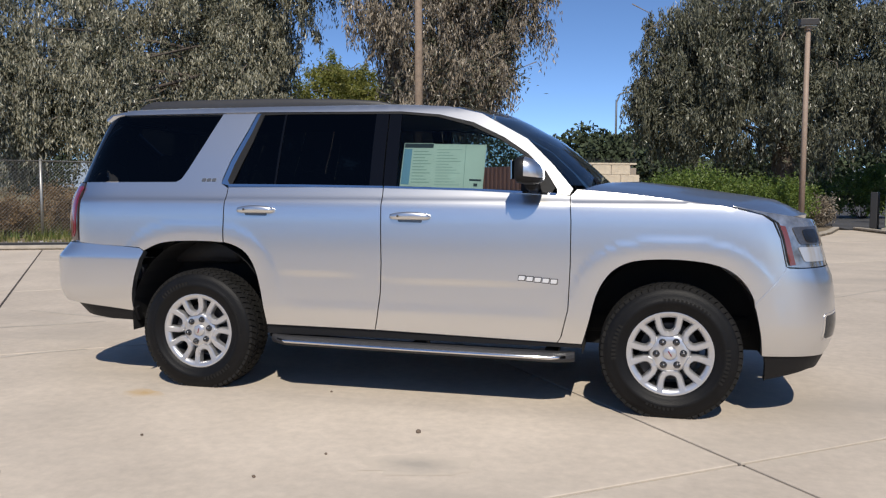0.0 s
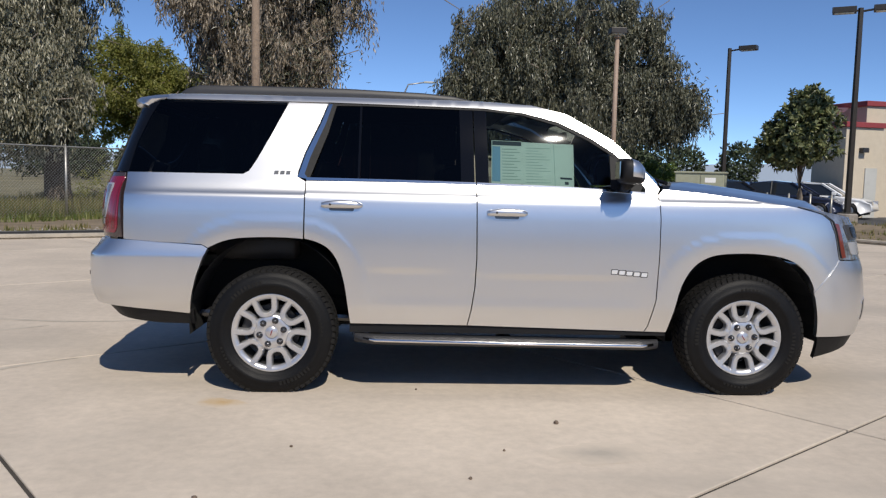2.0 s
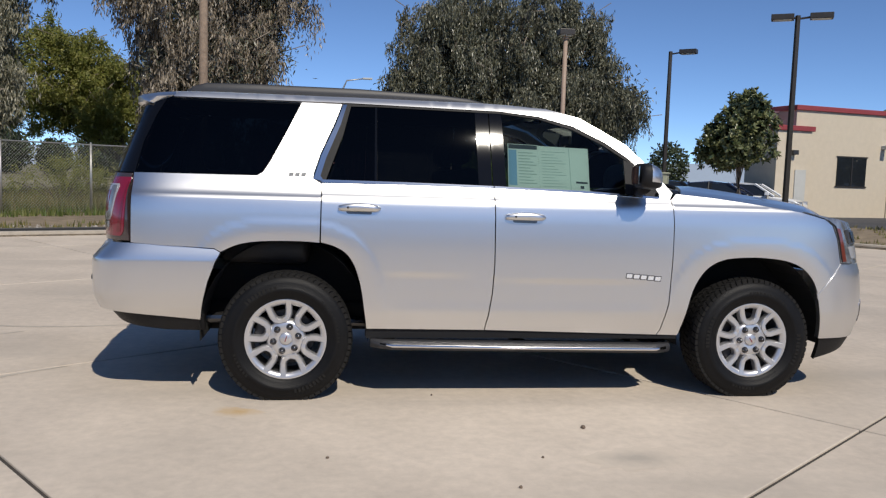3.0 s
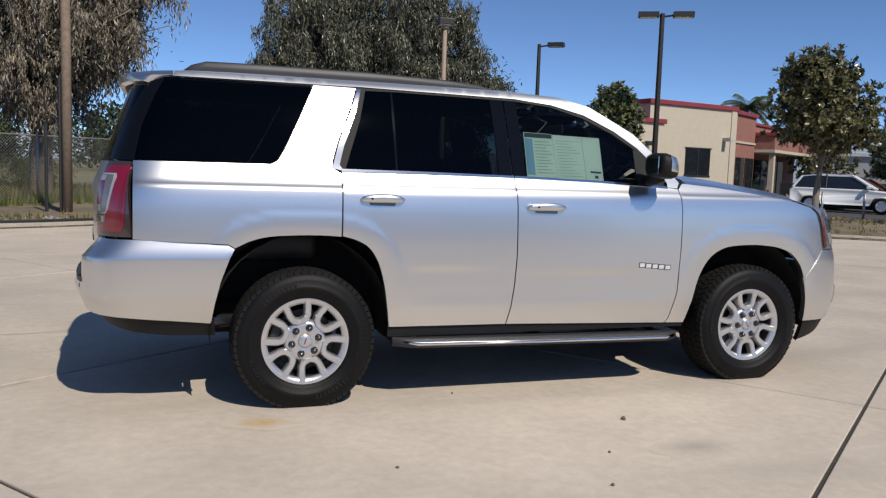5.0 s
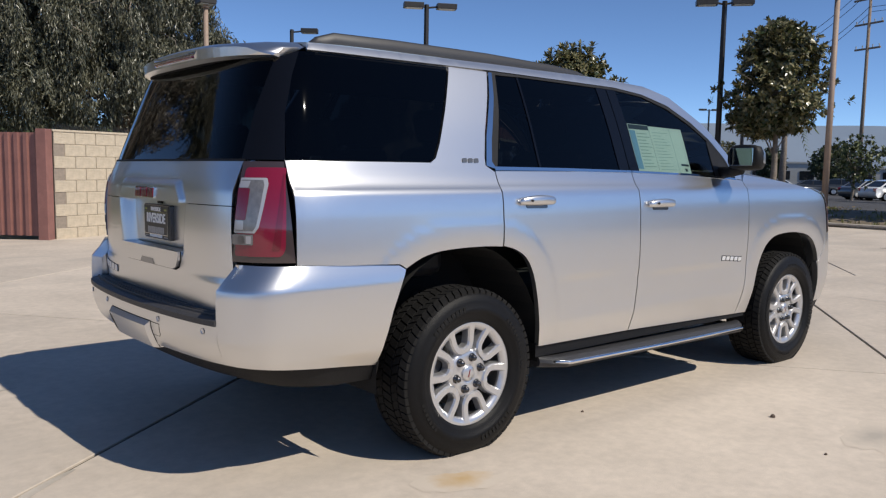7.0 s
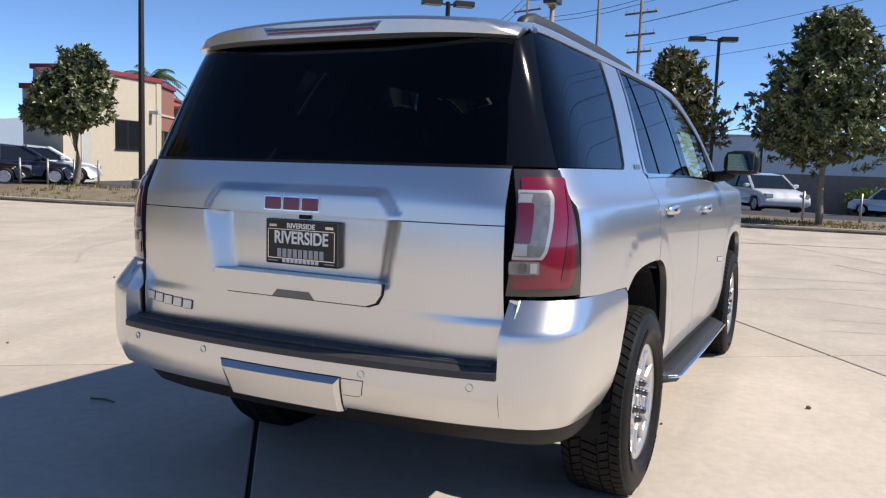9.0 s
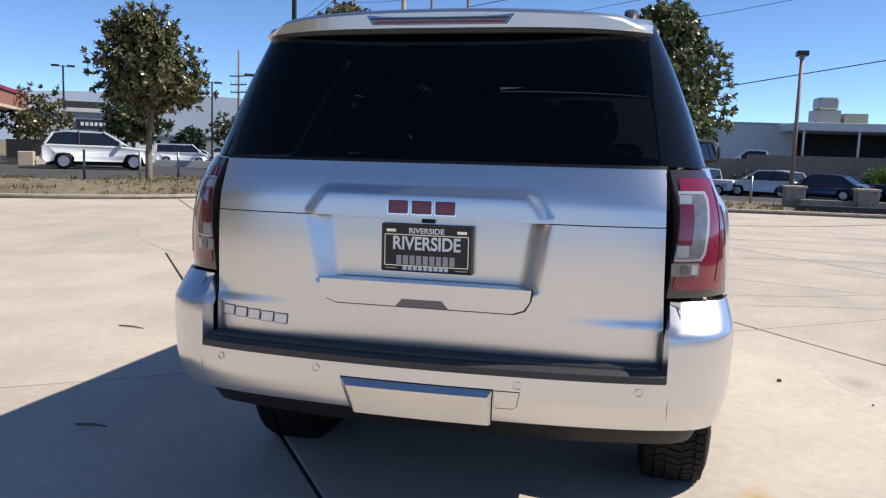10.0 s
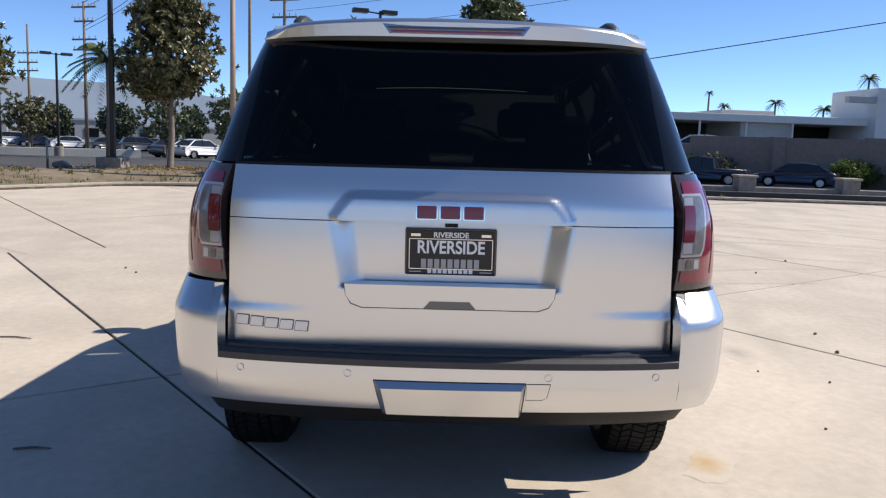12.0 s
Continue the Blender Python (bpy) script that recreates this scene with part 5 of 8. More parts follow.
def parked_car(kind, label, x, y, rz, paint, group="parked cars"):
    ln, hw, body, cabin, axles, wr = CAR_KINDS[kind]
    t = thing("parked_car", label, "car", group, (x, y, 0.0), rz)
    outline = [p for p in body]
    arcs = []
    for ax in sorted(axles, reverse=True):
        arcs += [(ax + (wr + 0.07) * math.cos(a), max(0.22, wr + (wr + 0.06) * math.sin(a))) for a in [math.pi * k / 10 for k in range(11)]]
    poly = outline[:-2] + [outline[-2]] + arcs + [outline[-1]]
    bm = bmesh.new()
    rows = []
    for yy, ins in ((-hw * 0.985, 0.16), (-hw, 0.09), (-hw * 0.975, 0.03), (-hw * 0.90, 0.0), (-hw * 0.6, -0.02), (hw * 0.6, -0.02), (hw * 0.90, 0.0), (hw * 0.975, 0.03), (hw, 0.09), (hw * 0.985, 0.16)):
        rows.append([bm.verts.new((px * (1 - ins * 0.15), yy, pz - ins * (0.5 if pz > 0.7 else 0.0))) for px, pz in poly])
    for r0, r1 in zip(rows, rows[1:]):
        for k in range(len(poly)):
            bm.faces.new((r0[k], r0[(k + 1) % len(poly)], r1[(k + 1) % len(poly)], r1[k]))
    for r in (rows[0], rows[-1]):
        bm.faces.new(r)
    part("body", bm, paint, t, smooth=True)
    bm = bmesh.new()
    rows = []
    base_z = min(c[1] for c in cabin)
    top_z = max(c[1] for c in cabin)
    for s in (-1, 1):
        rows.append([bm.verts.new((px, s * (hw * 0.93 - 0.16 * (pz - base_z) / (top_z - base_z)), pz)) for px, pz in cabin])
    k = len(cabin)
    bm.faces.new(rows[0]), bm.faces.new(rows[1])
    for i in range(k):
        bm.faces.new((rows[0][i], rows[0][(i + 1) % k], rows[1][(i + 1) % k], rows[1][i]))
    part("glass", bm, M_DKGLASS, t, "dark glazing")
    bm = bmesh.new()
    rows = []
    for s in (-1, -0.9, 0.9, 1):
        rows.append([bm.verts.new((px, s * (hw * 0.94 - 0.155 * (pz - base_z) / (top_z - base_z)), pz + 0.012 + 0.02 * (1 - abs(s)) * 5)) for px, pz in cabin[1:-1]] + [bm.verts.new((px, s * (hw * 0.94 - 0.15), pz - 0.11)) for px, pz in cabin[-2:0:-1]])
    for r0, r1 in zip(rows, rows[1:]):
        for i in range(len(r0)):
            bm.faces.new((r0[i], r0[(i + 1) % len(r0)], r1[(i + 1) % len(r0)], r1[i]))
    bm.faces.new(rows[0]), bm.faces.new(rows[-1])
    part("roof", bm, paint, t)
    for s in (-1, 1):
        for px0, px1 in ((cabin[0], cabin[1]), (cabin[-1], cabin[-2])):
            bm = bmesh.new()
            pz = lambda p: (p[0], s * (hw * 0.945 - 0.16 * (p[1] - base_z) / (top_z - base_z)), p[1])
            tube(bm, [pz(px0), pz(px1)], 0.055, 5)
            part("pillar", bm, paint, t)
        mid = (cabin[1][0] + cabin[-2][0]) / 2
        bm = bmesh.new()
        tube(bm, [(mid, s * (hw * 0.945), base_z), (mid, s * (hw * 0.945 - 0.16), top_z)], 0.03, 5)
        part("pillar", bm, M_DARK, t)
        part("headlight", box(ln / 2 - 0.28, min(s * hw * 0.62, s * hw * 0.94), 0.58, ln / 2 - 0.03, max(s * hw * 0.62, s * hw * 0.94), 0.74, 0.02), M_CLEARL, t)
        part("tail_light", box(-ln / 2 - 0.01, min(s * hw * 0.70, s * hw * 0.95), 0.68, -ln / 2 + 0.16, max(s * hw * 0.70, s * hw * 0.95), 0.90, 0.02), M_REDLENS, t)
        part("mirror", box(cabin[-1][0] - 0.35, min(s * hw, s * (hw + 0.18)), base_z + 0.02, cabin[-1][0] - 0.18, max(s * hw, s * (hw + 0.18)), base_z + 0.16, 0.03), paint, t)
        for ax in axles:
            bm = bmesh.new()
            revolve(bm, [(wr * 0.62, 0.10), (wr * 0.95, 0.11), (wr, 0.07), (wr, -0.10), (wr * 0.6, -0.1)], 22, "y")
            w = part("wheel", bm, M_RUBBER, t, smooth=True)
            w.matrix_basis = Matrix.Translation((ax, s * (hw - 0.12), wr)) @ Matrix.Rotation(math.pi if s < 0 else 0, 4, "Z")
            bm = bmesh.new()
            revolve(bm, [(wr * 0.64, 0.10), (wr * 0.58, 0.105), (wr * 0.5, 0.06), (0, 0.06)], 18, "y")
            for k5 in range(5):
                add_box(bm, 0.04, 0.055, -0.035, wr * 0.58, 0.095, 0.035, 0, Matrix.Rotation(k5 * 2 * math.pi / 5, 4, "Y"))
            part("rim", bm, M_RIM, w)
    if kind == "pickup":
        part("bed", box(-2.68, -hw + 0.08, 0.75, -0.95, hw - 0.08, 1.056), M_DARK, t)
    part("underside", box(-ln / 2 + 0.25, -hw + 0.25, 0.18, ln / 2 - 0.3, hw - 0.25, 0.5), M_WELL, t)
    return t


parked_car("sedan", "black hatchback parked behind the pipe posts", 14.6, 26.3, -36, M_BLACKP)
parked_car("sedan", "dark blue sedan parked beside the black hatchback", 16.6, 26.2, -38, M_BLUEP)
parked_car("sedan", "white sedan parked near the shop wall", 18.3, 27.0, -40, M_WHITEP)
parked_car("suv", "white crossover parked near the shop entrance", 28.0, 22.9, -50, M_WHITEP)
parked_car("suv", "bronze crossover parked behind the white one", 30.6, 24.9, -50, M_GOLDP)
parked_car("suv", "dark red car beyond the bronze crossover", 33.2, 26.9, -50, M_REDP)
parked_car("sedan", "silver-white sedan parked across the road", 57.4, 18.9, -28, M_WHITEP)
parked_car("sedan", "dark grey sedan parked beside the white sedan", 59.0, 21.0, -28, M_GREYP)
parked_car("pickup", "white crew-cab pickup parked by the boundary wall", 51.5, -4.8, 52, M_WHITEP)
parked_car("suv", "white crossover parked by the boundary wall", 49.0, -8.4, 52, M_WHITEP)
parked_car("sedan", "blue sedan parked by the boundary wall", 45.4, -10.9, 56, M_BLUEP)
parked_car("pickup", "dark blue old pickup parked by the boundary wall", 47.6, -16.2, 60, M_BLUEP)
parked_car("sedan", "dark blue sedan parked by the boundary wall", 43.9, -20.5, 62, M_BLUEP)
parked_car("sedan", "black sedan parked by the boundary wall", 40.2, -26.5, 60, M_BLACKP)
parked_car("sedan", "white sedan parked across the side road", 30.6, 1.2, -150, M_WHITEP)
FARCARS = "cars in the far car park"
for i, (kind, x, y, rz, p) in enumerate([("van", 43.8, 28.6, -60, M_WHITEP), ("sedan", 50, 31, -60, M_WHITEP), ("sedan", 52, 26, -60, M_WHITEP), ("sedan", 51, 23, -58, M_GREYP), ("sedan", 53, 20.5, -60, M_BLACKP), ("suv", 49, 20, -60, M_GREYP), ("sedan", 46.5, 16.2, -62, M_GREYP), ("sedan", 55, 30, -60, M_BLUEP), ("suv", 58, 33, -60, M_WHITEP), ("sedan", 60, 26, -60, M_WHITEP), ("sedan", 47, 30.4, -60, M_BLACKP)]):
    x, y = -3.7 + (x + 3.7) * 1.6, y * 1.6
    parked_car(kind, {"van": "white passenger van in the far car park", "suv": "crossover in the far car park", "sedan": "sedan in the far car park"}[kind], x, y, rz, p, FARCARS)
RAISED = [(57.4, 9), (56.6, -8), (52.3, -16.5), (46.6, -25.5), (36.4, -42), (74, -60), (74, 9)]
tagged(part("raised_parking", prism(bmesh.new(), RAISED[::-1], -1.6, 0.35), M_ASPH), "raised asphalt parking behind the wall", "ground", kind="structure")
parked_car("pickup", "white pickup on the raised parking behind the wall", 60.0, -9.0, 88, M_WHITEP, "cars behind the wall").location.z = 0.35
parked_car("suv", "white car on the raised parking behind the wall", 56.5, -18.2, 65, M_WHITEP, "cars behind the wall").location.z = 0.75
parked_car("sedan", "dark car on the raised parking behind the wall", 54.5, -22.0, 65, M_GREYP, "cars behind the wall").location.z = 0.85

# ---- distance ----
def far_clumps(name, label, spots, seed, hmin, hmax):
    """Far trees as clouds of leaf clumps in one object."""
    rng = np.random.default_rng(seed)
    pts = []
    for x, y in spots:
        h = rng.uniform(hmin, hmax)
        r = h * rng.uniform(0.35, 0.6)
        p = rng.normal(size=(2000, 3))
        p /= np.linalg.norm(p, axis=1)[:, None]
        p *= rng.uniform(0.3, 1, 2000)[:, None] ** 0.5
        p = p * (r, r, h * 0.5) + (x, y, h * 0.5)
        pts.append(p)
    v, f = leaves(np.concatenate(pts), 0.50, 0.32, 0.1, rng)
    return tagged(leaf_mesh(name, v, f, M_FARTREE, None), label, "trees", kind="stuff")


rng = np.random.default_rng(5)
far_clumps("far_woods", "distant dark green tree line beyond the field", [(x, 95 + rng.uniform(-8, 18)) for x in np.arange(-110, 45, 4.5)], 6, 4, 9)
far_clumps("far_woods", "distant dark green trees behind the planting bed", [(x, 62 + rng.uniform(-5, 8)) for x in np.arange(4, 26, 3.2)], 7, 3.5, 6.5)
far_clumps("far_woods", "dark rounded trees beyond the wall and gate", [(-1.4, 64), (0.5, 61), (2.2, 65), (3.9, 62), (5.5, 64)], 10, 5.4, 6.8)
far_clumps("far_woods", "distant trees beyond the far car park", [(92 + rng.uniform(-6, 12), y) for y in np.arange(18, 95, 7.5)], 8, 2.2, 4.6)
far_clumps("far_woods", "distant trees behind the low buildings", [(98 + rng.uniform(-5, 8), y) for y in np.arange(-70, 15, 6)], 9, 2.5, 4)
blocks = thing("far_sheds", "pale industrial sheds beyond the far car park", "building", loc=(104, 51, 0), rz=-62)
for x0, x1, h in ((-18, -7, 3.0), (-5, 5, 3.4), (8, 22, 2.8)):
    s = part("wall", box(x0, 0, -0.1, x1, 8, h), M_GREYW, blocks)
    for k in range(3):
        part("window", box(x0 + 1.2 + k * 3, -0.06, 1.2, x0 + 3 + k * 3, 0.02, 2.4), M_DKGLASS, s)
    part("roof_edge", box(x0 - 0.1, -0.12, h, x1 + 0.1, 8, h + 0.25), M_GREYW, s)
vs, fs = [], []
N = 150
for k in range(N + 1):
    a = math.radians(-35 + 250 * k / N)
    d = 700
    x, y = d * math.cos(a), d * math.sin(a)
    h = 14 + 24 * max(0, noise.noise((k * 0.045, 3.3, 0))) + 14 * abs(noise.noise((k * 0.13, 1.0, 0))) + 26 * math.exp(-((k - 40) / 14) ** 2)
    vs += [(x, y, -2), (x * 1.03, y * 1.03, h)]
for k in range(N):
    i = 2 * k
    fs.append((i, i + 2, i + 3, i + 1))
tagged(pydata("backdrop", vs, fs, M_HILL, smooth=True), "hazy blue-grey hills on the horizon", "hills", kind="structure")
bm = bmesh.new()
tube(bm, [(0, 0, 0), (0.0, 0, 8.2), (0.3, 0, 8.9), (1.9, 0, 9.15)], [0.11, 0.08, 0.06, 0.05], 8)
sl = thing("street_lamp", "tall galvanised street lamp far beyond the field", "street lamp", "", (1.2, 62, 0), 0)
part("pole", bm, M_GALV, sl, smooth=True)
part("lamp_head", box(1.6, -0.15, 9.05, 2.4, 0.15, 9.2, 0.03), M_GREYW, sl)
for i, (x, y) in enumerate([(70, 52), (56, 47)]):
    lamp_post(x, y, 8.0, [(-50, 0.3), (130, 0.3)], M_BRONZE, "twin-head lamp post in the far car park", 0.6, group="far car park lamps")
lamp_post(62, 36.5, 7.4, [(-30, 0.3), (150, 0.3)], M_BRONZE, "twin-head lamp post in the far car park", 0.6, group="far car park lamps")
lamp_post(46.5, 24.3, 6.3, [(-50, 0.3), (130, 0.3)], M_BRONZE, "twin-head lamp post beyond the road", 0.6, group="far car park lamps")



# ---- the silver sport utility vehicle ----
from mathutils.geometry import delaunay_2d_cdt


def herm(pts):
    """A smooth curve through (x, y) points, with no overshoot."""
    xs, ys = [p[0] for p in pts], [p[1] for p in pts]
    d = [(ys[i + 1] - ys[i]) / (xs[i + 1] - xs[i]) for i in range(len(xs) - 1)]
    m = [d[0]] + [0 if d[i - 1] * d[i] <= 0 else 2 * d[i - 1] * d[i] / (d[i - 1] + d[i]) for i in range(1, len(d))] + [d[-1]]

    def f(x):
        if x <= xs[0]:
            return ys[0] + m[0] * (x - xs[0])
        if x >= xs[-1]:
            return ys[-1] + m[-1] * (x - xs[-1])
        i = max(k for k in range(len(xs) - 1) if xs[k] <= x)
        h = xs[i + 1] - xs[i]
        t = (x - xs[i]) / h
        return (2 * t ** 3 - 3 * t * t + 1) * ys[i] + (t ** 3 - 2 * t * t + t) * h * m[i] + (-2 * t ** 3 + 3 * t * t) * ys[i + 1] + (t ** 3 - t * t) * h * m[i + 1]
    return f


HALF_W = herm([(0.18, 0.86), (0.36, 0.925), (0.46, 0.948), (0.56, 0.963), (0.75, 0.968), (0.95, 0.971), (1.10, 0.967), (1.185, 0.957), (1.208, 0.951), (1.236, 0.929), (1.27, 0.912), (1.32, 0.893), (1.55, 0.810), (1.77, 0.715), (1.80, 0.698), (1.83, 0.672)])
REAR_X = herm([(0.30, -1.085), (0.72, -1.1115), (0.90, -1.1165), (1.05, -1.120), (1.20, -1.114), (1.33, -1.080), (1.50, -1.022), (1.72, -0.945), (1.80, -0.915)])
FRONT_L = herm([(0.18, 0.93), (0.36, 1.02), (0.55, 1.06), (0.78, 1.04), (0.90, 0.995), (1.05, 0.955), (1.15, 0.91), (1.25, 0.84), (1.8, 0.8)])
REAR_X0, FRONT_X0, NR, NF = -0.45, 2.85, 4.7, 5.4
BUMP_W = herm([(0.42, 0.885), (0.50, 0.93), (0.56, 0.957), (0.66, 0.975), (0.83, 0.982), (0.845, 0.980), (0.93, 0.958)])
BUMP_R = herm([(0.42, -1.10), (0.50, -1.165), (0.56, -1.20), (0.64, -1.222), (0.80, -1.222), (0.832, -1.218), (0.846, -1.207), (0.93, -1.128)])
LAMP_W = herm([(0.90, 0.971), (1.05, 0.968), (1.15, 0.958), (1.22, 0.940), (1.27, 0.919), (1.327, 0.892), (1.40, 0.864)])


def flare(x, z):
    """The raised wheel-arch lips."""
    out = 0.0
    for xc, zc, a, b in ((-0.015, 0.42, 0.49, 0.535), (2.965, 0.40, 0.49, 0.50)):
        r = ((abs(x - xc) / a) ** 2.7 + (max(0.0, z - zc) / b) ** 2.7) ** (1 / 2.7)
        if z < zc:
            r = abs(x - xc) / a
        out += (0.0028 * (1 - sstep(1.20, 1.27, r)) - 0.005 * (1 - sstep(0.94, 1.14, r))) * sstep(0.4, 0.5, z)
    return out


def width_at(x, z):
    w = HALF_W(z) + flare(x, z)
    zc = 0.772 - 0.024 * (x - 0.58)
    mask = sstep(0.5, 0.75, x) * (1 - sstep(2.22, 2.34, x))
    return w - 0.0035 * mask * (1 - sstep(zc - 0.022, zc + 0.004, z)) * sstep(0.52, 0.62, z)


def side(sg, off=0.0):
    """The flank of the body over (x, z); sg -1 is the side towards the camera."""
    def f(x, z):
        w = width_at(x, z) + off
        y = 1.0
        if x < REAR_X0:
            X = min(0.9995, (REAR_X0 - x) / (REAR_X0 - REAR_X(z)))
            y = (1 - X ** NR) ** (1 / NR)
        elif x > FRONT_X0:
            X = min(0.9995, (x - FRONT_X0) / FRONT_L(z))
            y = (1 - X ** NF) ** (1 / NF)
        return Vector((x, sg * w * y, z))
    return f


def wrap_rear(sg, W=HALF_W, R=REAR_X, off=0.0, NR=NR, bow=0.0):
    """The rear corner over (angle, z): 0 on the flank, 90 degrees at the middle of the tail."""
    def f(a, z):
        c, s = math.cos(a), math.sin(a)
        r = 1 / (abs(c) ** NR + abs(s) ** NR) ** (1 / NR)
        y = (W(z) + off) * c * r
        return Vector((REAR_X0 - (REAR_X0 - R(z) + off - bow * y * y) * s * r, sg * y, z))
    return f


def wrap_front(sg, off=0.0):
    def f(a, z):
        c, s = math.cos(a), math.sin(a)
        r = 1 / (abs(c) ** NF + abs(s) ** NF) ** (1 / NF)
        x = FRONT_X0 + (FRONT_L(z) + off) * s * r
        return Vector((x, sg * (width_at(x, z) + off) * c * r, z))
    return f


def a_side(x, z, W=HALF_W, R=REAR_X, NR=NR):
    X = min(0.9995, (REAR_X0 - x) / (REAR_X0 - R(z)))
    return math.atan2(X, (1 - X ** NR) ** (1 / NR))


def b_side(x, z):
    """The angle at which the bumper's flank reaches x."""
    X = min(0.9995, (REAR_X0 - x) / (REAR_X0 - BUMP_R(z) - 0.10 * BUMP_W(z) ** 2))
    return math.atan2(X, (1 - abs(X) ** 8.5) ** (1 / 8.5))


def a_rear(y, z, W=HALF_W, R=REAR_X, NR=NR):
    Y = min(0.9995, abs(y) / W(z))
    return math.atan2((1 - Y ** NR) ** (1 / NR), Y)


def a_front(x, z):
    X = min(0.9995, (x - FRONT_X0) / FRONT_L(z))
    return math.atan2(X, (1 - X ** NF) ** (1 / NF))


def tail(R=REAR_X, W=HALF_W, off=0.0, extra=None, NR=NR, bow=0.0):
    """The tail over (y, z)."""
    def f(y, z):
        Y = min(0.9995, abs(y) / W(z))
        x = REAR_X0 - (REAR_X0 - R(z) - bow * y * y) * (1 - Y ** NR) ** (1 / NR) - off
        return Vector((x + (extra(y, z) if extra else 0.0), y, z))
    return f


def resample(poly, step):
    out = []
    for i, p in enumerate(poly):
        q = poly[(i + 1) % len(poly)]
        n = max(1, int(math.hypot(q[0] - p[0], q[1] - p[1]) / step + 0.5))
        out += [(p[0] + (q[0] - p[0]) * k / n, p[1] + (q[1] - p[1]) * k / n) for k in range(n)]
    return out


def rounded(poly, r):
    """Corners of a polygon cut round; r: one radius."""
    out = []
    n = len(poly)
    for i in range(n):
        p0, p, p1 = (Vector(poly[j % n]) for j in (i - 1, i, i + 1))
        d0, d1 = p0 - p, p1 - p
        k = min(r, d0.length * 0.45, d1.length * 0.45)
        a, b = p + d0.normalized() * k, p + d1.normalized() * k
        if d0.normalized().dot(d1.normalized()) < -0.97:
            out.append(tuple(p))
            continue
        for t in (0, 0.25, 0.5, 0.75, 1):
            out.append(tuple((1 - t) ** 2 * a + 2 * t * (1 - t) * p + t * t * b))
    return out


def inside_poly(p, poly):
    x, y = p
    c = False
    for i in range(len(poly)):
        (x0, y0), (x1, y1) = poly[i - 1], poly[i]
        if (y0 > y) != (y1 > y) and x < (x1 - x0) * (y - y0) / (y1 - y0) + x0:
            c = not c
    return c


def patch(name, poly, surf, material, parent, depth=0.016, h=0.05, r=0.0, label="", edge=0.0, hv=None):
    """A panel: a polygon in the surface's own two coordinates, laid on it, with turned-in edges."""
    hv = hv or h
    area = sum(poly[i - 1][0] * poly[i][1] - poly[i][0] * poly[i - 1][1] for i in range(len(poly)))
    if area < 0:
        poly = poly[::-1]
    if r:
        poly = rounded(poly, r)
    rim = resample(poly, h * 0.8)
    x0, x1 = min(p[0] for p in rim), max(p[0] for p in rim)
    z0, z1 = min(p[1] for p in rim), max(p[1] for p in rim)
    pts = list(rim)
    nx, nz = max(1, int((x1 - x0) / h)), max(1, int((z1 - z0) / hv))
    ra = np.array(rim)
    for i in range(nx + 1):
        for k in range(nz + 1):
            p = (x0 + (i + 0.5) * (x1 - x0) / (nx + 1), z0 + (k + 0.5) * (z1 - z0) / (nz + 1))
            if inside_poly(p, rim) and (((ra[:, 0] - p[0]) / h) ** 2 + ((ra[:, 1] - p[1]) / hv) ** 2).min() > 0.16:
                pts.append(p)
    n = len(rim)
    v2, _, f2, *_ = delaunay_2d_cdt([Vector(p) for p in pts], [(i, (i + 1) % n) for i in range(n)], [], 1, 1e-5)
    e = 1.5e-3
    pos, nor = [], []
    for p in v2:
        u, v = p
        P = surf(u, v)
        nn = (surf(u + e, v) - surf(u - e, v)).cross(surf(u, v + e) - surf(u, v - e))
        nn = nn.normalized() if nn.length > 1e-12 else Vector((0, 0, 1))
        if nn.dot(P - Vector((min(max(P.x, 0.2), 2.6), 0, min(P.z, 1.0)))) < 0:
            nn = -nn
        pos.append(P)
        nor.append(nn)
    faces = []
    for f in f2:
        a, b, c = pos[f[0]], pos[f[1]], pos[f[2]]
        f = list(f)
        if (b - a).cross(c - a).dot(nor[f[0]]) < 0:
            f = f[::-1]
        faces.append(f)
    # rim indices in the output: find boundary edges
    cnt = {}
    for f in faces:
        for i in range(len(f)):
            k = (f[i], f[(i + 1) % len(f)])
            cnt[k] = 1
    border = [k for k in cnt if (k[1], k[0]) not in cnt]
    if depth:
        for a, b in border:
            i = len(pos)
            t = (pos[b] - pos[a]).normalized()
            out = t.cross(nor[a]).normalized()
            pos += [pos[a], pos[b], pos[b] - nor[b] * depth, pos[a] - nor[a] * depth]
            nor += [out] * 4
            faces.append([i + 1, i, i + 3, i + 2])
    me = bpy.data.meshes.new(name)
    me.from_pydata([tuple(p) for p in pos], [], faces)
    me.update()
    me.polygons.foreach_set("use_smooth", [True] * len(me.polygons))
    me.normals_split_custom_set_from_vertices([tuple(q) for q in nor])
    return link(me, name, material, parent, label)


suv = thing("sport_utility_vehicle", "clean silver full-size sport utility vehicle parked on concrete", "car")
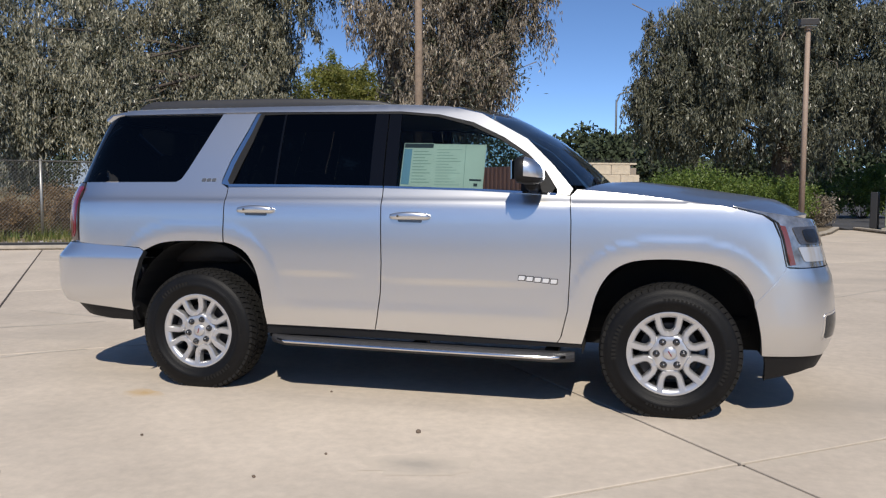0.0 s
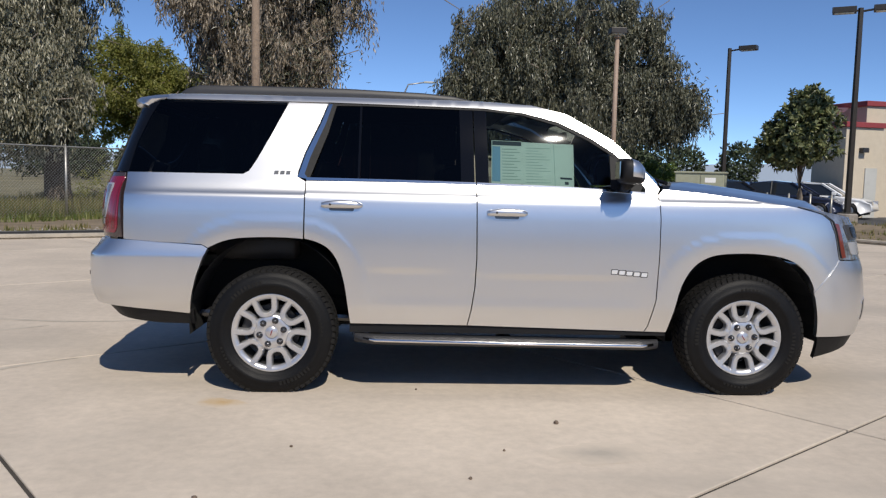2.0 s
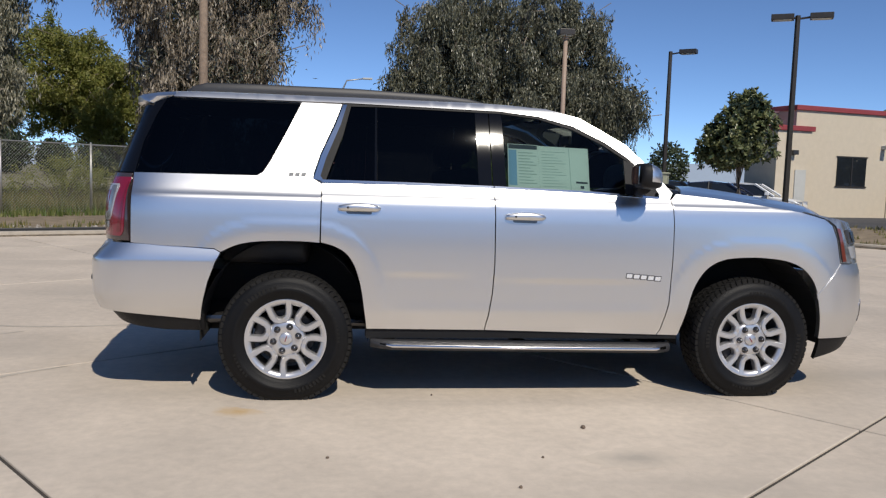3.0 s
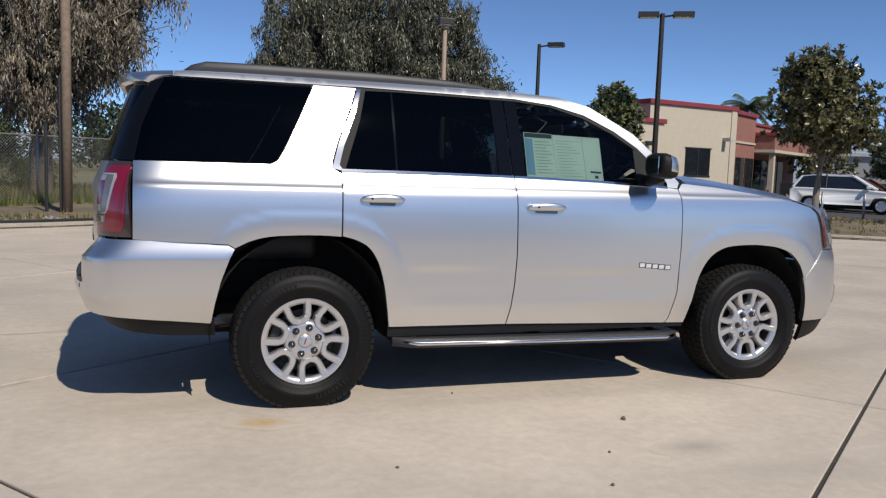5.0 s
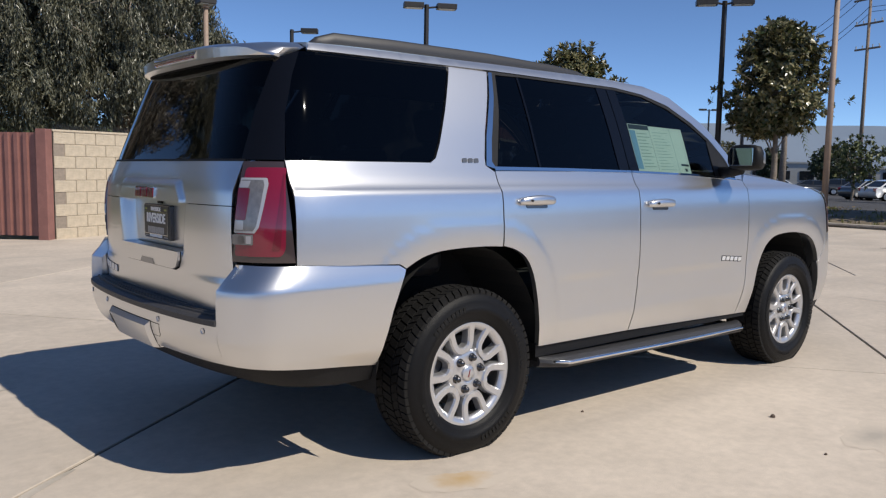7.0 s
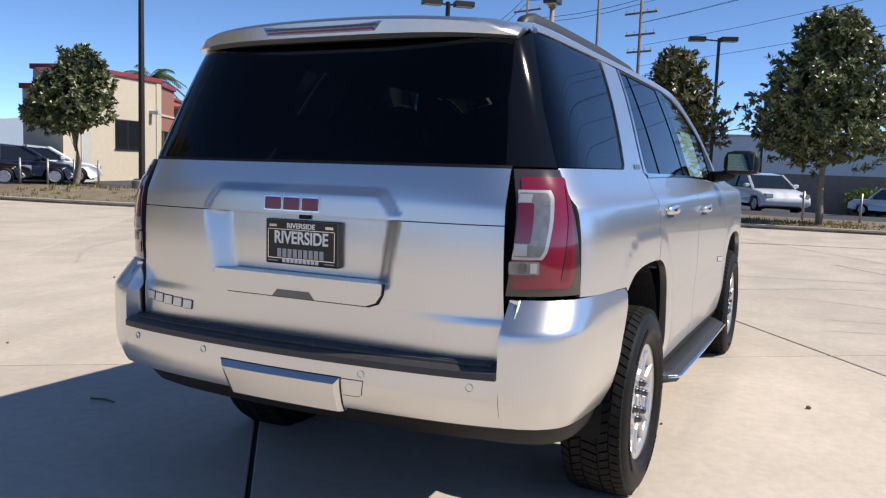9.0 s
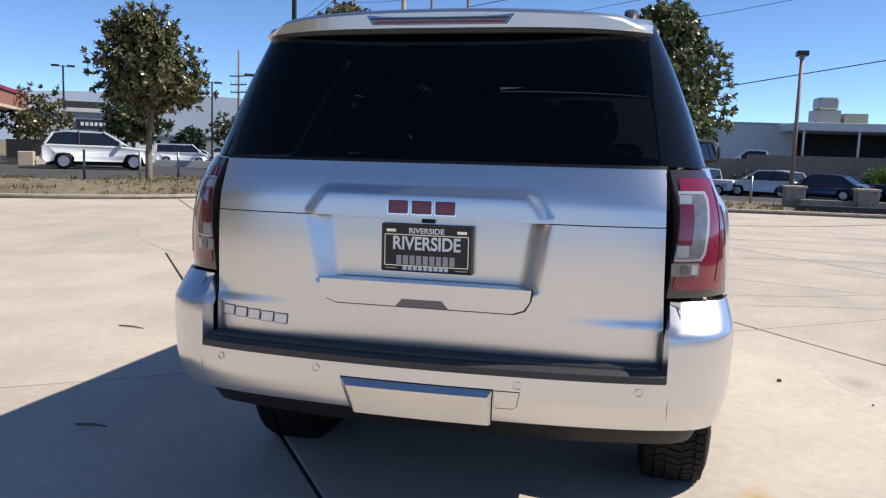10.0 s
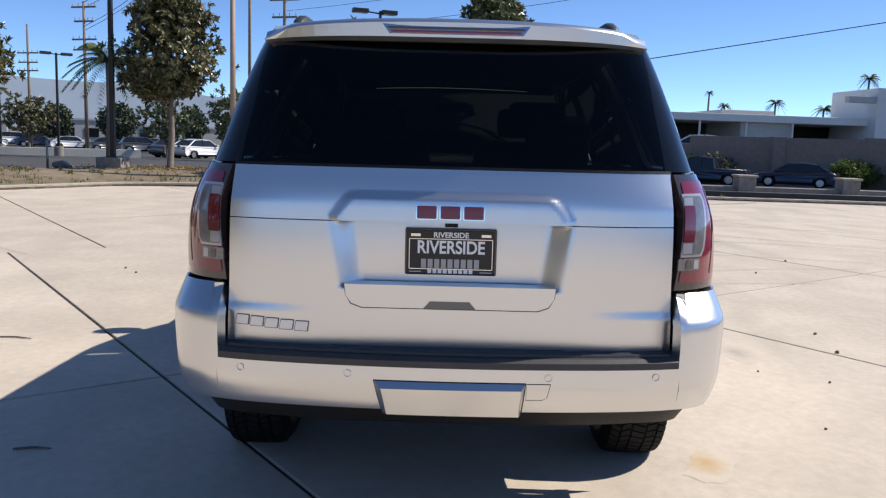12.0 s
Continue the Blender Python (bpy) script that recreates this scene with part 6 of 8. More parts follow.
# the slab falls half a degree towards the far side
suv.matrix_basis = Matrix.Translation((0, -0.85, 0)) @ Matrix.Rotation(radians(-0.5), 4, "X") @ Matrix.Translation((0, 0.85, 0))
RR = [(-0.50, 0.47), (-0.485, 0.59), (-0.455, 0.71), (-0.41, 0.83), (-0.37, 0.885), (-0.30, 0.925), (-0.20, 0.947), (-0.06, 0.955), (0.08, 0.955), (0.185, 0.948), (0.27, 0.93), (0.345, 0.885), (0.40, 0.80), (0.435, 0.68), (0.455, 0.56), (0.468, 0.43)]
FR = [(2.462, 0.395), (2.50, 0.53), (2.54, 0.69), (2.60, 0.80), (2.67, 0.86), (2.76, 0.893), (2.90, 0.905), (3.03, 0.903), (3.17, 0.885), (3.28, 0.843), (3.362, 0.763), (3.41, 0.66), (3.44, 0.54), (3.46, 0.37)]

for sg in (-1, 1):
    S = side(sg)
    # rear quarter with the broad pillar
    patch("quarter_panel", [(-0.893, 1.332), (-0.893, 0.928), (-0.42, 0.905), (-0.385, 0.885)] + smooth_line([(-0.385, 0.885)] + RR[5:9] + [(0.183, 0.949)], 3)[1:-1] + [(0.183, 0.949), (0.188, 1.296), (0.138, 1.325), (0.142, 1.36), (0.18, 1.48), (0.262, 1.67), (0.305, 1.788),
          (0.06, 1.790), (0.052, 1.768), (-0.035, 1.58), (-0.115, 1.42), (-0.155, 1.355), (-0.19, 1.334)], S, M_SILVER, suv, 0.03, 0.03)
    rd = patch("rear_door", [(0.194, 1.300)] + smooth_line([(0.192, 0.951)] + RR[10:15] + [(0.474, 0.43)], 3)[:-1] + [(0.474, 0.43), (1.196, 0.425), (1.216, 0.52), (1.236, 0.66), (1.243, 0.84), (1.239, 1.08), (1.236, 1.306)], S, M_SILVER, suv, 0.03, 0.03)
    fd = patch("front_door", [(1.242, 1.306), (1.246, 1.08), (1.250, 0.84), (1.243, 0.66), (1.223, 0.52), (1.202, 0.425), (2.318, 0.398), (2.338, 0.43), (2.378, 0.60), (2.388, 0.86), (2.388, 1.11), (2.378, 1.258), (2.30, 1.268), (1.8, 1.293)], S, M_SILVER, suv, 0.03, 0.03)
    patch("fender", [(2.384, 1.258), (2.394, 1.11), (2.394, 0.86), (2.384, 0.60), (2.344, 0.43), (2.324, 0.398)] + smooth_line(FR[:11] + [(3.407, 0.672)], 3)[:-1] + [(3.407, 0.672), (3.56, 0.872), (3.525, 1.03), (3.485, 1.12), (3.43, 1.158), (3.26, 1.200), (2.93, 1.246), (2.67, 1.276), (2.42, 1.296)], S, M_SILVER, suv, 0.03, 0.03)
    patch("cant_rail", [(-0.70, 1.794), (0.33, 1.798), (1.30, 1.786), (1.55, 1.762), (1.77, 1.708), (1.97, 1.612), (2.12, 1.512), (2.235, 1.402), (2.305, 1.296), (2.305, 1.27), (2.375, 1.264), (2.395, 1.30), (2.275, 1.44), (2.11, 1.60), (1.82, 1.762), (1.60, 1.815), (1.22, 1.832), (0.36, 1.836), (-0.68, 1.826)], S, M_SILVER, suv, 0.03, 0.03)
    S_in = side(sg, -0.045)
    patch("inner_panel", [(-0.86, 1.29), (-0.86, 0.95), (-0.45, 0.95), (-0.40, 0.99), (0.30, 0.99), (0.47, 0.80), (0.52, 0.42), (2.42, 0.40), (2.47, 0.55), (2.52, 0.80), (2.62, 0.94), (3.30, 0.93), (3.36, 1.14), (2.40, 1.25), (0.2, 1.27)], S_in, M_WELL, suv, 0.0, 0.12)
    # glass and dark pillars
    G = side(sg, -0.007)
    patch("quarter_window", [(-0.886, 1.336), (-0.852, 1.52), (-0.79, 1.68), (-0.735, 1.786), (0.050, 1.786), (0.044, 1.766), (-0.043, 1.58), (-0.123, 1.42), (-0.165, 1.352), (-0.20, 1.338)], G, G_PRIV, suv, 0.004, 0.05, label="black privacy glass side window")
    patch("vent_window", [(0.225, 1.322), (0.32, 1.60), (0.36, 1.776), (0.508, 1.778), (0.506, 1.318)], G, G_PRIV, rd, 0.004, 0.05, label="dark triangular rear vent glass")
    patch("window", [(0.522, 1.318), (0.524, 1.778), (1.135, 1.773), (1.145, 1.309)], G, G_PRIV, rd, 0.004, 0.05, label="dark privacy glass")
    patch("window", [(1.318, 1.305), (1.305, 1.765), (1.54, 1.742), (1.76, 1.682), (1.95, 1.592), (2.085, 1.50), (2.085, 1.279)], G, G_FRONT, fd, 0.004, 0.05, label="lightly tinted front door glass")
    P = side(sg, -0.003)
    patch("pillar_trim", [(1.145, 1.312), (1.135, 1.786), (1.219, 1.785), (1.229, 1.312)], P, M_BLACKGLOSS, rd, 0.01, 0.06)
    patch("pillar_trim", [(1.236, 1.312), (1.226, 1.785), (1.305, 1.780), (1.318, 1.312)], P, M_BLACKGLOSS, fd, 0.01, 0.06)
    patch("window_divider", [(0.506, 1.318), (0.508, 1.778), (0.522, 1.778), (0.520, 1.318)], P, M_BLACKGLOSS, rd, 0.012, 0.05)
    patch("mirror_sail", [(2.088, 1.279), (2.088, 1.505), (2.13, 1.478), (2.225, 1.385), (2.285, 1.30), (2.272, 1.272)], P, M_BLACKPLA, fd, 0.01, 0.06)
    Fp = side(sg, -0.002)
    patch("window_frame", [(0.36, 1.777), (0.315, 1.60), (0.215, 1.322), (0.180, 1.322), (0.176, 1.345), (0.203, 1.45), (0.288, 1.66), (0.325, 1.793), (1.30, 1.783), (1.55, 1.759), (1.77, 1.704), (1.97, 1.608), (2.12, 1.508), (2.235, 1.398), (2.295, 1.30), (2.283, 1.30), (2.225, 1.388), (2.10, 1.502), (1.95, 1.596), (1.76, 1.686), (1.54, 1.747), (1.30, 1.770), (0.55, 1.780)], Fp, M_BLACKPLA, suv, 0.012, 0.05)
    C = side(sg, 0.004)
    patch("chrome_strip", [(0.140, 1.325), (0.15, 1.355), (0.185, 1.47), (0.268, 1.66), (0.312, 1.786), (0.335, 1.786), (0.298, 1.66), (0.213, 1.45), (0.182, 1.345), (0.196, 1.323), (0.19, 1.313)], C, M_CHROME, suv, 0.012, 0.04, label="bright chrome window surround")
    patch("belt_strip", [(0.192, 1.304), (0.192, 1.322), (0.70, 1.320), (1.236, 1.313), (1.236, 1.301), (0.70, 1.305)], C, M_CHROME, rd, 0.012, 0.05, label="chrome belt moulding")
    patch("belt_strip", [(1.243, 1.301), (1.243, 1.313), (1.80, 1.300), (2.30, 1.275), (2.30, 1.262), (1.80, 1.288)], C, M_CHROME, fd, 0.012, 0.05, label="chrome belt moulding")
    # dark rear pillar and tail lamp
    D = wrap_rear(sg, off=-0.004)
    patch("rear_pillar", [(a_side(-0.892, 1.334), 1.334), (a_side(-0.855, 1.52), 1.52), (a_side(-0.793, 1.68), 1.68), (a_side(-0.738, 1.786), 1.786), (a_rear(0.664, 1.746), 1.75), (a_rear(0.69, 1.55), 1.55), (a_rear(0.724, 1.334), 1.334)], D, M_BLACKGLOSS, suv, 0.01, 0.08, label="gloss black rear pillar")
    tl = patch("tail_light", [(a_side(-0.897, 0.938, LAMP_W), 0.938), (a_side(-0.897, 1.327, LAMP_W), 1.327), (a_rear(0.742, 1.327, LAMP_W), 1.327), (a_rear(0.752, 0.938, LAMP_W), 0.938)], wrap_rear(sg, LAMP_W, off=0.006), M_REDDARK, suv, 0.03, 0.06, label="smoked wrap-around tail light with a red lens")

    def lens(name, p0, p1, z0, z1, material, off, r=0.006, lab="", cut=0.0):
        """p runs round the corner: 0 at the lamp's edge on the flank, 1 at the gate; cut slants the outer corners."""
        def at(p, z):
            if p > 0.5:
                return (a_rear(0.7475 + 0.243 * (1 - p), z, LAMP_W), z)
            a0, a1 = a_side(-0.897, z, LAMP_W), a_rear(0.869, z, LAMP_W)
            return (a0 + (a1 - a0) * p * 2, z)
        q = [at(p1, z1), at(p1, z0)]
        if cut:
            q += [at(p0 + 2.2 * cut, z0), at(p0, z0 + cut), at(p0, z1 - cut), at(p0 + 2.2 * cut, z1)]
        else:
            q += [at(p0, z0), at(p0, z1)]
        patch(name, q[::-1], wrap_rear(sg, LAMP_W, off=off), material, tl, 0.006, 0.04, r, lab)
    lens("red_lens", 0.15, 0.93, 0.962, 1.304, M_REDLENS, 0.0085, 0.016, "red C-shaped lens", 0.030)
    lens("reflex_lens", 0.23, 0.36, 0.985, 1.280, M_STOP, 0.0097, 0.010, "dark red reflex strip")
    lens("light_guide", 0.545, 0.93, 1.052, 1.264, M_TAILRING, 0.0105, 0.004, "bright light guide", 0.022)
    lens("lamp_panel", 0.58, 0.91, 1.060, 1.256, M_TAILCL, 0.0118, 0.004, "grey clear lamp panel", 0.018)
    lens("clear_cell", 0.765, 0.91, 1.226, 1.252, M_CLEARL, 0.0128, 0.003, "clear lamp cell")
    lens("stop_lens", 0.735, 0.91, 1.102, 1.224, M_STOP, 0.0132, 0.004, "red stop lens")
    lens("clear_cell", 0.765, 0.91, 1.064, 1.100, M_CLEARL, 0.0128, 0.003, "clear lamp cell")
    lens("reversing_lens", 0.62, 0.96, 1.006, 1.046, M_TAILCL, 0.0108, 0.004, "clear reversing lamp")
    lens("lamp_reflector", 0.645, 0.72, 1.011, 1.041, M_CLEARL, 0.0120, 0.003)
    lens("lamp_reflector", 0.755, 0.845, 1.010, 1.042, M_TAILIN, 0.0120, 0.012)
    # bumper corner and flank
    B = wrap_rear(sg, BUMP_W, BUMP_R, NR=8.5, bow=0.10)
    inner = lambda z: a_rear(0.768, z, BUMP_W, BUMP_R, NR=8.5)
    patch("bumper_corner", [(b_side(-0.505, 0.475), 0.475), (b_side(-0.487, 0.59), 0.59), (b_side(-0.458, 0.71), 0.71), (b_side(-0.413, 0.83), 0.83), (b_side(-0.388, 0.880), 0.880), (b_side(-0.42, 0.899), 0.899),
          (b_side(-0.70, 0.922), 0.918), (b_side(-0.90, 0.928), 0.926), (inner(0.926), 0.926), (inner(0.83), 0.83), (inner(0.70), 0.70), (a_rear(0.768, 0.535, BUMP_W, BUMP_R, NR=8.5), 0.535), (a_rear(0.90, 0.53, BUMP_W, BUMP_R, NR=8.5), 0.528), (b_side(-0.80, 0.505), 0.505)], B, M_SILVER, suv, 0.05, 0.05, hv=0.011)
    # the cheek of the bumper beside the tailgate
    vs = []
    for z in (0.70, 0.76, 0.83, 0.87, 0.926):
        p = B(inner(z), z)
        vs += [(p.x + 0.002, sg * 0.769, z), (REAR_X(z) + 0.05, sg * 0.769, z), (REAR_X(z) + 0.05, sg * 0.80, z), (p.x + 0.012, sg * 0.80, z)]
    fs = []
    for k in range(4):
        i = 4 * k
        fs += [(i, i + 1, i + 5, i + 4), (i + 1, i + 2, i + 6, i + 5), (i + 2, i + 3, i + 7, i + 6), (i + 3, i, i + 4, i + 7)]
    fs += [(0, 3, 2, 1), (16, 17, 18, 19)]
    pydata("bumper_cheek", vs, fs, M_SILVER, suv)
    part("corner_filler", box(-0.975, min(sg * 0.735, sg * 0.80), 0.58, -0.85, max(sg * 0.735, sg * 0.80), 1.19), M_WELL, suv)
    V = wrap_rear(sg, herm([(0.40, 0.88), (0.46, 0.905), (0.54, 0.93)]), herm([(0.40, -1.03), (0.46, -1.10), (0.54, -1.165)]), NR=6.0, bow=0.10)
    patch("valance", [(0.06, 0.405), (0.06, 0.49), (0.35, 0.515), (0.70, 0.53), (1.5706, 0.53), (1.5706, 0.462), (0.92, 0.458), (0.72, 0.43), (0.45, 0.41)], V, M_BLACKPLA, suv, 0.04, 0.07, label="dark plastic lower valance")
    # handles
    for door, x0, zc in ((rd, 0.292, 1.158), (fd, 1.305, 1.128)):
        # Flat grey patch on the skin: the cup's shade is only its colour.
        patch("handle_cup", [(x0 + 0.045, zc - 0.034), (x0 + 0.20, zc - 0.036), (x0 + 0.19, zc + 0.015), (x0 + 0.05, zc + 0.015)], side(sg, 0.0015), M_GREYP, door, 0.004, 0.04, 0.015)
        bm = bmesh.new()
        rows = []
        for k in range(13):
            t = k / 12
            w = math.sin(math.pi * min(1, max(0.02, t))) ** 0.35
            p = S(x0 + 0.25 * t, zc + 0.006 * math.sin(math.pi * t))
            o = 0.012 + 0.026 * w
            ring = []
            for q in range(8):
                a = 2 * math.pi * q / 8
                ring.append(bm.verts.new((p.x, p.y + sg * (o + 0.010 * math.cos(a) - 0.008), p.z + (0.008 + 0.016 * w) * math.sin(a))))
            rows.append(ring)
        for r0, r1 in zip(rows, rows[1:]):
            for q in range(8):
                bm.faces.new((r0[q], r0[(q + 1) % 8], r1[(q + 1) % 8], r1[q]))
        bm.faces.new(rows[0]), bm.faces.new(rows[-1])
        part("handle", bm, M_SILVER, door, "silver pull handle with a chrome edge", True)
        p = S(x0 + 0.055, zc)
        if sg < 0:
            bm = bmesh.new()
            bmesh.ops.create_uvsphere(bm, u_segments=8, v_segments=6, radius=0.007, matrix=Matrix.Translation((p.x, p.y + sg * 0.040, p.z + 0.004)))
            part("handle_button", bm, M_DARK, door)
    # badges: pale strokes that paint chrome's reflection, and three dark ones
    for k in range(5):
        x = 2.090 + k * 0.047
        z = 0.776 - k * 0.004
        patch("badge_edge", [(x - 0.004, z - 0.016), (x, z + 0.018), (x + 0.045, z + 0.017), (x + 0.041, z - 0.017)], side(sg, 0.002), M_BADGE, fd, 0.004, 0.03, 0.004)
        patch("badge_bar", [(x, z - 0.011), (x + 0.004, z + 0.013), (x + 0.040, z + 0.012), (x + 0.036, z - 0.012)], side(sg, 0.004), M_STROKE, fd, 0.005, 0.03, 0.004, "badge stroke, pale to stand in for chrome's reflection")
    for k in range(3):
        x = -0.005 + k * 0.036
        patch("badge_bar", [(x, 1.338), (x + 0.004, 1.358), (x + 0.031, 1.359), (x + 0.028, 1.339)], side(sg, 0.004), M_GREYP, suv, 0.005, 0.03, 0.004, "dark badge stroke, pale to stand in for chrome's reflection")
    # running board
    bm = bmesh.new()
    prof = [(0.86, 0.352), (0.92, 0.362), (0.975, 0.360), (1.005, 0.348), (1.015, 0.330), (1.00, 0.312), (0.95, 0.302), (0.86, 0.306)]
    rows = []
    for x, w, dz in ((0.50, 0.0, 0.008), (0.55, 0.72, 0.004), (0.62, 1.0, 0.0), (1.45, 1.0, -0.010), (2.30, 1.0, -0.020), (2.37, 0.75, -0.021), (2.42, 0.0, -0.020)):
        rows.append([bm.verts.new((x, sg * (0.86 + (y - 0.86) * w if w else 0.86 + (y - 0.86) * 0.45), z + dz)) for y, z in prof])
    for r0, r1 in zip(rows, rows[1:]):
        for k in range(8):
            bm.faces.new((r0[k], r0[(k + 1) % 8], r1[(k + 1) % 8], r1[k]))
    bm.faces.new(rows[0]), bm.faces.new(rows[-1])
    rb = part("running_board", bm, M_RAILPLA, suv, "grey ribbed running board with a bright edge")
    bm = bmesh.new()
    tube(bm, [(0.56, sg * 0.965, 0.342), (0.63, sg * 1.013, 0.337), (1.45, sg * 1.016, 0.327), (2.29, sg * 1.013, 0.317), (2.37, sg * 0.97, 0.320)], 0.010, 8)
    part("bright_edge", bm, M_CHROME, rb, "bright metal edge", True)
    for k in range(5):
        y = 0.875 + k * 0.025
        part("tread_rib", box(0.66, sg * y - 0.007, 0.348, 2.27, sg * y + 0.007, 0.364, 0, Matrix.Rotation(radians(0.62), 4, "Y")), M_PAD, rb)
    for x in (0.62, 1.45, 2.28):
        part("bracket", box(x - 0.04, min(sg * 0.70, sg * 0.93), 0.31, x + 0.04, max(sg * 0.70, sg * 0.93), 0.34), M_DARK, rb)
    bm = bmesh.new()
    for i, (y0, y1, z0, z1) in enumerate([(0.82, 0.925, 0.37, 0.44)]):
        add_box(bm, 0.47, min(sg * y0, sg * y1), z0, 2.46, max(sg * y0, sg * y1), z1)
    part("sill", bm, M_BLACKPLA, suv)
    # roof rail
    bm = bmesh.new()
    rows = []
    for x, z, w in ((-0.64, 1.838, 0.012), (-0.60, 1.868, 0.02), (-0.52, 1.892, 0.024), (-0.2, 1.897, 0.024), (0.4, 1.896, 0.024), (0.9, 1.882, 0.024), (1.10, 1.868, 0.022), (1.22, 1.845, 0.014), (1.26, 1.832, 0.008)):
        y = 0.600 if x < 0.9 else 0.600 - (x - 0.9) * 0.05
        rows.append([bm.verts.new((x, sg * (y + dy * w), zz)) for dy, zz in ((-1.2, 1.815), (-1, z - 0.006), (-0.5, z), (0.5, z), (1, z - 0.008), (1.3, 1.815))])
    for r0, r1 in zip(rows, rows[1:]):
        for k in range(6):
            bm.faces.new((r0[k], r0[(k + 1) % 6], r1[(k + 1) % 6], r1[k]))
    bm.faces.new(rows[0]), bm.faces.new(rows[-1])
    part("roof_rail", bm, M_RAILPLA, suv, "charcoal roof rail", True)
    # door mirror
    bm = bmesh.new()
    rows = []
    for x, y0, y1, z0, z1 in ((2.085, 0.985, 1.165, 1.345, 1.465), (2.10, 0.972, 1.182, 1.330, 1.478), (2.14, 0.965, 1.186, 1.322, 1.478), (2.19, 0.965, 1.172, 1.322, 1.462), (2.225, 0.975, 1.135, 1.330, 1.430), (2.24, 0.99, 1.10, 1.345, 1.40)):
        c = (y0 + y1) / 2, (z0 + z1) / 2
        ring = []
        for k in range(16):
            a = 2 * math.pi * k / 16
            ca, sa = math.cos(a), math.sin(a)
            s = 1 / (abs(ca) ** 4 + abs(sa) ** 4) ** 0.25
            ring.append(bm.verts.new((x, sg * (c[0] + (y1 - y0) / 2 * ca * s), c[1] + (z1 - z0) / 2 * sa * s)))
        rows.append(ring)
    for r0, r1 in zip(rows, rows[1:]):
        for k in range(16):
            f = bm.faces.new((r0[k], r0[(k + 1) % 16], r1[(k + 1) % 16], r1[k]))
            zz = sum(v.co.z for v in f.verts) / 4
            f.material_index = 0 if zz > 1.362 and r0 is not rows[0] and r0 is not rows[1] else 1
    bm.faces.new(rows[-1])
    f = bm.faces.new(rows[0])
    f.material_index = 1
    mir = part("door_mirror", bm, [M_SILVER, M_BLACKPLA], suv, "silver-capped door mirror with a black base", True)
    part("mirror_glass", box(-0.004, -0.080, -0.053, 0.004, 0.080, 0.053, 0.002, Matrix.Translation((2.078, sg * 1.075, 1.405)) @ Matrix.Rotation(radians(7 * sg), 4, "Z")), M_MIRROR, mir, "mirror glass")
    bm = bmesh.new()
    tube(bm, [(2.17, sg * 0.87, 1.305), (2.165, sg * 0.95, 1.312), (2.16, sg * 1.03, 1.335)], [0.04, 0.034, 0.04], 10)
    part("mirror_arm", bm, M_BLACKPLA, mir, smooth=True)
    # wheel wells
    for xc, zc, rr in ((-0.01, 0.42, 0.545), (2.96, 0.40, 0.53)):
        bm = bmesh.new()
        rows = []
        for k in range(19):
            a = radians(-8 + 196 * k / 18)
            rx = (0.535 if xc > 1 and math.cos(a) > 0 else 0.50) + 0.03 * max(0.0, 1 - abs(math.cos(a)) * 2)
            rows.append([bm.verts.new((xc + rx * math.cos(a), sg * y, zc + rr * math.sin(a) * 0.99)) for y in (0.50, 0.925 - 0.055 * sstep(0.2, 0.45, rx * math.cos(a)) * (xc > 1))])
        for r0, r1 in zip(rows, rows[1:]):
            bm.faces.new((r0[0], r0[1], r1[1], r1[0]))
        bm.faces.new([r[0] for r in rows])
        part("wheel_well", bm, M_WELL, suv)
    # front: headlight, bumper, lip
    FW = wrap_front(sg)
    hl = patch("headlight", [(a_front(3.275, 1.208), 1.208), (a_front(3.440, 1.176), 1.178), (a_front(3.645, 1.13), 1.145), (1.02, 1.125), (1.02, 0.885), (a_front(3.665, 0.872), 0.872), (a_front(3.567, 0.876), 0.876), (a_front(3.532, 1.03), 1.03), (a_front(3.494, 1.125), 1.125), (a_front(3.440, 1.163), 1.163)], FW, M_HEADLAMP, suv, 0.02, 0.03, label="clear wrap-around headlight with grey reflectors")
    FL = wrap_front(sg, 0.004)
    patch("amber_strip", [(a_front(3.517, 1.105), 1.105), (a_front(3.548, 1.10), 1.10), (a_front(3.610, 0.888), 0.888), (a_front(3.580, 0.884), 0.884)], FL, M_AMBER, hl, 0.004, 0.03, label="amber side marker")
    patch("lamp_edge", [(a_front(3.450, 1.158), 1.158), (a_front(3.502, 1.118), 1.118), (a_front(3.536, 1.03), 1.03), (a_front(3.571, 0.885), 0.885), (a_front(3.578, 0.885), 0.885), (a_front(3.545, 1.03), 1.03), (a_front(3.514, 1.118), 1.118)], FL, M_BLACKPLA, hl, 0.004, 0.03)
    patch("lamp_lens", [(0.72, 0.905), (0.70, 0.985), (0.90, 0.985), (0.92, 0.905)], FL, M_TAILRING, hl, 0.006, 0.03, 0.012)
    patch("projector_bezel", [(0.71, 1.00), (0.69, 1.095), (0.89, 1.10), (0.90, 1.00)], FL, M_TAILIN, hl, 0.006, 0.03, 0.02)
    patch("projector_lens", [(0.745, 1.012), (0.735, 1.083), (0.845, 1.085), (0.85, 1.012)], wrap_front(sg, 0.008), M_NUT, hl, 0.006, 0.03, 0.025, "dark projector lens")
    patch("front_bumper", [(a_front(3.405, 0.664), 0.664), (a_front(3.433, 0.54), 0.54), (a_front(3.455, 0.372), 0.372), (0.85, 0.372), (0.95, 0.44), (1.5706, 0.44), (1.5706, 0.74), (1.15, 0.74), (1.02, 0.878), (a_front(3.645, 0.866), 0.866), (a_front(3.566, 0.868), 0.868)], FW, M_SILVER, suv, 0.04, 0.045)
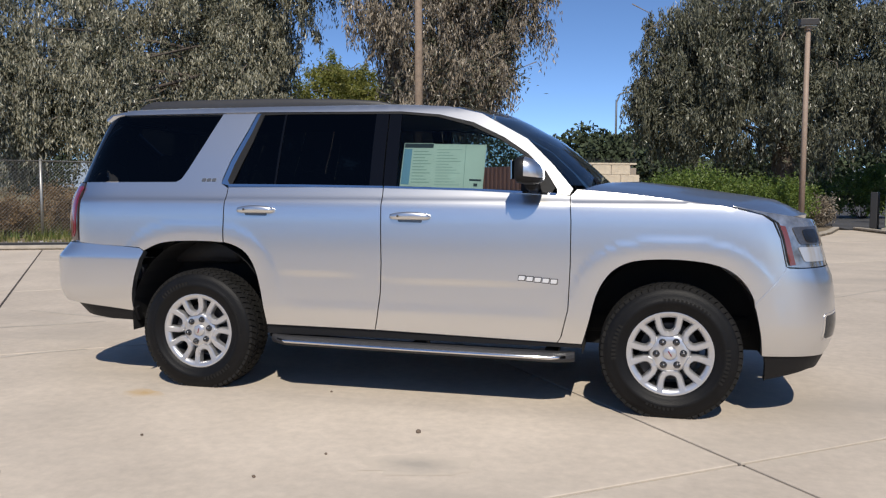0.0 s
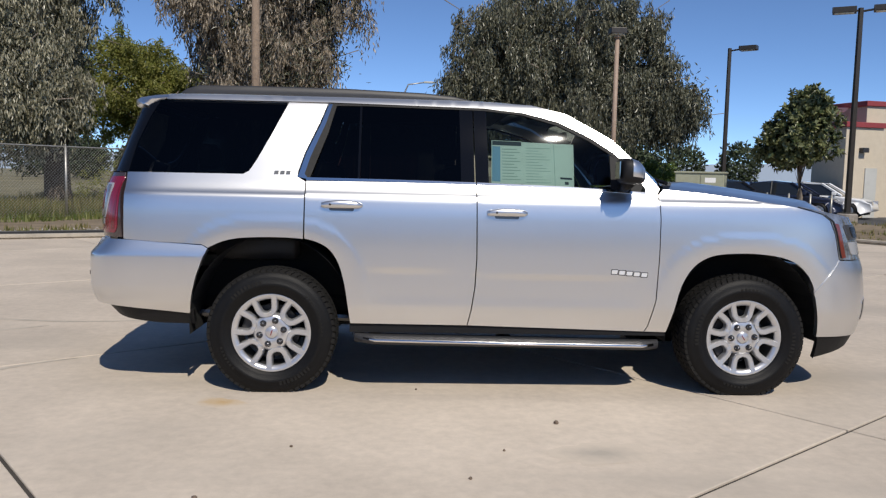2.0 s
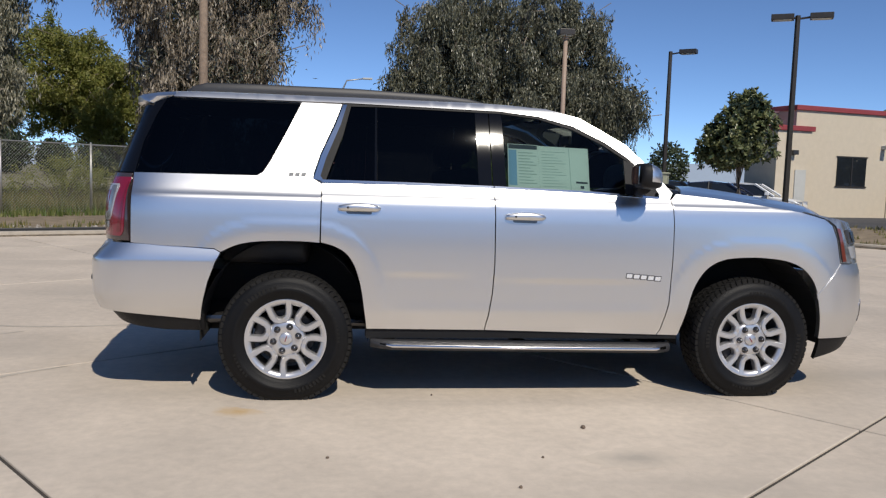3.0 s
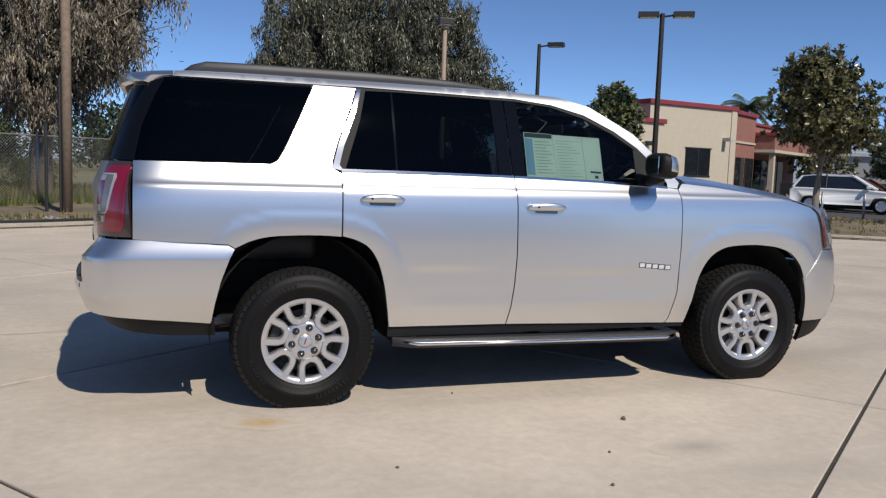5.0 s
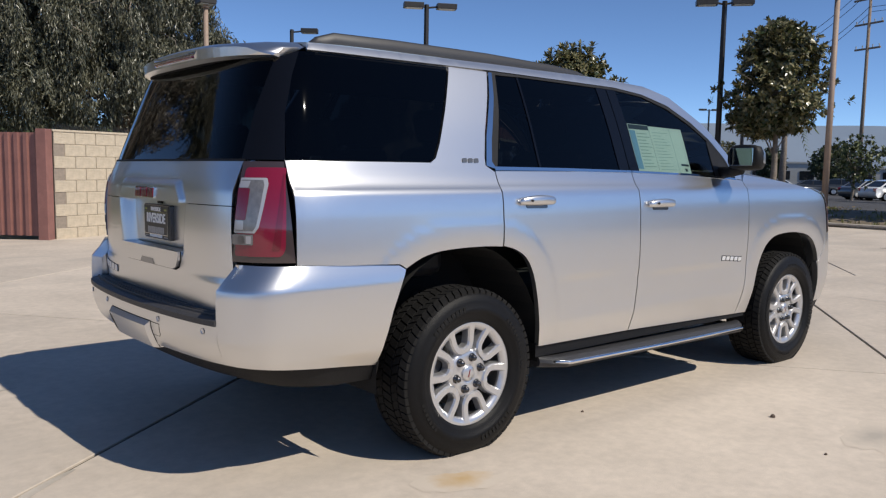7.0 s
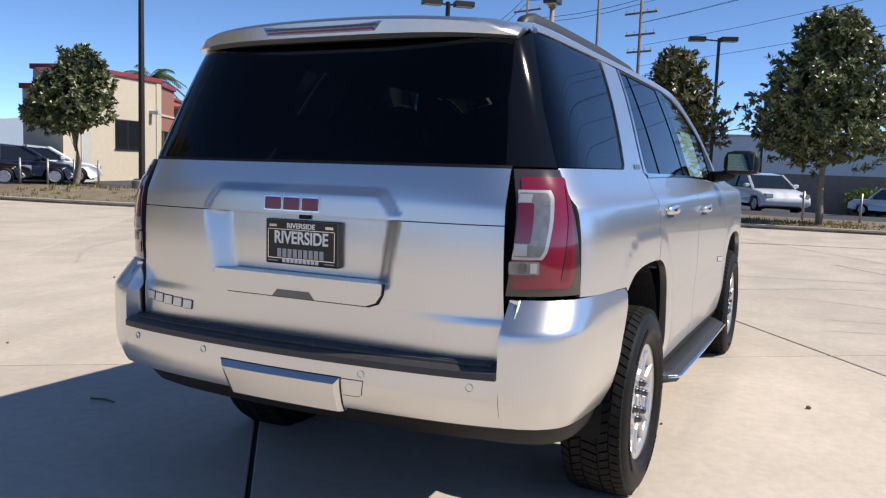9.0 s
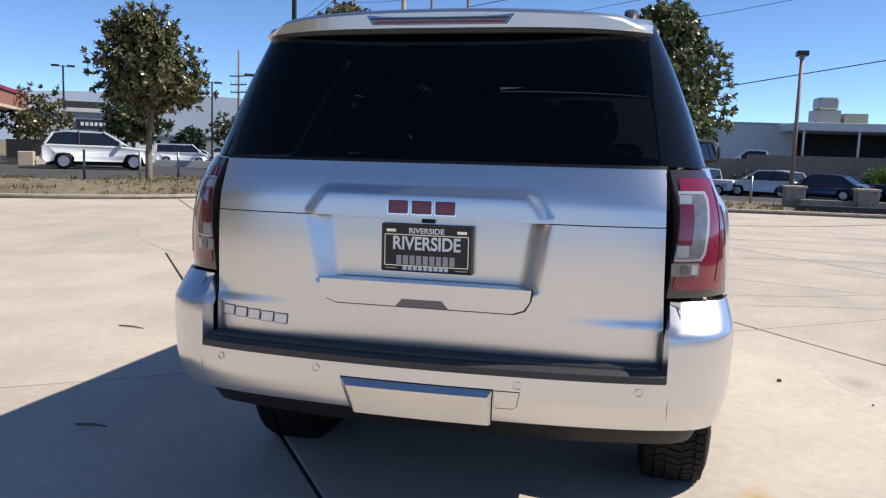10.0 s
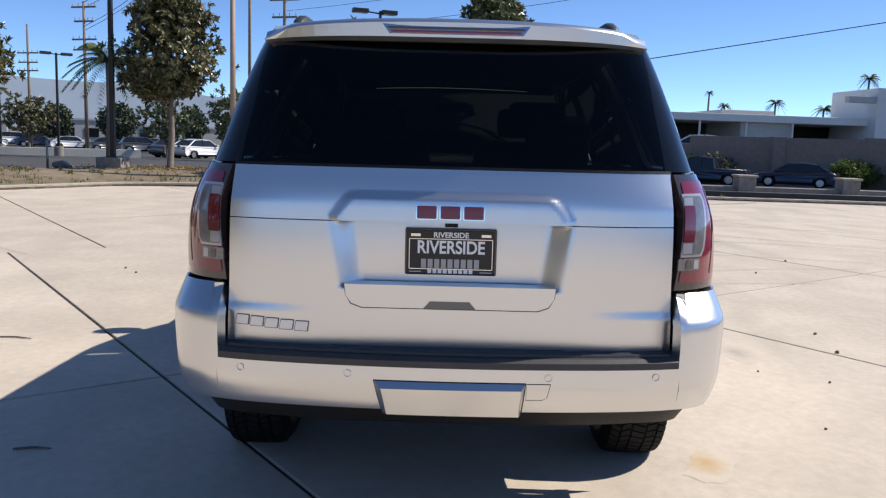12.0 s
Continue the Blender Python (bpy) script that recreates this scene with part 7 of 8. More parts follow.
    patch("joint_backing", [(3.400, 0.690), (3.407, 0.640), (3.585, 0.862), (3.545, 0.888)], side(sg, -0.007), M_SILVER, suv, 0.004, 0.03)
    patch("fog_lamp_rim", [(0.785, 0.457), (0.785, 0.612), (0.94, 0.623), (0.985, 0.467)], wrap_front(sg, 0.0012), M_CHROME, suv, 0.008, 0.03, 0.025, "bright fog lamp rim")
    patch("fog_lamp", [(0.80, 0.47), (0.80, 0.60), (0.93, 0.61), (0.97, 0.48)], wrap_front(sg, 0.003), M_DKGLASS, suv, 0.01, 0.03, 0.02, "dark fog lamp recess with chrome rim")
    patch("lower_lip", [(a_front(3.475, 0.366), 0.366), (a_front(3.487, 0.215), 0.215), (0.60, 0.225), (0.80, 0.285), (1.5706, 0.29), (1.5706, 0.436), (0.94, 0.436), (0.85, 0.366)], wrap_front(sg, -0.01), M_BLACKPLA, suv, 0.03, 0.06)
    patch("grille", [(1.03, 0.88), (1.03, 1.12), (1.5706, 1.15), (1.5706, 0.745), (1.16, 0.745)], wrap_front(sg, -0.012), M_BLACKPLA, suv, 0.02, 0.06, label="black grille behind a chrome frame")


# roof, bonnet, windscreen
def roof_surf(x, y):
    drop = 0.0 if x < 1.15 else 0.11 * (x - 1.15) ** 2
    back = 0.0 if x > -0.3 else 0.05 * (x + 0.3) ** 2
    return Vector((x, y, 1.832 + 0.040 * (1 - (y / 0.69) ** 2) - drop - back))


patch("roof", [(-0.69, -0.672), (0.36, -0.666), (1.22, -0.668), (1.60, -0.685), (1.70, -0.35), (1.73, 0.0), (1.70, 0.35), (1.60, 0.685), (1.22, 0.668), (0.36, 0.666), (-0.69, 0.672)], roof_surf, M_SILVER, suv, 0.03, 0.09)
A_EDGE = [(2.375, 1.315), (2.26, 1.44), (2.10, 1.588), (1.83, 1.745), (1.63, 1.803)]


def wind_surf(u, t):
    k = t * 4
    i = min(3, max(0, int(k)))
    x, z = (A_EDGE[i][j] + (A_EDGE[i + 1][j] - A_EDGE[i][j]) * (k - i) for j in (0, 1))
    w = HALF_W(z) - 0.015
    return Vector((x + (0.24 - 0.13 * t) * (1 - u * u), u * w, z + 0.045 * (1 - u * u) * t + 0.005))


patch("windscreen", [(-1, 0), (1, 0), (1, 1), (-1, 1)], wind_surf, G_WIND, suv, 0.004, 0.1, label="clear windscreen")
HOOD_Z = herm([(2.40, 1.296), (2.67, 1.276), (2.93, 1.246), (3.24, 1.203), (3.40, 1.165), (3.6, 1.11)])


def hood_surf(u, s):
    x0, x1 = 2.45 + 0.22 * (1 - u * u), 3.40 + 0.40 * (1 - abs(u) ** 2.6)
    x = x0 + (x1 - x0) * s
    xe = 2.45 + 0.95 * s
    z = HOOD_Z(xe)
    w = side(1)(xe, z).y - 0.006
    dome = 0.014 * sstep(0.75, 0.55, abs(u)) * sstep(0.0, 0.1, s)
    return Vector((x, u * w, z + 0.055 * (1 - abs(u) ** 4) * (1 - 0.45 * s) + dome * (1 - s * 0.7) - 0.045 * sstep(0.82, 1.0, s) * (1 - u ** 6)))


patch("bonnet", [(-1, 0), (1, 0), (1, 1), (-1, 1)], hood_surf, M_SILVER, suv, 0.03, 0.07)
bm = bmesh.new()
rows = []
for k in range(13):
    u = -0.96 + 1.92 * k / 12
    rows.append([bm.verts.new((2.40 + 0.22 * (1 - u * u), u * 0.89, 1.295 + 0.03 * (1 - u * u))), bm.verts.new((2.50 + 0.22 * (1 - u * u), u * 0.89, 1.275 + 0.05 * (1 - u ** 4)))])
for r0, r1 in zip(rows, rows[1:]):
    bm.faces.new((r0[0], r0[1], r1[1], r1[0]))
part("cowl", bm, M_BLACKPLA, suv, smooth=True)
bm = bmesh.new()
tube(bm, [(2.53, -0.62, 1.335), (2.47, -0.30, 1.39), (2.42, 0.05, 1.44)], [0.014, 0.010, 0.008], 6)
part("wiper", bm, M_BLACKPLA, suv)


# tailgate with its recess, spoiler, glass
def gate_form(y, z):
    """The recess round the plate, its shelf and the brow above."""
    a = abs(y)
    w_in = 0.295 + 0.16 * max(0.0, z - 0.93)
    rec = 0.056 * (1 - sstep(w_in - 0.005, w_in + 0.085, a)) * sstep(0.925, 0.934, z) * (z < 1.1518)
    w_up = 0.408 - 0.75 * max(0.0, z - 1.170)
    brow = 0.016 * (1 - sstep(w_up - 0.045, w_up + 0.008, a)) * (z > 1.1518) * (1 - sstep(1.222, 1.254, z))
    ridge = 0.007 * (1 - sstep(0.838, 0.872, z)) * sstep(0.38, 0.72, a)
    return rec - brow - ridge


GATE = tail(extra=gate_form)
gate_lo = patch("tailgate", [(-0.757, 0.728), (0.757, 0.728), (0.748, 0.95), (0.744, 1.150), (-0.744, 1.150), (-0.748, 0.95)], GATE, M_SILVER, suv, 0.03, 0.0125)
gate_up = patch("tailgate_upper", [(-0.744, 1.1535), (0.744, 1.1535), (0.738, 1.327), (-0.738, 1.327)], GATE, M_SILVER, suv, 0.03, 0.0125)
SHELF = [(0.351, 0.944), (0.346, 0.906), (0.328, 0.880), (0.292, 0.867), (-0.292, 0.867), (-0.328, 0.880), (-0.346, 0.906), (-0.351, 0.944)]
shelf = patch("plate_shelf", SHELF, tail(off=0.016), M_SILVER, gate_lo, 0.06, 0.03)
# Black sheet behind the shelf: its seam and the painted shadow under its edge.
patch("shelf_seam_shadow", [(y * 1.012, z - 0.006 if z < 0.9 else z) for y, z in SHELF], tail(off=0.002), M_WELL, gate_lo, 0.002, 0.03)
# Flat dark patch that paints the shaded pocket without cutting it in.
patch("grab_pocket", [(0.066, 0.892), (0.088, 0.8665), (-0.088, 0.8665), (-0.066, 0.892)], tail(off=0.0175), M_GREYP, shelf, 0.001, 0.03)
patch("rear_window", [(-0.722, 1.334), (0.722, 1.334), (0.69, 1.55), (0.662, 1.752), (-0.662, 1.752), (-0.69, 1.55)], tail(off=-0.006), G_REAR, suv, 0.004, 0.06, label="dark privacy glass rear window")
patch("window_seal", [(-0.74, 1.3275), (0.74, 1.3275), (0.74, 1.337), (-0.74, 1.337)], tail(off=0.001), M_BLACKPLA, suv, 0.012, 0.06)
bm = bmesh.new()
rows = []
NY = 28
for k in range(NY + 1):
    u = -1 + 2 * k / NY
    y = 0.676 * u
    e = 1 - abs(u) ** 4
    xr = -0.85 - 0.14 * (1 - abs(u) ** 4)
    zt = 1.800 + 0.026 * (1 - u * u) - 0.030 * sstep(0.82, 1.0, abs(u))
    rows.append([bm.verts.new(p) for p in ((-0.695, y * 0.975, 1.826 + 0.040 * (1 - u * u) - 0.020 * sstep(0.9, 1, abs(u))), (-0.80, y, zt + 0.022), (xr + 0.03, y, zt + 0.004), (xr, y, zt - 0.012), (xr + 0.004, y, 1.765 - 0.006 * abs(u) ** 3), (xr + 0.03, y * 0.995, 1.752), (-0.86 + 0.05 * abs(u) ** 3, y * 0.985, 1.752))])
for r0, r1 in zip(rows, rows[1:]):
    for k in range(6):
        f = bm.faces.new((r0[k], r0[k + 1], r1[k + 1], r1[k]))
        f.smooth = k in (0, 1, 2)
        f.material_index = 1 if k == 5 else 0
bm.faces.new(rows[0]), bm.faces.new(rows[-1])
spoiler = part("spoiler", bm, [M_SILVER, M_BLACKPLA], suv, "body-coloured roof spoiler")
bm = bmesh.new()
for u0, u1, z0, z1, dx in ((-0.262, 0.262, 1.768, 1.806, 0.004),):
    vs = [bm.verts.new(p) for p in ((-0.9835 - dx, -0.248, 1.806), (-0.9835 - dx, 0.248, 1.806), (-0.99 - dx, 0.224, 1.773), (-0.99 - dx, -0.224, 1.773))]
    vb = [bm.verts.new((v.co.x + 0.03, v.co.y, v.co.z)) for v in vs]
    bm.faces.new(vs)
    for i in range(4):
        bm.faces.new((vs[i], vs[(i + 1) % 4], vb[(i + 1) % 4], vb[i]))
bl = part("brake_light", bm, M_CHROME, spoiler, "chrome-edged high brake light")
part("brake_lens", box(-0.998, -0.219, 1.777, -0.985, 0.219, 1.785, 0.002), M_REDLENS, bl)
part("brake_lens", box(-0.996, -0.231, 1.789, -0.983, 0.231, 1.797, 0.002), M_REDDARK, bl)

# emblem of three red blocks, pale strokes for reflecting chrome, plate
GP = tail(off=0.006, extra=gate_form)
for k in range(3):
    y = 0.118 - k * 0.077
    em = patch("emblem_block", [(y, 1.164), (y, 1.214), (y - 0.072, 1.214), (y - 0.072, 1.164)], GP, M_CHROME, gate_up, 0.008, 0.02, 0.006, "chrome-edged red emblem block")
    patch("emblem_face", [(y - 0.004, 1.168), (y - 0.004, 1.210), (y - 0.068, 1.210), (y - 0.068, 1.168)], tail(off=0.0095, extra=gate_form), M_REDEMB, em, 0.004, 0.02, 0.005, "red enamel")
for k in range(5):
    y, z = 0.722 - k * 0.051, 0.806 - k * 0.0035
    patch("badge_edge", [(y + 0.004, z - 0.017), (y - 0.002, z + 0.019), (y - 0.048, z + 0.018), (y - 0.044, z - 0.018)], tail(off=0.003, extra=gate_form), M_BADGE, gate_lo, 0.004, 0.03, 0.004)
    patch("badge_bar", [(y + 0.002, z - 0.0145), (y - 0.004, z + 0.0165), (y - 0.045, z + 0.0155), (y - 0.041, z - 0.0155)], tail(off=0.005, extra=gate_form), M_STROKE, gate_lo, 0.006, 0.03, 0.004, "badge stroke, pale to stand in for chrome's reflection")
PX = GATE(0.0, 1.05).x
plate = part("plate_frame", box(PX - 0.022, -0.154, 0.973, PX + 0.004, 0.154, 1.131, 0.006), M_BLKCHROME, suv, "dark chrome plate frame holding a black dealer plate")
part("plate", box(PX - 0.0245, -0.148, 0.979, PX - 0.018, 0.148, 1.125, 0.002), M_PLATE, plate, "black plate with white lettering")


def words(body, y, z, size, x, material, parent, bold=0.0, wide=1.0):
    """Raised letters that face the tail."""
    cu = bpy.data.curves.new("lettering", "FONT")
    cu.body = body
    cu.size = size
    cu.align_x, cu.align_y = "CENTER", "CENTER"
    cu.extrude = 0.0008
    cu.offset = bold
    tmp = new("lettering", cu)
    dg = bpy.context.evaluated_depsgraph_get()
    me = bpy.data.meshes.new_from_object(tmp.evaluated_get(dg))
    bpy.data.objects.remove(tmp)
    me.transform(Matrix.Translation((x, y, z)) @ Matrix(((0, 0, -1, 0), (-wide, 0, 0, 0), (0, 1, 0, 0), (0, 0, 0, 1))))
    return link(me, "lettering", material, parent)


words("RIVERSIDE", 0, 1.066, 0.060, PX - 0.0255, M_PLATEW, plate, 0.0014, 0.84)
words("RIVERSIDE", 0, 1.1085, 0.025, PX - 0.0255, M_PLATEW, plate, 0.0006, 1.05)
for k in range(9):
    y = 0.099 - k * 0.0222
    part("letter_bar", box(PX - 0.0262, y - 0.0165, 0.998, PX - 0.024, y, 1.028), M_PLATEG, plate)
    y *= 0.78
    part("letter_bar", box(PX - 0.0262, y - 0.0128, 0.980, PX - 0.024, y, 0.9925), M_PLATEW, plate)
for y in (0.118, -0.118):
    part("plate_corner", box(PX - 0.0262, y - 0.016, 1.104, PX - 0.0235, y + 0.016, 1.113), M_CHROME, plate)
    part("plate_corner", box(PX - 0.0262, y - 0.020, 0.983, PX - 0.0235, y + 0.020, 0.9865), M_PLATEG, plate)
for z in (1.0955, 0.9945):
    part("inner_edge", box(PX - 0.0258, -0.139, z - 0.0012, PX - 0.024, 0.139, z + 0.0012), M_CHROME, plate)
for y in (0.139, -0.139):
    part("inner_edge", box(PX - 0.0258, y - 0.0012, 0.9945, PX - 0.024, y + 0.0012, 1.0955), M_CHROME, plate)
part("latch", box(GATE(0, 1.15).x - 0.012, -0.022, 1.134, GATE(0, 1.15).x + 0.03, 0.022, 1.148, 0.003), M_BLACKPLA, gate_lo)

# bumper, its step pad, hitch cover, sensors
BT = tail(BUMP_R, BUMP_W, NR=8.5, bow=0.10)
bumper = patch("rear_bumper", [(-0.772, 0.535), (0.772, 0.535), (0.772, 0.692), (-0.772, 0.692)], BT, M_SILVER, suv, 0.05, 0.05, hv=0.025)
bm = bmesh.new()
rows = []
for k in range(25):
    y = -0.766 + 1.532 * k / 24
    xb = BT(y, 0.70).x
    xg = tail()(y, 0.74).x
    rows.append([bm.verts.new(p) for p in ((xb - 0.006, y, 0.690), (xb - 0.006, y, 0.712), (xb + 0.014, y, 0.722), (xg - 0.012, y, 0.729), (xg + 0.04, y, 0.729), (xg + 0.04, y, 0.69))])
for r0, r1 in zip(rows, rows[1:]):
    for k in range(6):
        bm.faces.new((r0[k], r0[(k + 1) % 6], r1[(k + 1) % 6], r1[k]))
bm.faces.new(rows[0]), bm.faces.new(rows[-1])
pad = part("step_pad", bm, M_PAD, bumper, "black ribbed plastic step pad")
for q in range(4):
    vs, fs = [], []
    for k in range(25):
        y = -0.74 + 1.48 * k / 24
        x = BT(y, 0.70).x + 0.028 + q * 0.022
        vs += [(x, y, 0.724), (x + 0.003, y, 0.7315), (x + 0.010, y, 0.7325), (x + 0.013, y, 0.725)]
    for k in range(24):
        i = 4 * k
        fs += [(i, i + 1, i + 5, i + 4), (i + 1, i + 2, i + 6, i + 5), (i + 2, i + 3, i + 7, i + 6)]
    pydata("pad_rib", vs, fs, M_PAD, pad)
def bumper_at(off):
    return tail(BUMP_R, BUMP_W, off, NR=8.5, bow=0.10)


def chamfered(name, outer, inner, o0, o1, parent):
    """A plate on the bumper: an outer edge near the skin and a proud face with sloping sides."""
    bm = bmesh.new()
    loops = []
    for poly, off in ((outer, o0 - 0.02), (outer, o0), (inner, o1)):
        pts = []
        for k in range(4):
            p, q = poly[k], poly[(k + 1) % 4]
            pts += [bumper_at(off)(p[0] + (q[0] - p[0]) * t / 8, p[1] + (q[1] - p[1]) * t / 8) for t in range(8)]
        loops.append([bm.verts.new(p) for p in pts])
    for l0, l1 in zip(loops, loops[1:]):
        for k in range(32):
            bm.faces.new((l0[k], l0[(k + 1) % 32], l1[(k + 1) % 32], l1[k]))
    face = loops[2]
    for k in range(8):
        bm.faces.new((face[k], face[k + 1], face[(23 - k) % 32], face[24 - k]))
    return part(name, bm, M_SILVER, parent)


patch("hitch_gap", [(0.244, 0.645), (-0.256, 0.645), (-0.247, 0.522), (0.217, 0.522)], bumper_at(0.0012), M_WELL, bumper, 0.002, 0.04)
chamfered("hitch_cover", [(0.240, 0.642), (-0.252, 0.642), (-0.243, 0.520), (0.213, 0.520)], [(0.218, 0.622), (-0.240, 0.624), (-0.236, 0.523), (0.200, 0.523)], 0.004, 0.024, bumper)
patch("cap_gap", [(-0.257, 0.6425), (-0.3375, 0.6425), (-0.3275, 0.592), (-0.311, 0.5825), (-0.257, 0.5825)], bumper_at(0.0008), M_WELL, bumper, 0.001, 0.03)
patch("tow_cap", [(-0.258, 0.640), (-0.335, 0.640), (-0.325, 0.592), (-0.31, 0.585), (-0.258, 0.585)], tail(BUMP_R, BUMP_W, 0.0015, NR=8.5, bow=0.10), M_SILVER, bumper, 0.006, 0.03)
for y in (0.688, 0.328, -0.328, -0.688):
    p = BT(y, 0.663)
    q = BT(y + 0.004, 0.663) - BT(y - 0.004, 0.663)
    ang = math.atan2(q.y, q.x) + math.pi / 2
    bm = bmesh.new()
    revolve(bm, [(0.0, 0.003), (0.0085, 0.003), (0.009, 0.001), (0.0105, 0.0015), (0.0115, -0.003)], 16, "y")
    s = part("parking_sensor", bm, [M_SILVER], bumper, smooth=False)
    s.matrix_basis = Matrix.Translation(p) @ Matrix.Rotation(math.atan2(q.x, -q.y) + math.pi / 2, 4, "Z")
    bm = bmesh.new()
    revolve(bm, [(0.0088, 0.0022), (0.0125, 0.0018), (0.0125, -0.001)], 16, "y")
    s = part("sensor_ring", bm, M_DARK, bumper)
    s.matrix_basis = Matrix.Translation(p) @ Matrix.Rotation(math.atan2(q.x, -q.y) + math.pi / 2, 4, "Z")


# wheels
def wheel(x, y, sg, spin):
    w = thing("wheel", "", "")
    for key in list(w.keys()):
        del w[key]
    w.parent = suv
    turn = Matrix.Rotation(radians(spin), 3, "Y")

    def squash(ob, z0):
        """Press the tyre flat where it stands on the ground."""
        back = turn.inverted()
        for v in ob.data.vertices:
            p = turn @ v.co
            if p.z < z0:
                p.y *= 1 + 0.35 * (z0 - p.z)
                p.z = z0
                v.co = back @ p
        return ob
    bm = bmesh.new()
    prof = [(0.232, 0.098), (0.244, 0.118), (0.262, 0.128), (0.285, 0.133), (0.288, 0.136), (0.310, 0.138), (0.313, 0.1355), (0.338, 0.135), (0.361, 0.126), (0.376, 0.113), (0.385, 0.098), (0.388, 0.05), (0.389, 0.0)]
    prof = prof + [(r, -a) for r, a in prof[-2::-1]]
    revolve(bm, [(r, a) for r, a in prof], 72, "y")
    squash(part("tyre", bm, M_RUBBER, w, "clean black all-season tyre", True), -0.366)
    bm = bmesh.new()
    vs, fs = [], []
    N = 62
    for j, (a0, a1) in enumerate(((-0.118, -0.082), (-0.074, -0.036), (-0.028, 0.028), (0.036, 0.074), (0.082, 0.118))):
        for k in range(N):
            t0 = 2 * math.pi * (k + 0.08 + 0.25 * (j % 2)) / N
            t1 = 2 * math.pi * (k + 0.88 + 0.25 * (j % 2)) / N
            sk = 0.02 * (1 if j % 2 else -1)
            i = len(vs)
            for r_ in (0.376, 0.3975):
                for tt, aa, s_ in ((t0, a0, -sk), (t1, a0, -sk), (t1, a1, sk), (t0, a1, sk)):
                    rr = r_ - (0.0105 if abs(aa) > 0.1 else 0.0)
                    vs.append((rr * math.cos(tt + s_), aa, rr * math.sin(tt + s_)))
            fs += [(i + 4, i + 5, i + 6, i + 7), (i, i + 1, i + 5, i + 4), (i + 1, i + 2, i + 6, i + 5), (i + 2, i + 3, i + 7, i + 6), (i + 3, i, i + 4, i + 7)]
    bm.free()
    tagged(squash(pydata("tread", vs, fs, M_TREAD, w), -0.367), kind="stuff")
    # raised sidewall lettering, too small to read
    vs, fs = [], []
    for a0, cells, r0_, r1_ in ((25, 9, 0.300, 0.326), (205, 9, 0.300, 0.326), (115, 12, 0.304, 0.318), (298, 7, 0.304, 0.318)):
        for k in range(cells):
            i = len(vs)
            for yy in (0.134, 0.1392):
                for rr, da in ((r0_, 0.0), (r1_, 0.0), (r1_, 2.6), (r0_, 2.6)):
                    aa = radians(a0 + 4.4 * k + da)
                    vs.append((rr * math.cos(aa), yy, rr * math.sin(aa)))
            fs += [(i + 4, i + 5, i + 6, i + 7), (i, i + 1, i + 5, i + 4), (i + 1, i + 2, i + 6, i + 5), (i + 2, i + 3, i + 7, i + 6), (i + 3, i, i + 4, i + 7)]
    tagged(pydata("sidewall_mark", vs, fs, M_TREAD, w), kind="stuff")
    bm = bmesh.new()
    revolve(bm, [(0.248, 0.098), (0.248, 0.110), (0.243, 0.114), (0.224, 0.108), (0.210, 0.100), (0.205, 0.088), (0.209, 0.078)], 60, "y")
    part("rim", bm, M_RIM, w, "machined bright alloy rim", True)
    bm = bmesh.new()
    revolve(bm, [(0.209, 0.078), (0.214, 0.06), (0.205, -0.05), (0.21, -0.10)], 48, "y")
    part("rim_barrel", bm, M_RIMDK, w, "inner barrel of the rim, darkened to stand in for shade", True)
    bm = bmesh.new()
    revolve(bm, [(0.0, 0.02), (0.165, 0.018), (0.17, 0.0), (0.0, -0.02)], 40, "y")
    part("brake_disc", bm, M_DARK, w)
    part("brake_caliper", box(0.10, -0.03, -0.07, 0.19, 0.05, 0.07, 0.012), M_DARK, w)
    bm = bmesh.new()
    half = [(0.236, 0.068, 0.026, 0.112), (0.222, 0.065, 0.0230, 0.110), (0.195, 0.0595, 0.0190, 0.106), (0.165, 0.0535, 0.0180, 0.103), (0.140, 0.0465, 0.0178, 0.102), (0.122, 0.0350, 0.0178, 0.103), (0.113, 0.0180, 0.0180, 0.104)]
    line = half + [(0.111, 0.0, 0.0160, 0.102)] + [(d, -t, w_, y_) for d, t, w_, y_ in half[::-1]]
    rows = []
    for k, (d, t, hw, yy) in enumerate(line):
        p, q = line[max(k - 1, 0)], line[min(k + 1, len(line) - 1)]
        dd = Vector((q[0] - p[0], 0, q[1] - p[1])).normalized()
        nn = Vector((-dd.z, 0, dd.x))
        cc = Vector((d, 0, t))
        rows.append([bm.verts.new(cc + nn * o + Vector((0, yy + dy, 0))) for o, dy in ((-hw - 0.004, -0.045), (-hw, -0.008), (-hw + 0.006, 0.0), (hw - 0.006, 0.0), (hw, -0.008), (hw + 0.004, -0.045))])
    for r0, r1 in zip(rows, rows[1:]):
        for k in range(5):
            bm.faces.new((r0[k], r0[k + 1], r1[k + 1], r1[k]))
    sp = part("spoke", bm, M_RIM, w, "U-shaped alloy spoke")
    for k in range(1, 6):
        o = new("spoke", sp.data)
        o.parent = w
        o.matrix_basis = Matrix.Rotation(k * math.pi / 3, 4, "Y")
    bm = bmesh.new()
    revolve(bm, [(0.0, 0.094), (0.040, 0.095), (0.046, 0.098), (0.098, 0.096), (0.112, 0.088), (0.118, 0.07), (0.118, 0.04)], 36, "y")
    part("hub", bm, M_RIM, w, smooth=True)
    bm = bmesh.new()
    revolve(bm, [(0.0, 0.106), (0.033, 0.104), (0.038, 0.100), (0.038, 0.094)], 28, "y")
    cap = part("centre_cap", bm, M_RIM, w, "alloy centre cap with a red mark", True)
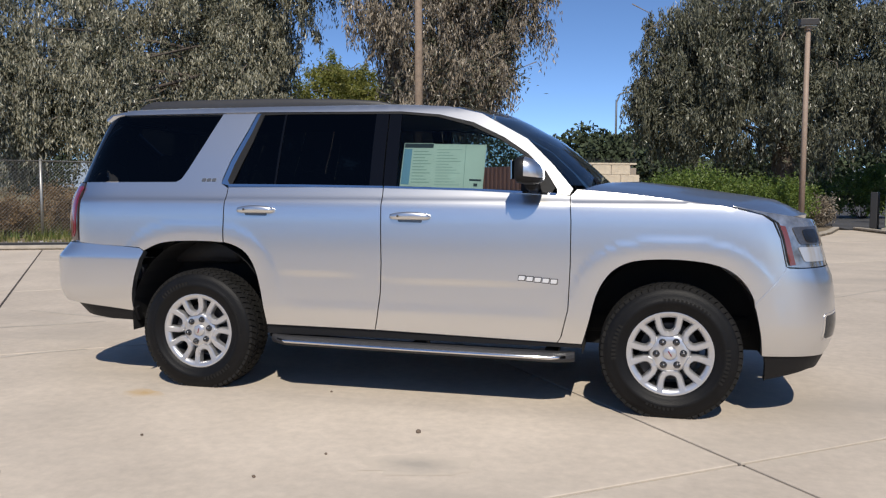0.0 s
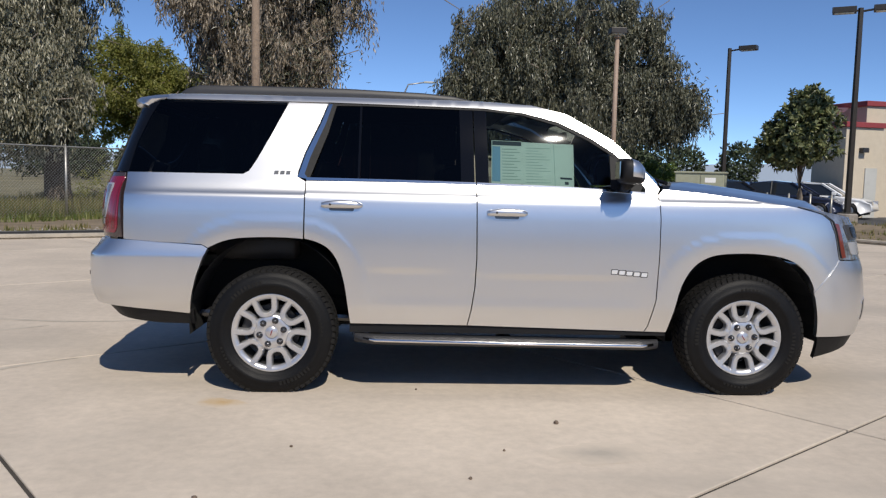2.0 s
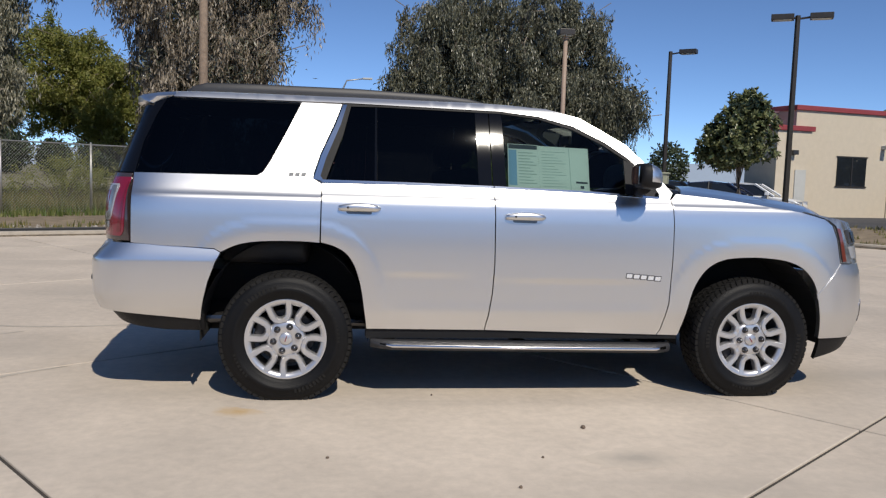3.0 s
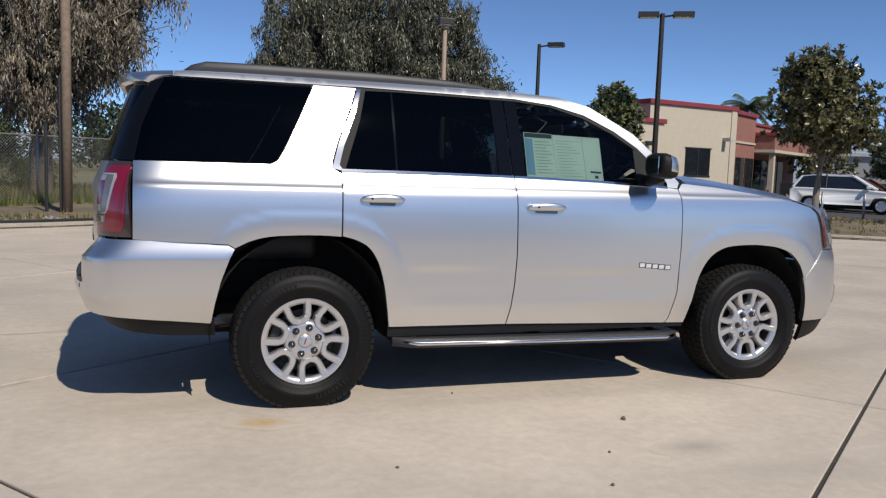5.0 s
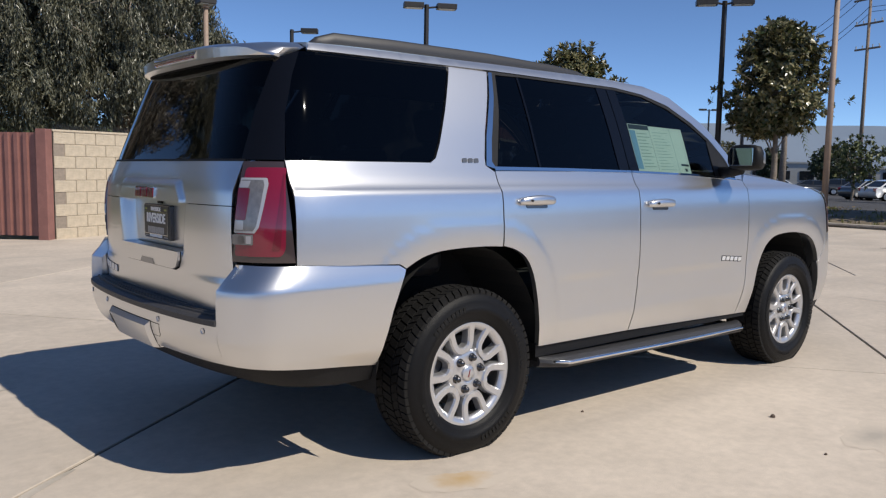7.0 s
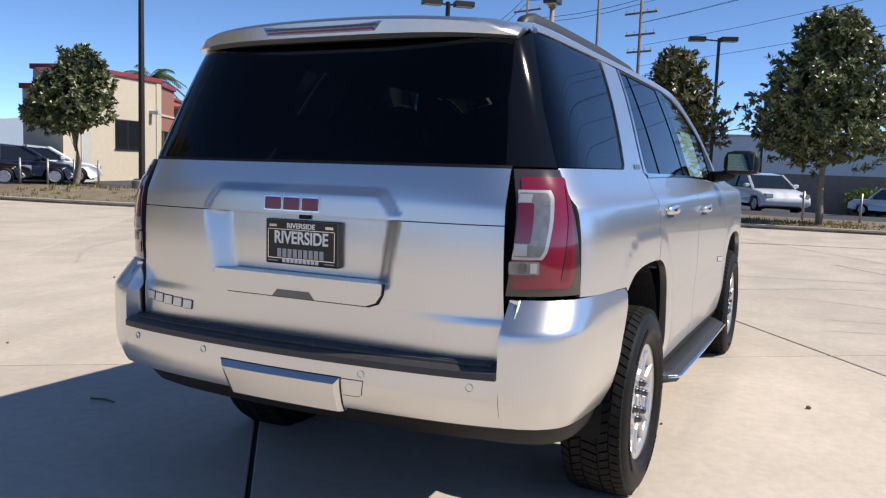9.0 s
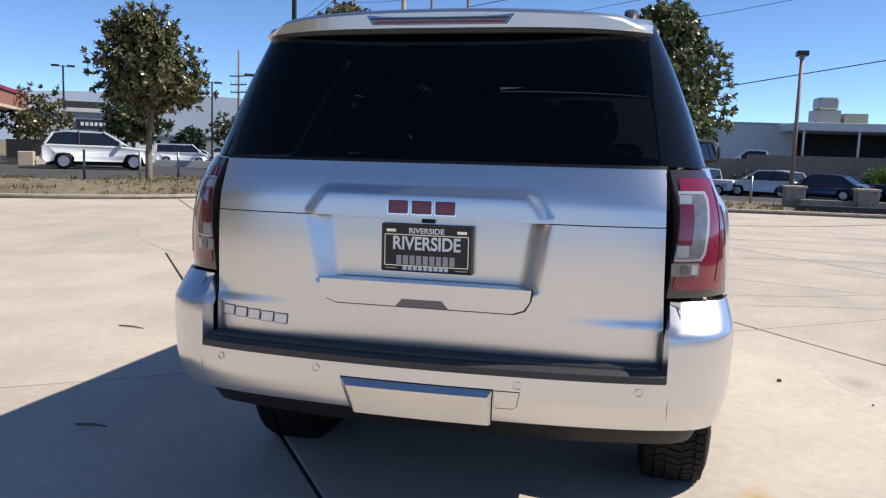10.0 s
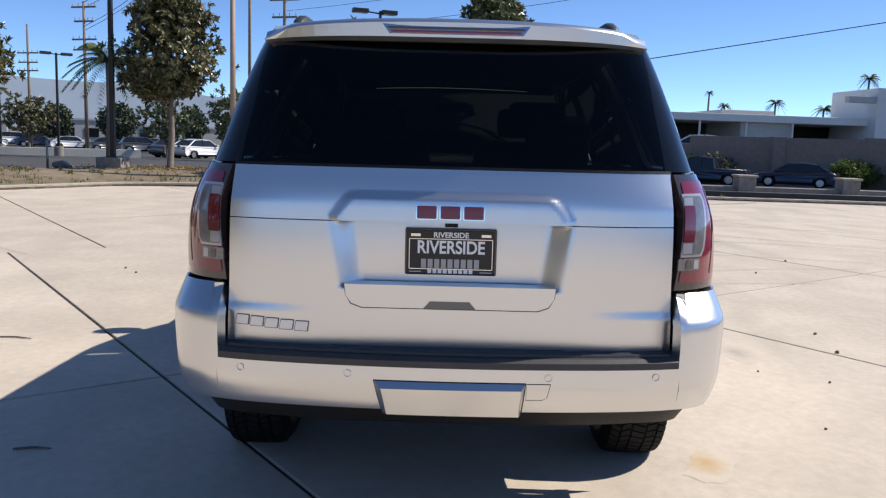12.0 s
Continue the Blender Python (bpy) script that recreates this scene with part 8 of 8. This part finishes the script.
    part("cap_mark", box(-0.003, 0.1055, -0.018, 0.003, 0.1066, 0.018), M_REDEMB, cap)
    bm = bmesh.new()
    revolve(bm, [(0.0, 0.124), (0.010, 0.122), (0.0145, 0.115), (0.0145, 0.0995), (0.0205, 0.0990), (0.0205, 0.095)], 12, "y")
    nut = part("wheel_nut", bm, M_NUT, w, "dark steel wheel nut", True)
    nut.matrix_basis = Matrix.Translation((0.075 * math.cos(radians(30)), 0, 0.075 * math.sin(radians(30))))
    for k in range(1, 6):
        o = new("wheel_nut", nut.data)
        o.parent = w
        o.matrix_basis = Matrix.Translation((0.075 * math.cos(radians(30 + 60 * k)), 0, 0.075 * math.sin(radians(30 + 60 * k))))
    w.matrix_basis = Matrix.Translation((x, y, 0.368)) @ Matrix.Rotation(math.pi if sg < 0 else 0, 4, "Z") @ Matrix.Rotation(radians(spin), 4, "Y")
    return w


for x, sg, spin in ((-0.005, -1, -17), (2.958, -1, 33), (-0.005, 1, 5), (2.958, 1, 40)):
    wheel(x, sg * 0.852, sg, spin)

# underbody and cabin
part("underbody", box(-0.80, -0.52, 0.40, 3.45, 0.52, 0.54, 0.03), M_WELL, suv)
part("underbody", box(0.50, -0.86, 0.40, 2.42, 0.86, 0.50), M_WELL, suv)
part("underbody", box(-0.92, -0.66, 0.46, -0.53, 0.66, 0.60), M_WELL, suv)
part("rear_axle", tube(bmesh.new(), [(-0.005, -0.72, 0.384), (-0.005, -0.1, 0.384), (-0.005, 0.0, 0.384), (-0.005, 0.1, 0.384), (-0.005, 0.72, 0.384)], [0.05, 0.055, 0.13, 0.055, 0.05], 10), M_DARK, suv)
part("exhaust", tube(bmesh.new(), [(1.2, -0.45, 0.36), (-0.3, -0.60, 0.44), (-0.85, -0.64, 0.44)], 0.035, 10), M_NUT, suv)
part("cabin_floor", box(0.54, -0.80, 0.56, 2.40, 0.80, 0.62), M_CABIN, suv)
part("load_floor", box(-0.98, -0.48, 0.80, 0.50, 0.48, 0.86), M_WELL, suv)
part("headlining", box(-0.66, -0.688, 1.776, 1.50, 0.688, 1.800, 0.004), M_HEADL, suv)
part("headlining", box(-0.80, -0.60, 1.775, -0.68, 0.60, 1.795, 0.004), M_HEADL, suv)
bm = box(2.12, -0.80, 0.85, 2.48, 0.80, 1.22, 0.06)
part("dashboard", bm, M_CABIN, suv)
bm = bmesh.new()
revolve(bm, [(0.19 + 0.016 * math.cos(a), 0.016 * math.sin(a)) for a in [k * math.pi / 4 for k in range(8)]], 28, "z", True)
bmesh.ops.transform(bm, matrix=Matrix.Translation((1.98, 0.40, 1.16)) @ Matrix.Rotation(radians(-65), 4, "Y"), verts=bm.verts)
part("steering_wheel", bm, M_SEAT, suv, smooth=True)


def seat(x, y, w, lean=14, h=0.66):
    bm = box(-0.05, -w / 2, 0.0, 0.50, w / 2, 0.18, 0.05)
    add_box(bm, -0.09, -w / 2, 0.05, 0.06, w / 2, h, 0.045, Matrix.Rotation(radians(-lean), 4, "Y"))
    bmesh.ops.transform(bm, matrix=Matrix.Translation((x, y, 0.78)), verts=bm.verts)
    s = part("seat", bm, M_SEAT, suv, "black leather seat", True)
    for k in ((0,) if w < 0.8 else (-0.42, 0.42)):
        bm = box(-0.06, -0.13, h + 0.03, 0.05, 0.13, h + 0.20, 0.04, Matrix.Rotation(radians(-lean), 4, "Y"))
        bmesh.ops.transform(bm, matrix=Matrix.Translation((x, y + k, 0.78)), verts=bm.verts)
        part("head_restraint", bm, M_SEAT, s, smooth=True)


seat(1.28, -0.40, 0.54)
seat(1.28, 0.40, 0.54)
seat(0.42, -0.40, 0.54)
seat(0.42, 0.40, 0.54)
seat(-0.38, 0.0, 1.25, 10, 0.56)
part("room_mirror", box(1.93, -0.12, 1.62, 1.96, 0.12, 1.69, 0.012), M_BLACKPLA, suv)

# the sale papers behind the front door glass
PAP = side(-1, -0.020)
pap = patch("price_sheet", [(1.335, 1.312), (1.340, 1.582), (1.532, 1.578), (1.538, 1.308)], PAP, M_PAPER, suv, 0.001, 0.08, label="pale green sale sheet with a blue column")
patch("blue_column", [(1.340, 1.325), (1.344, 1.545), (1.395, 1.543), (1.392, 1.322)], side(-1, -0.0188), M_PAPERB, pap, 0.0005, 0.06)
patch("heading", [(1.344, 1.552), (1.345, 1.579), (1.529, 1.575), (1.528, 1.549)], side(-1, -0.0188), M_PAPERD, pap, 0.0005, 0.06)
for k in range(11):
    z = 1.335 + k * 0.019
    patch("print_line", [(1.405, z), (1.405, z + 0.005), (1.52 - 0.02 * (k % 3), z + 0.004), (1.52 - 0.02 * (k % 3), z - 0.001)], side(-1, -0.0188), M_PAPERG, pap, 0.0, 0.08)
pap2 = patch("sale_sheet", [(1.538, 1.304), (1.532, 1.574), (1.862, 1.566), (1.856, 1.290)], side(-1, -0.018), M_PAPER, suv, 0.001, 0.08, label="pale green folded sale sheet")
patch("fold_line", [(1.735, 1.302), (1.733, 1.566), (1.736, 1.566), (1.738, 1.302)], side(-1, -0.0168), M_PAPERG, pap2, 0.0, 0.08)
for k in range(13):
    z = 1.32 + k * 0.018
    patch("print_line", [(1.555, z), (1.555, z + 0.003), (1.71 - 0.025 * (k % 4), z + 0.002), (1.71 - 0.025 * (k % 4), z - 0.001)], side(-1, -0.0168), M_PAPERG, pap2, 0.0, 0.08)
patch("sheet_stamp", [(1.77, 1.345), (1.77, 1.357), (1.845, 1.354), (1.845, 1.342)], side(-1, -0.0168), M_PAPERD, pap2, 0.0, 0.06)
patch("sheet_stamp", [(1.798, 1.312), (1.798, 1.330), (1.822, 1.329), (1.822, 1.311)], side(-1, -0.0168), M_PAPERD, pap2, 0.0, 0.06)


# ---- forecourt slabs, stains, pebbles ----


def blot(name, label, x, y, rx, ry, rz, material, seed):
    rng = np.random.default_rng(seed)
    k = 26
    vs = [(x, y, 0.0014)]
    for i in range(k):
        a = 2 * math.pi * i / k
        r = 1 + 0.10 * rng.normal()
        px, py = rx * r * math.cos(a), ry * r * math.sin(a)
        c, s = math.cos(rz), math.sin(rz)
        vs.append((x + px * c - py * s, y + px * s + py * c, 0.0012))
    return tagged(pydata(name, vs, [(0, 1 + i, 1 + (i + 1) % k) for i in range(k)], material), label, "stain", kind="structure")


blot("stain", "faint orange rust stain on the concrete", -0.28, -1.20, 0.22, 0.10, -0.35, M_STAINO, 3)
blot("stain", "faint grey worn patch on the concrete", 1.78, -2.05, 0.26, 0.16, 0.2, M_STAING, 4)
def streak(name, label, line, w, material, z=0.0016, taper=True):
    """A thin mark that runs along a rounded line on the concrete."""
    pts = smooth_line(line, 8)
    vs = []
    for i, p in enumerate(pts):
        a, b = Vector(pts[max(i - 1, 0)]), Vector(pts[min(i + 1, len(pts) - 1)])
        d = (b - a).normalized()
        h = 0.5 * w * (math.sin(math.pi * (0.04 + 0.92 * i / (len(pts) - 1))) ** 0.6 if taper else 1) * (1 + 0.25 * noise.noise((p[0] * 2.3, p[1] * 2.3, w * 9)))
        vs += [(p[0] - d.y * h, p[1] + d.x * h, z), (p[0] + d.y * h, p[1] - d.x * h, z)]
    return tagged(pydata(name, vs, [(2 * i, 2 * i + 1, 2 * i + 3, 2 * i + 2) for i in range(len(pts) - 1)], material), label, "mark", kind="structure")


streak("expansion_joint", "dark sealed joint across the forecourt", [(12.6, 2.2), (13.05, 0.09), (13.44, -0.87), (13.95, -2.5), (14.9, -4.4), (16.3, -6.0), (18.2, -8.4)], 0.07, M_JOINT, 0.0022, False)
for line, w in (([(7.7, 0.4), (7.74, -0.48), (8.26, -2.26), (8.6, -4.2)], 0.10), ([(6.3, 0.1), (6.46, -0.66), (7.24, -1.63), (7.6, -2.6)], 0.07), ([(6.1, -1.2), (6.13, -1.53), (6.02, -2.04), (5.6, -3.0)], 0.05),
                ([(10.2, -1.6), (9.64, -3.46), (9.57, -4.29), (9.1, -5.18), (8.2, -7.0)], 0.11), ([(4.9, -1.6), (5.17, -2.42), (5.6, -3.18), (5.89, -3.98), (6.1, -5.2)], 0.035), ([(4.3, -1.6), (4.54, -2.28), (4.75, -3.19), (4.9, -4.0)], 0.05),
                ([(10.9, -1.8), (11.2, -4.0), (11.0, -6.2), (10.2, -9.0)], 0.12), ([(8.3, -2.2), (8.6, -3.6), (8.4, -5.4), (7.4, -7.6)], 0.07), ([(12.2, -2.0), (12.3, -4.4), (12.6, -7.0)], 0.10), ([(7.1, -2.9), (7.0, -4.0), (6.7, -5.6)], 0.06), ([(12.0, 3.8), (10.0, 4.6), (8.0, 6.2)], 0.09),
                ([(-1.5, -0.1), (-1.75, -0.30), (-2.0, -0.62), (-2.6, -1.3)], 0.05), ([(-2.2, 1.1), (-2.58, 0.80), (-2.92, 0.56), (-3.6, 0.0)], 0.06), ([(-1.4, 1.4), (-2.2, 1.3), (-3.4, 1.5)], 0.05), ([(5.0, 4.6), (6.2, 6.0), (7.6, 7.0)], 0.06), ([(3.2, 6.4), (4.4, 7.6), (6.0, 8.3)], 0.07)):
    streak("tyre_mark", "faint grey tyre streak on the concrete", line, w, M_TYREMARK)
for x0, y0, x1, y1 in ((-0.38, 1.90, -0.36, 1.74), (1.50, 3.0, 1.48, 2.78)):
    bm = bmesh.new()
    tube(bm, [(x0, y0, 0.006), ((x0 + x1) / 2 + 0.012, (y0 + y1) / 2, 0.008), (x1, y1, 0.006)], [0.005, 0.006, 0.003], 6)
    tagged(part("twig", bm, M_PEBBLE), "thin dry twig lying on the concrete", "twig", "twigs on the concrete")
rng = np.random.default_rng(12)
# The one at (1.86, -2.80) stands in for a pale bit of litter.
for x, y, r in [(1.648, -1.575, 0.022), (1.30, -2.02, 0.012), (1.10, -2.39, 0.014), (-0.06, -2.62, 0.022), (2.43, -2.90, 0.020), (1.86, -2.80, 0.024), (0.89, -0.89, 0.012), (0.25, -1.97, 0.012), (4.13, 3.1, 0.02), (4.37, 3.3, 0.02), (0.2, 3.4, 0.014), (2.7, 5.2, 0.02), (5.5, -3.6, 0.02), (6.6, -4.4, 0.025)]:
    r *= 0.75
    bm = bmesh.new()
    bmesh.ops.create_icosphere(bm, subdivisions=2, radius=r)
    for v in bm.verts:
        v.co *= 0.85 + 0.4 * noise.noise(v.co * (1.2 / r) + Vector((x, y, 0)))
        v.co.z *= 0.8
    o = tagged(part("pebble", bm, M_PEBBLE), "small brown pebble lying on the concrete", "pebble", "pebbles on the concrete")
    o.location = (x, y, r * 0.5)
GAP = 0.011
U_LINES = [-31.3 + 3.65 * k for k in range(8)] + [-2.13, 1.6] + [7.1 + 3.65 * k for k in range(7)]
V_NEAR, V_FAR, DV = 0.85, -0.20, 4.15
for u0, u1 in zip(U_LINES, U_LINES[1:]):
    for iv in range(-14, 10):
        v0 = (V_FAR if u0 > 7 else V_NEAR) + iv * DV
        DU = u1 - u0
        q = [rot2(u, v) for u, v in ((u0 + GAP, v0 + GAP), (u0 + DU - GAP, v0 + GAP), (u0 + DU - GAP, v0 + DV - GAP), (u0 + GAP, v0 + DV - GAP))]
        c = clip_poly(LOT, q)
        if len(c) < 3:
            continue
        clean = [p for k, p in enumerate(c) if math.hypot(p[0] - c[k - 1][0], p[1] - c[k - 1][1]) > 0.02]
        ar = 0.5 * abs(sum(clean[k - 1][0] * clean[k][1] - clean[k][0] * clean[k - 1][1] for k in range(len(clean)))) if len(clean) > 2 else 0
        if ar < 0.05:
            continue
        n = len(clean)
        cx, cy = sum(p[0] for p in clean) / n, sum(p[1] for p in clean) / n
        verts = [(x, y, -0.03) for x, y in clean] + [(x, y, -0.004) for x, y in clean] + [(x + (cx - x) / max(1e-6, math.hypot(cx - x, cy - y)) * 0.006, y + (cy - y) / max(1e-6, math.hypot(cx - x, cy - y)) * 0.006, 0.0) for x, y in clean]
        faces = [tuple(range(2 * n, 3 * n))]
        for k in range(n):
            j = (k + 1) % n
            faces += [(k, j, n + j, n + k), (n + k, n + j, 2 * n + j, 2 * n + k)]
        pydata("slab", verts, faces, M_CONC, lot)
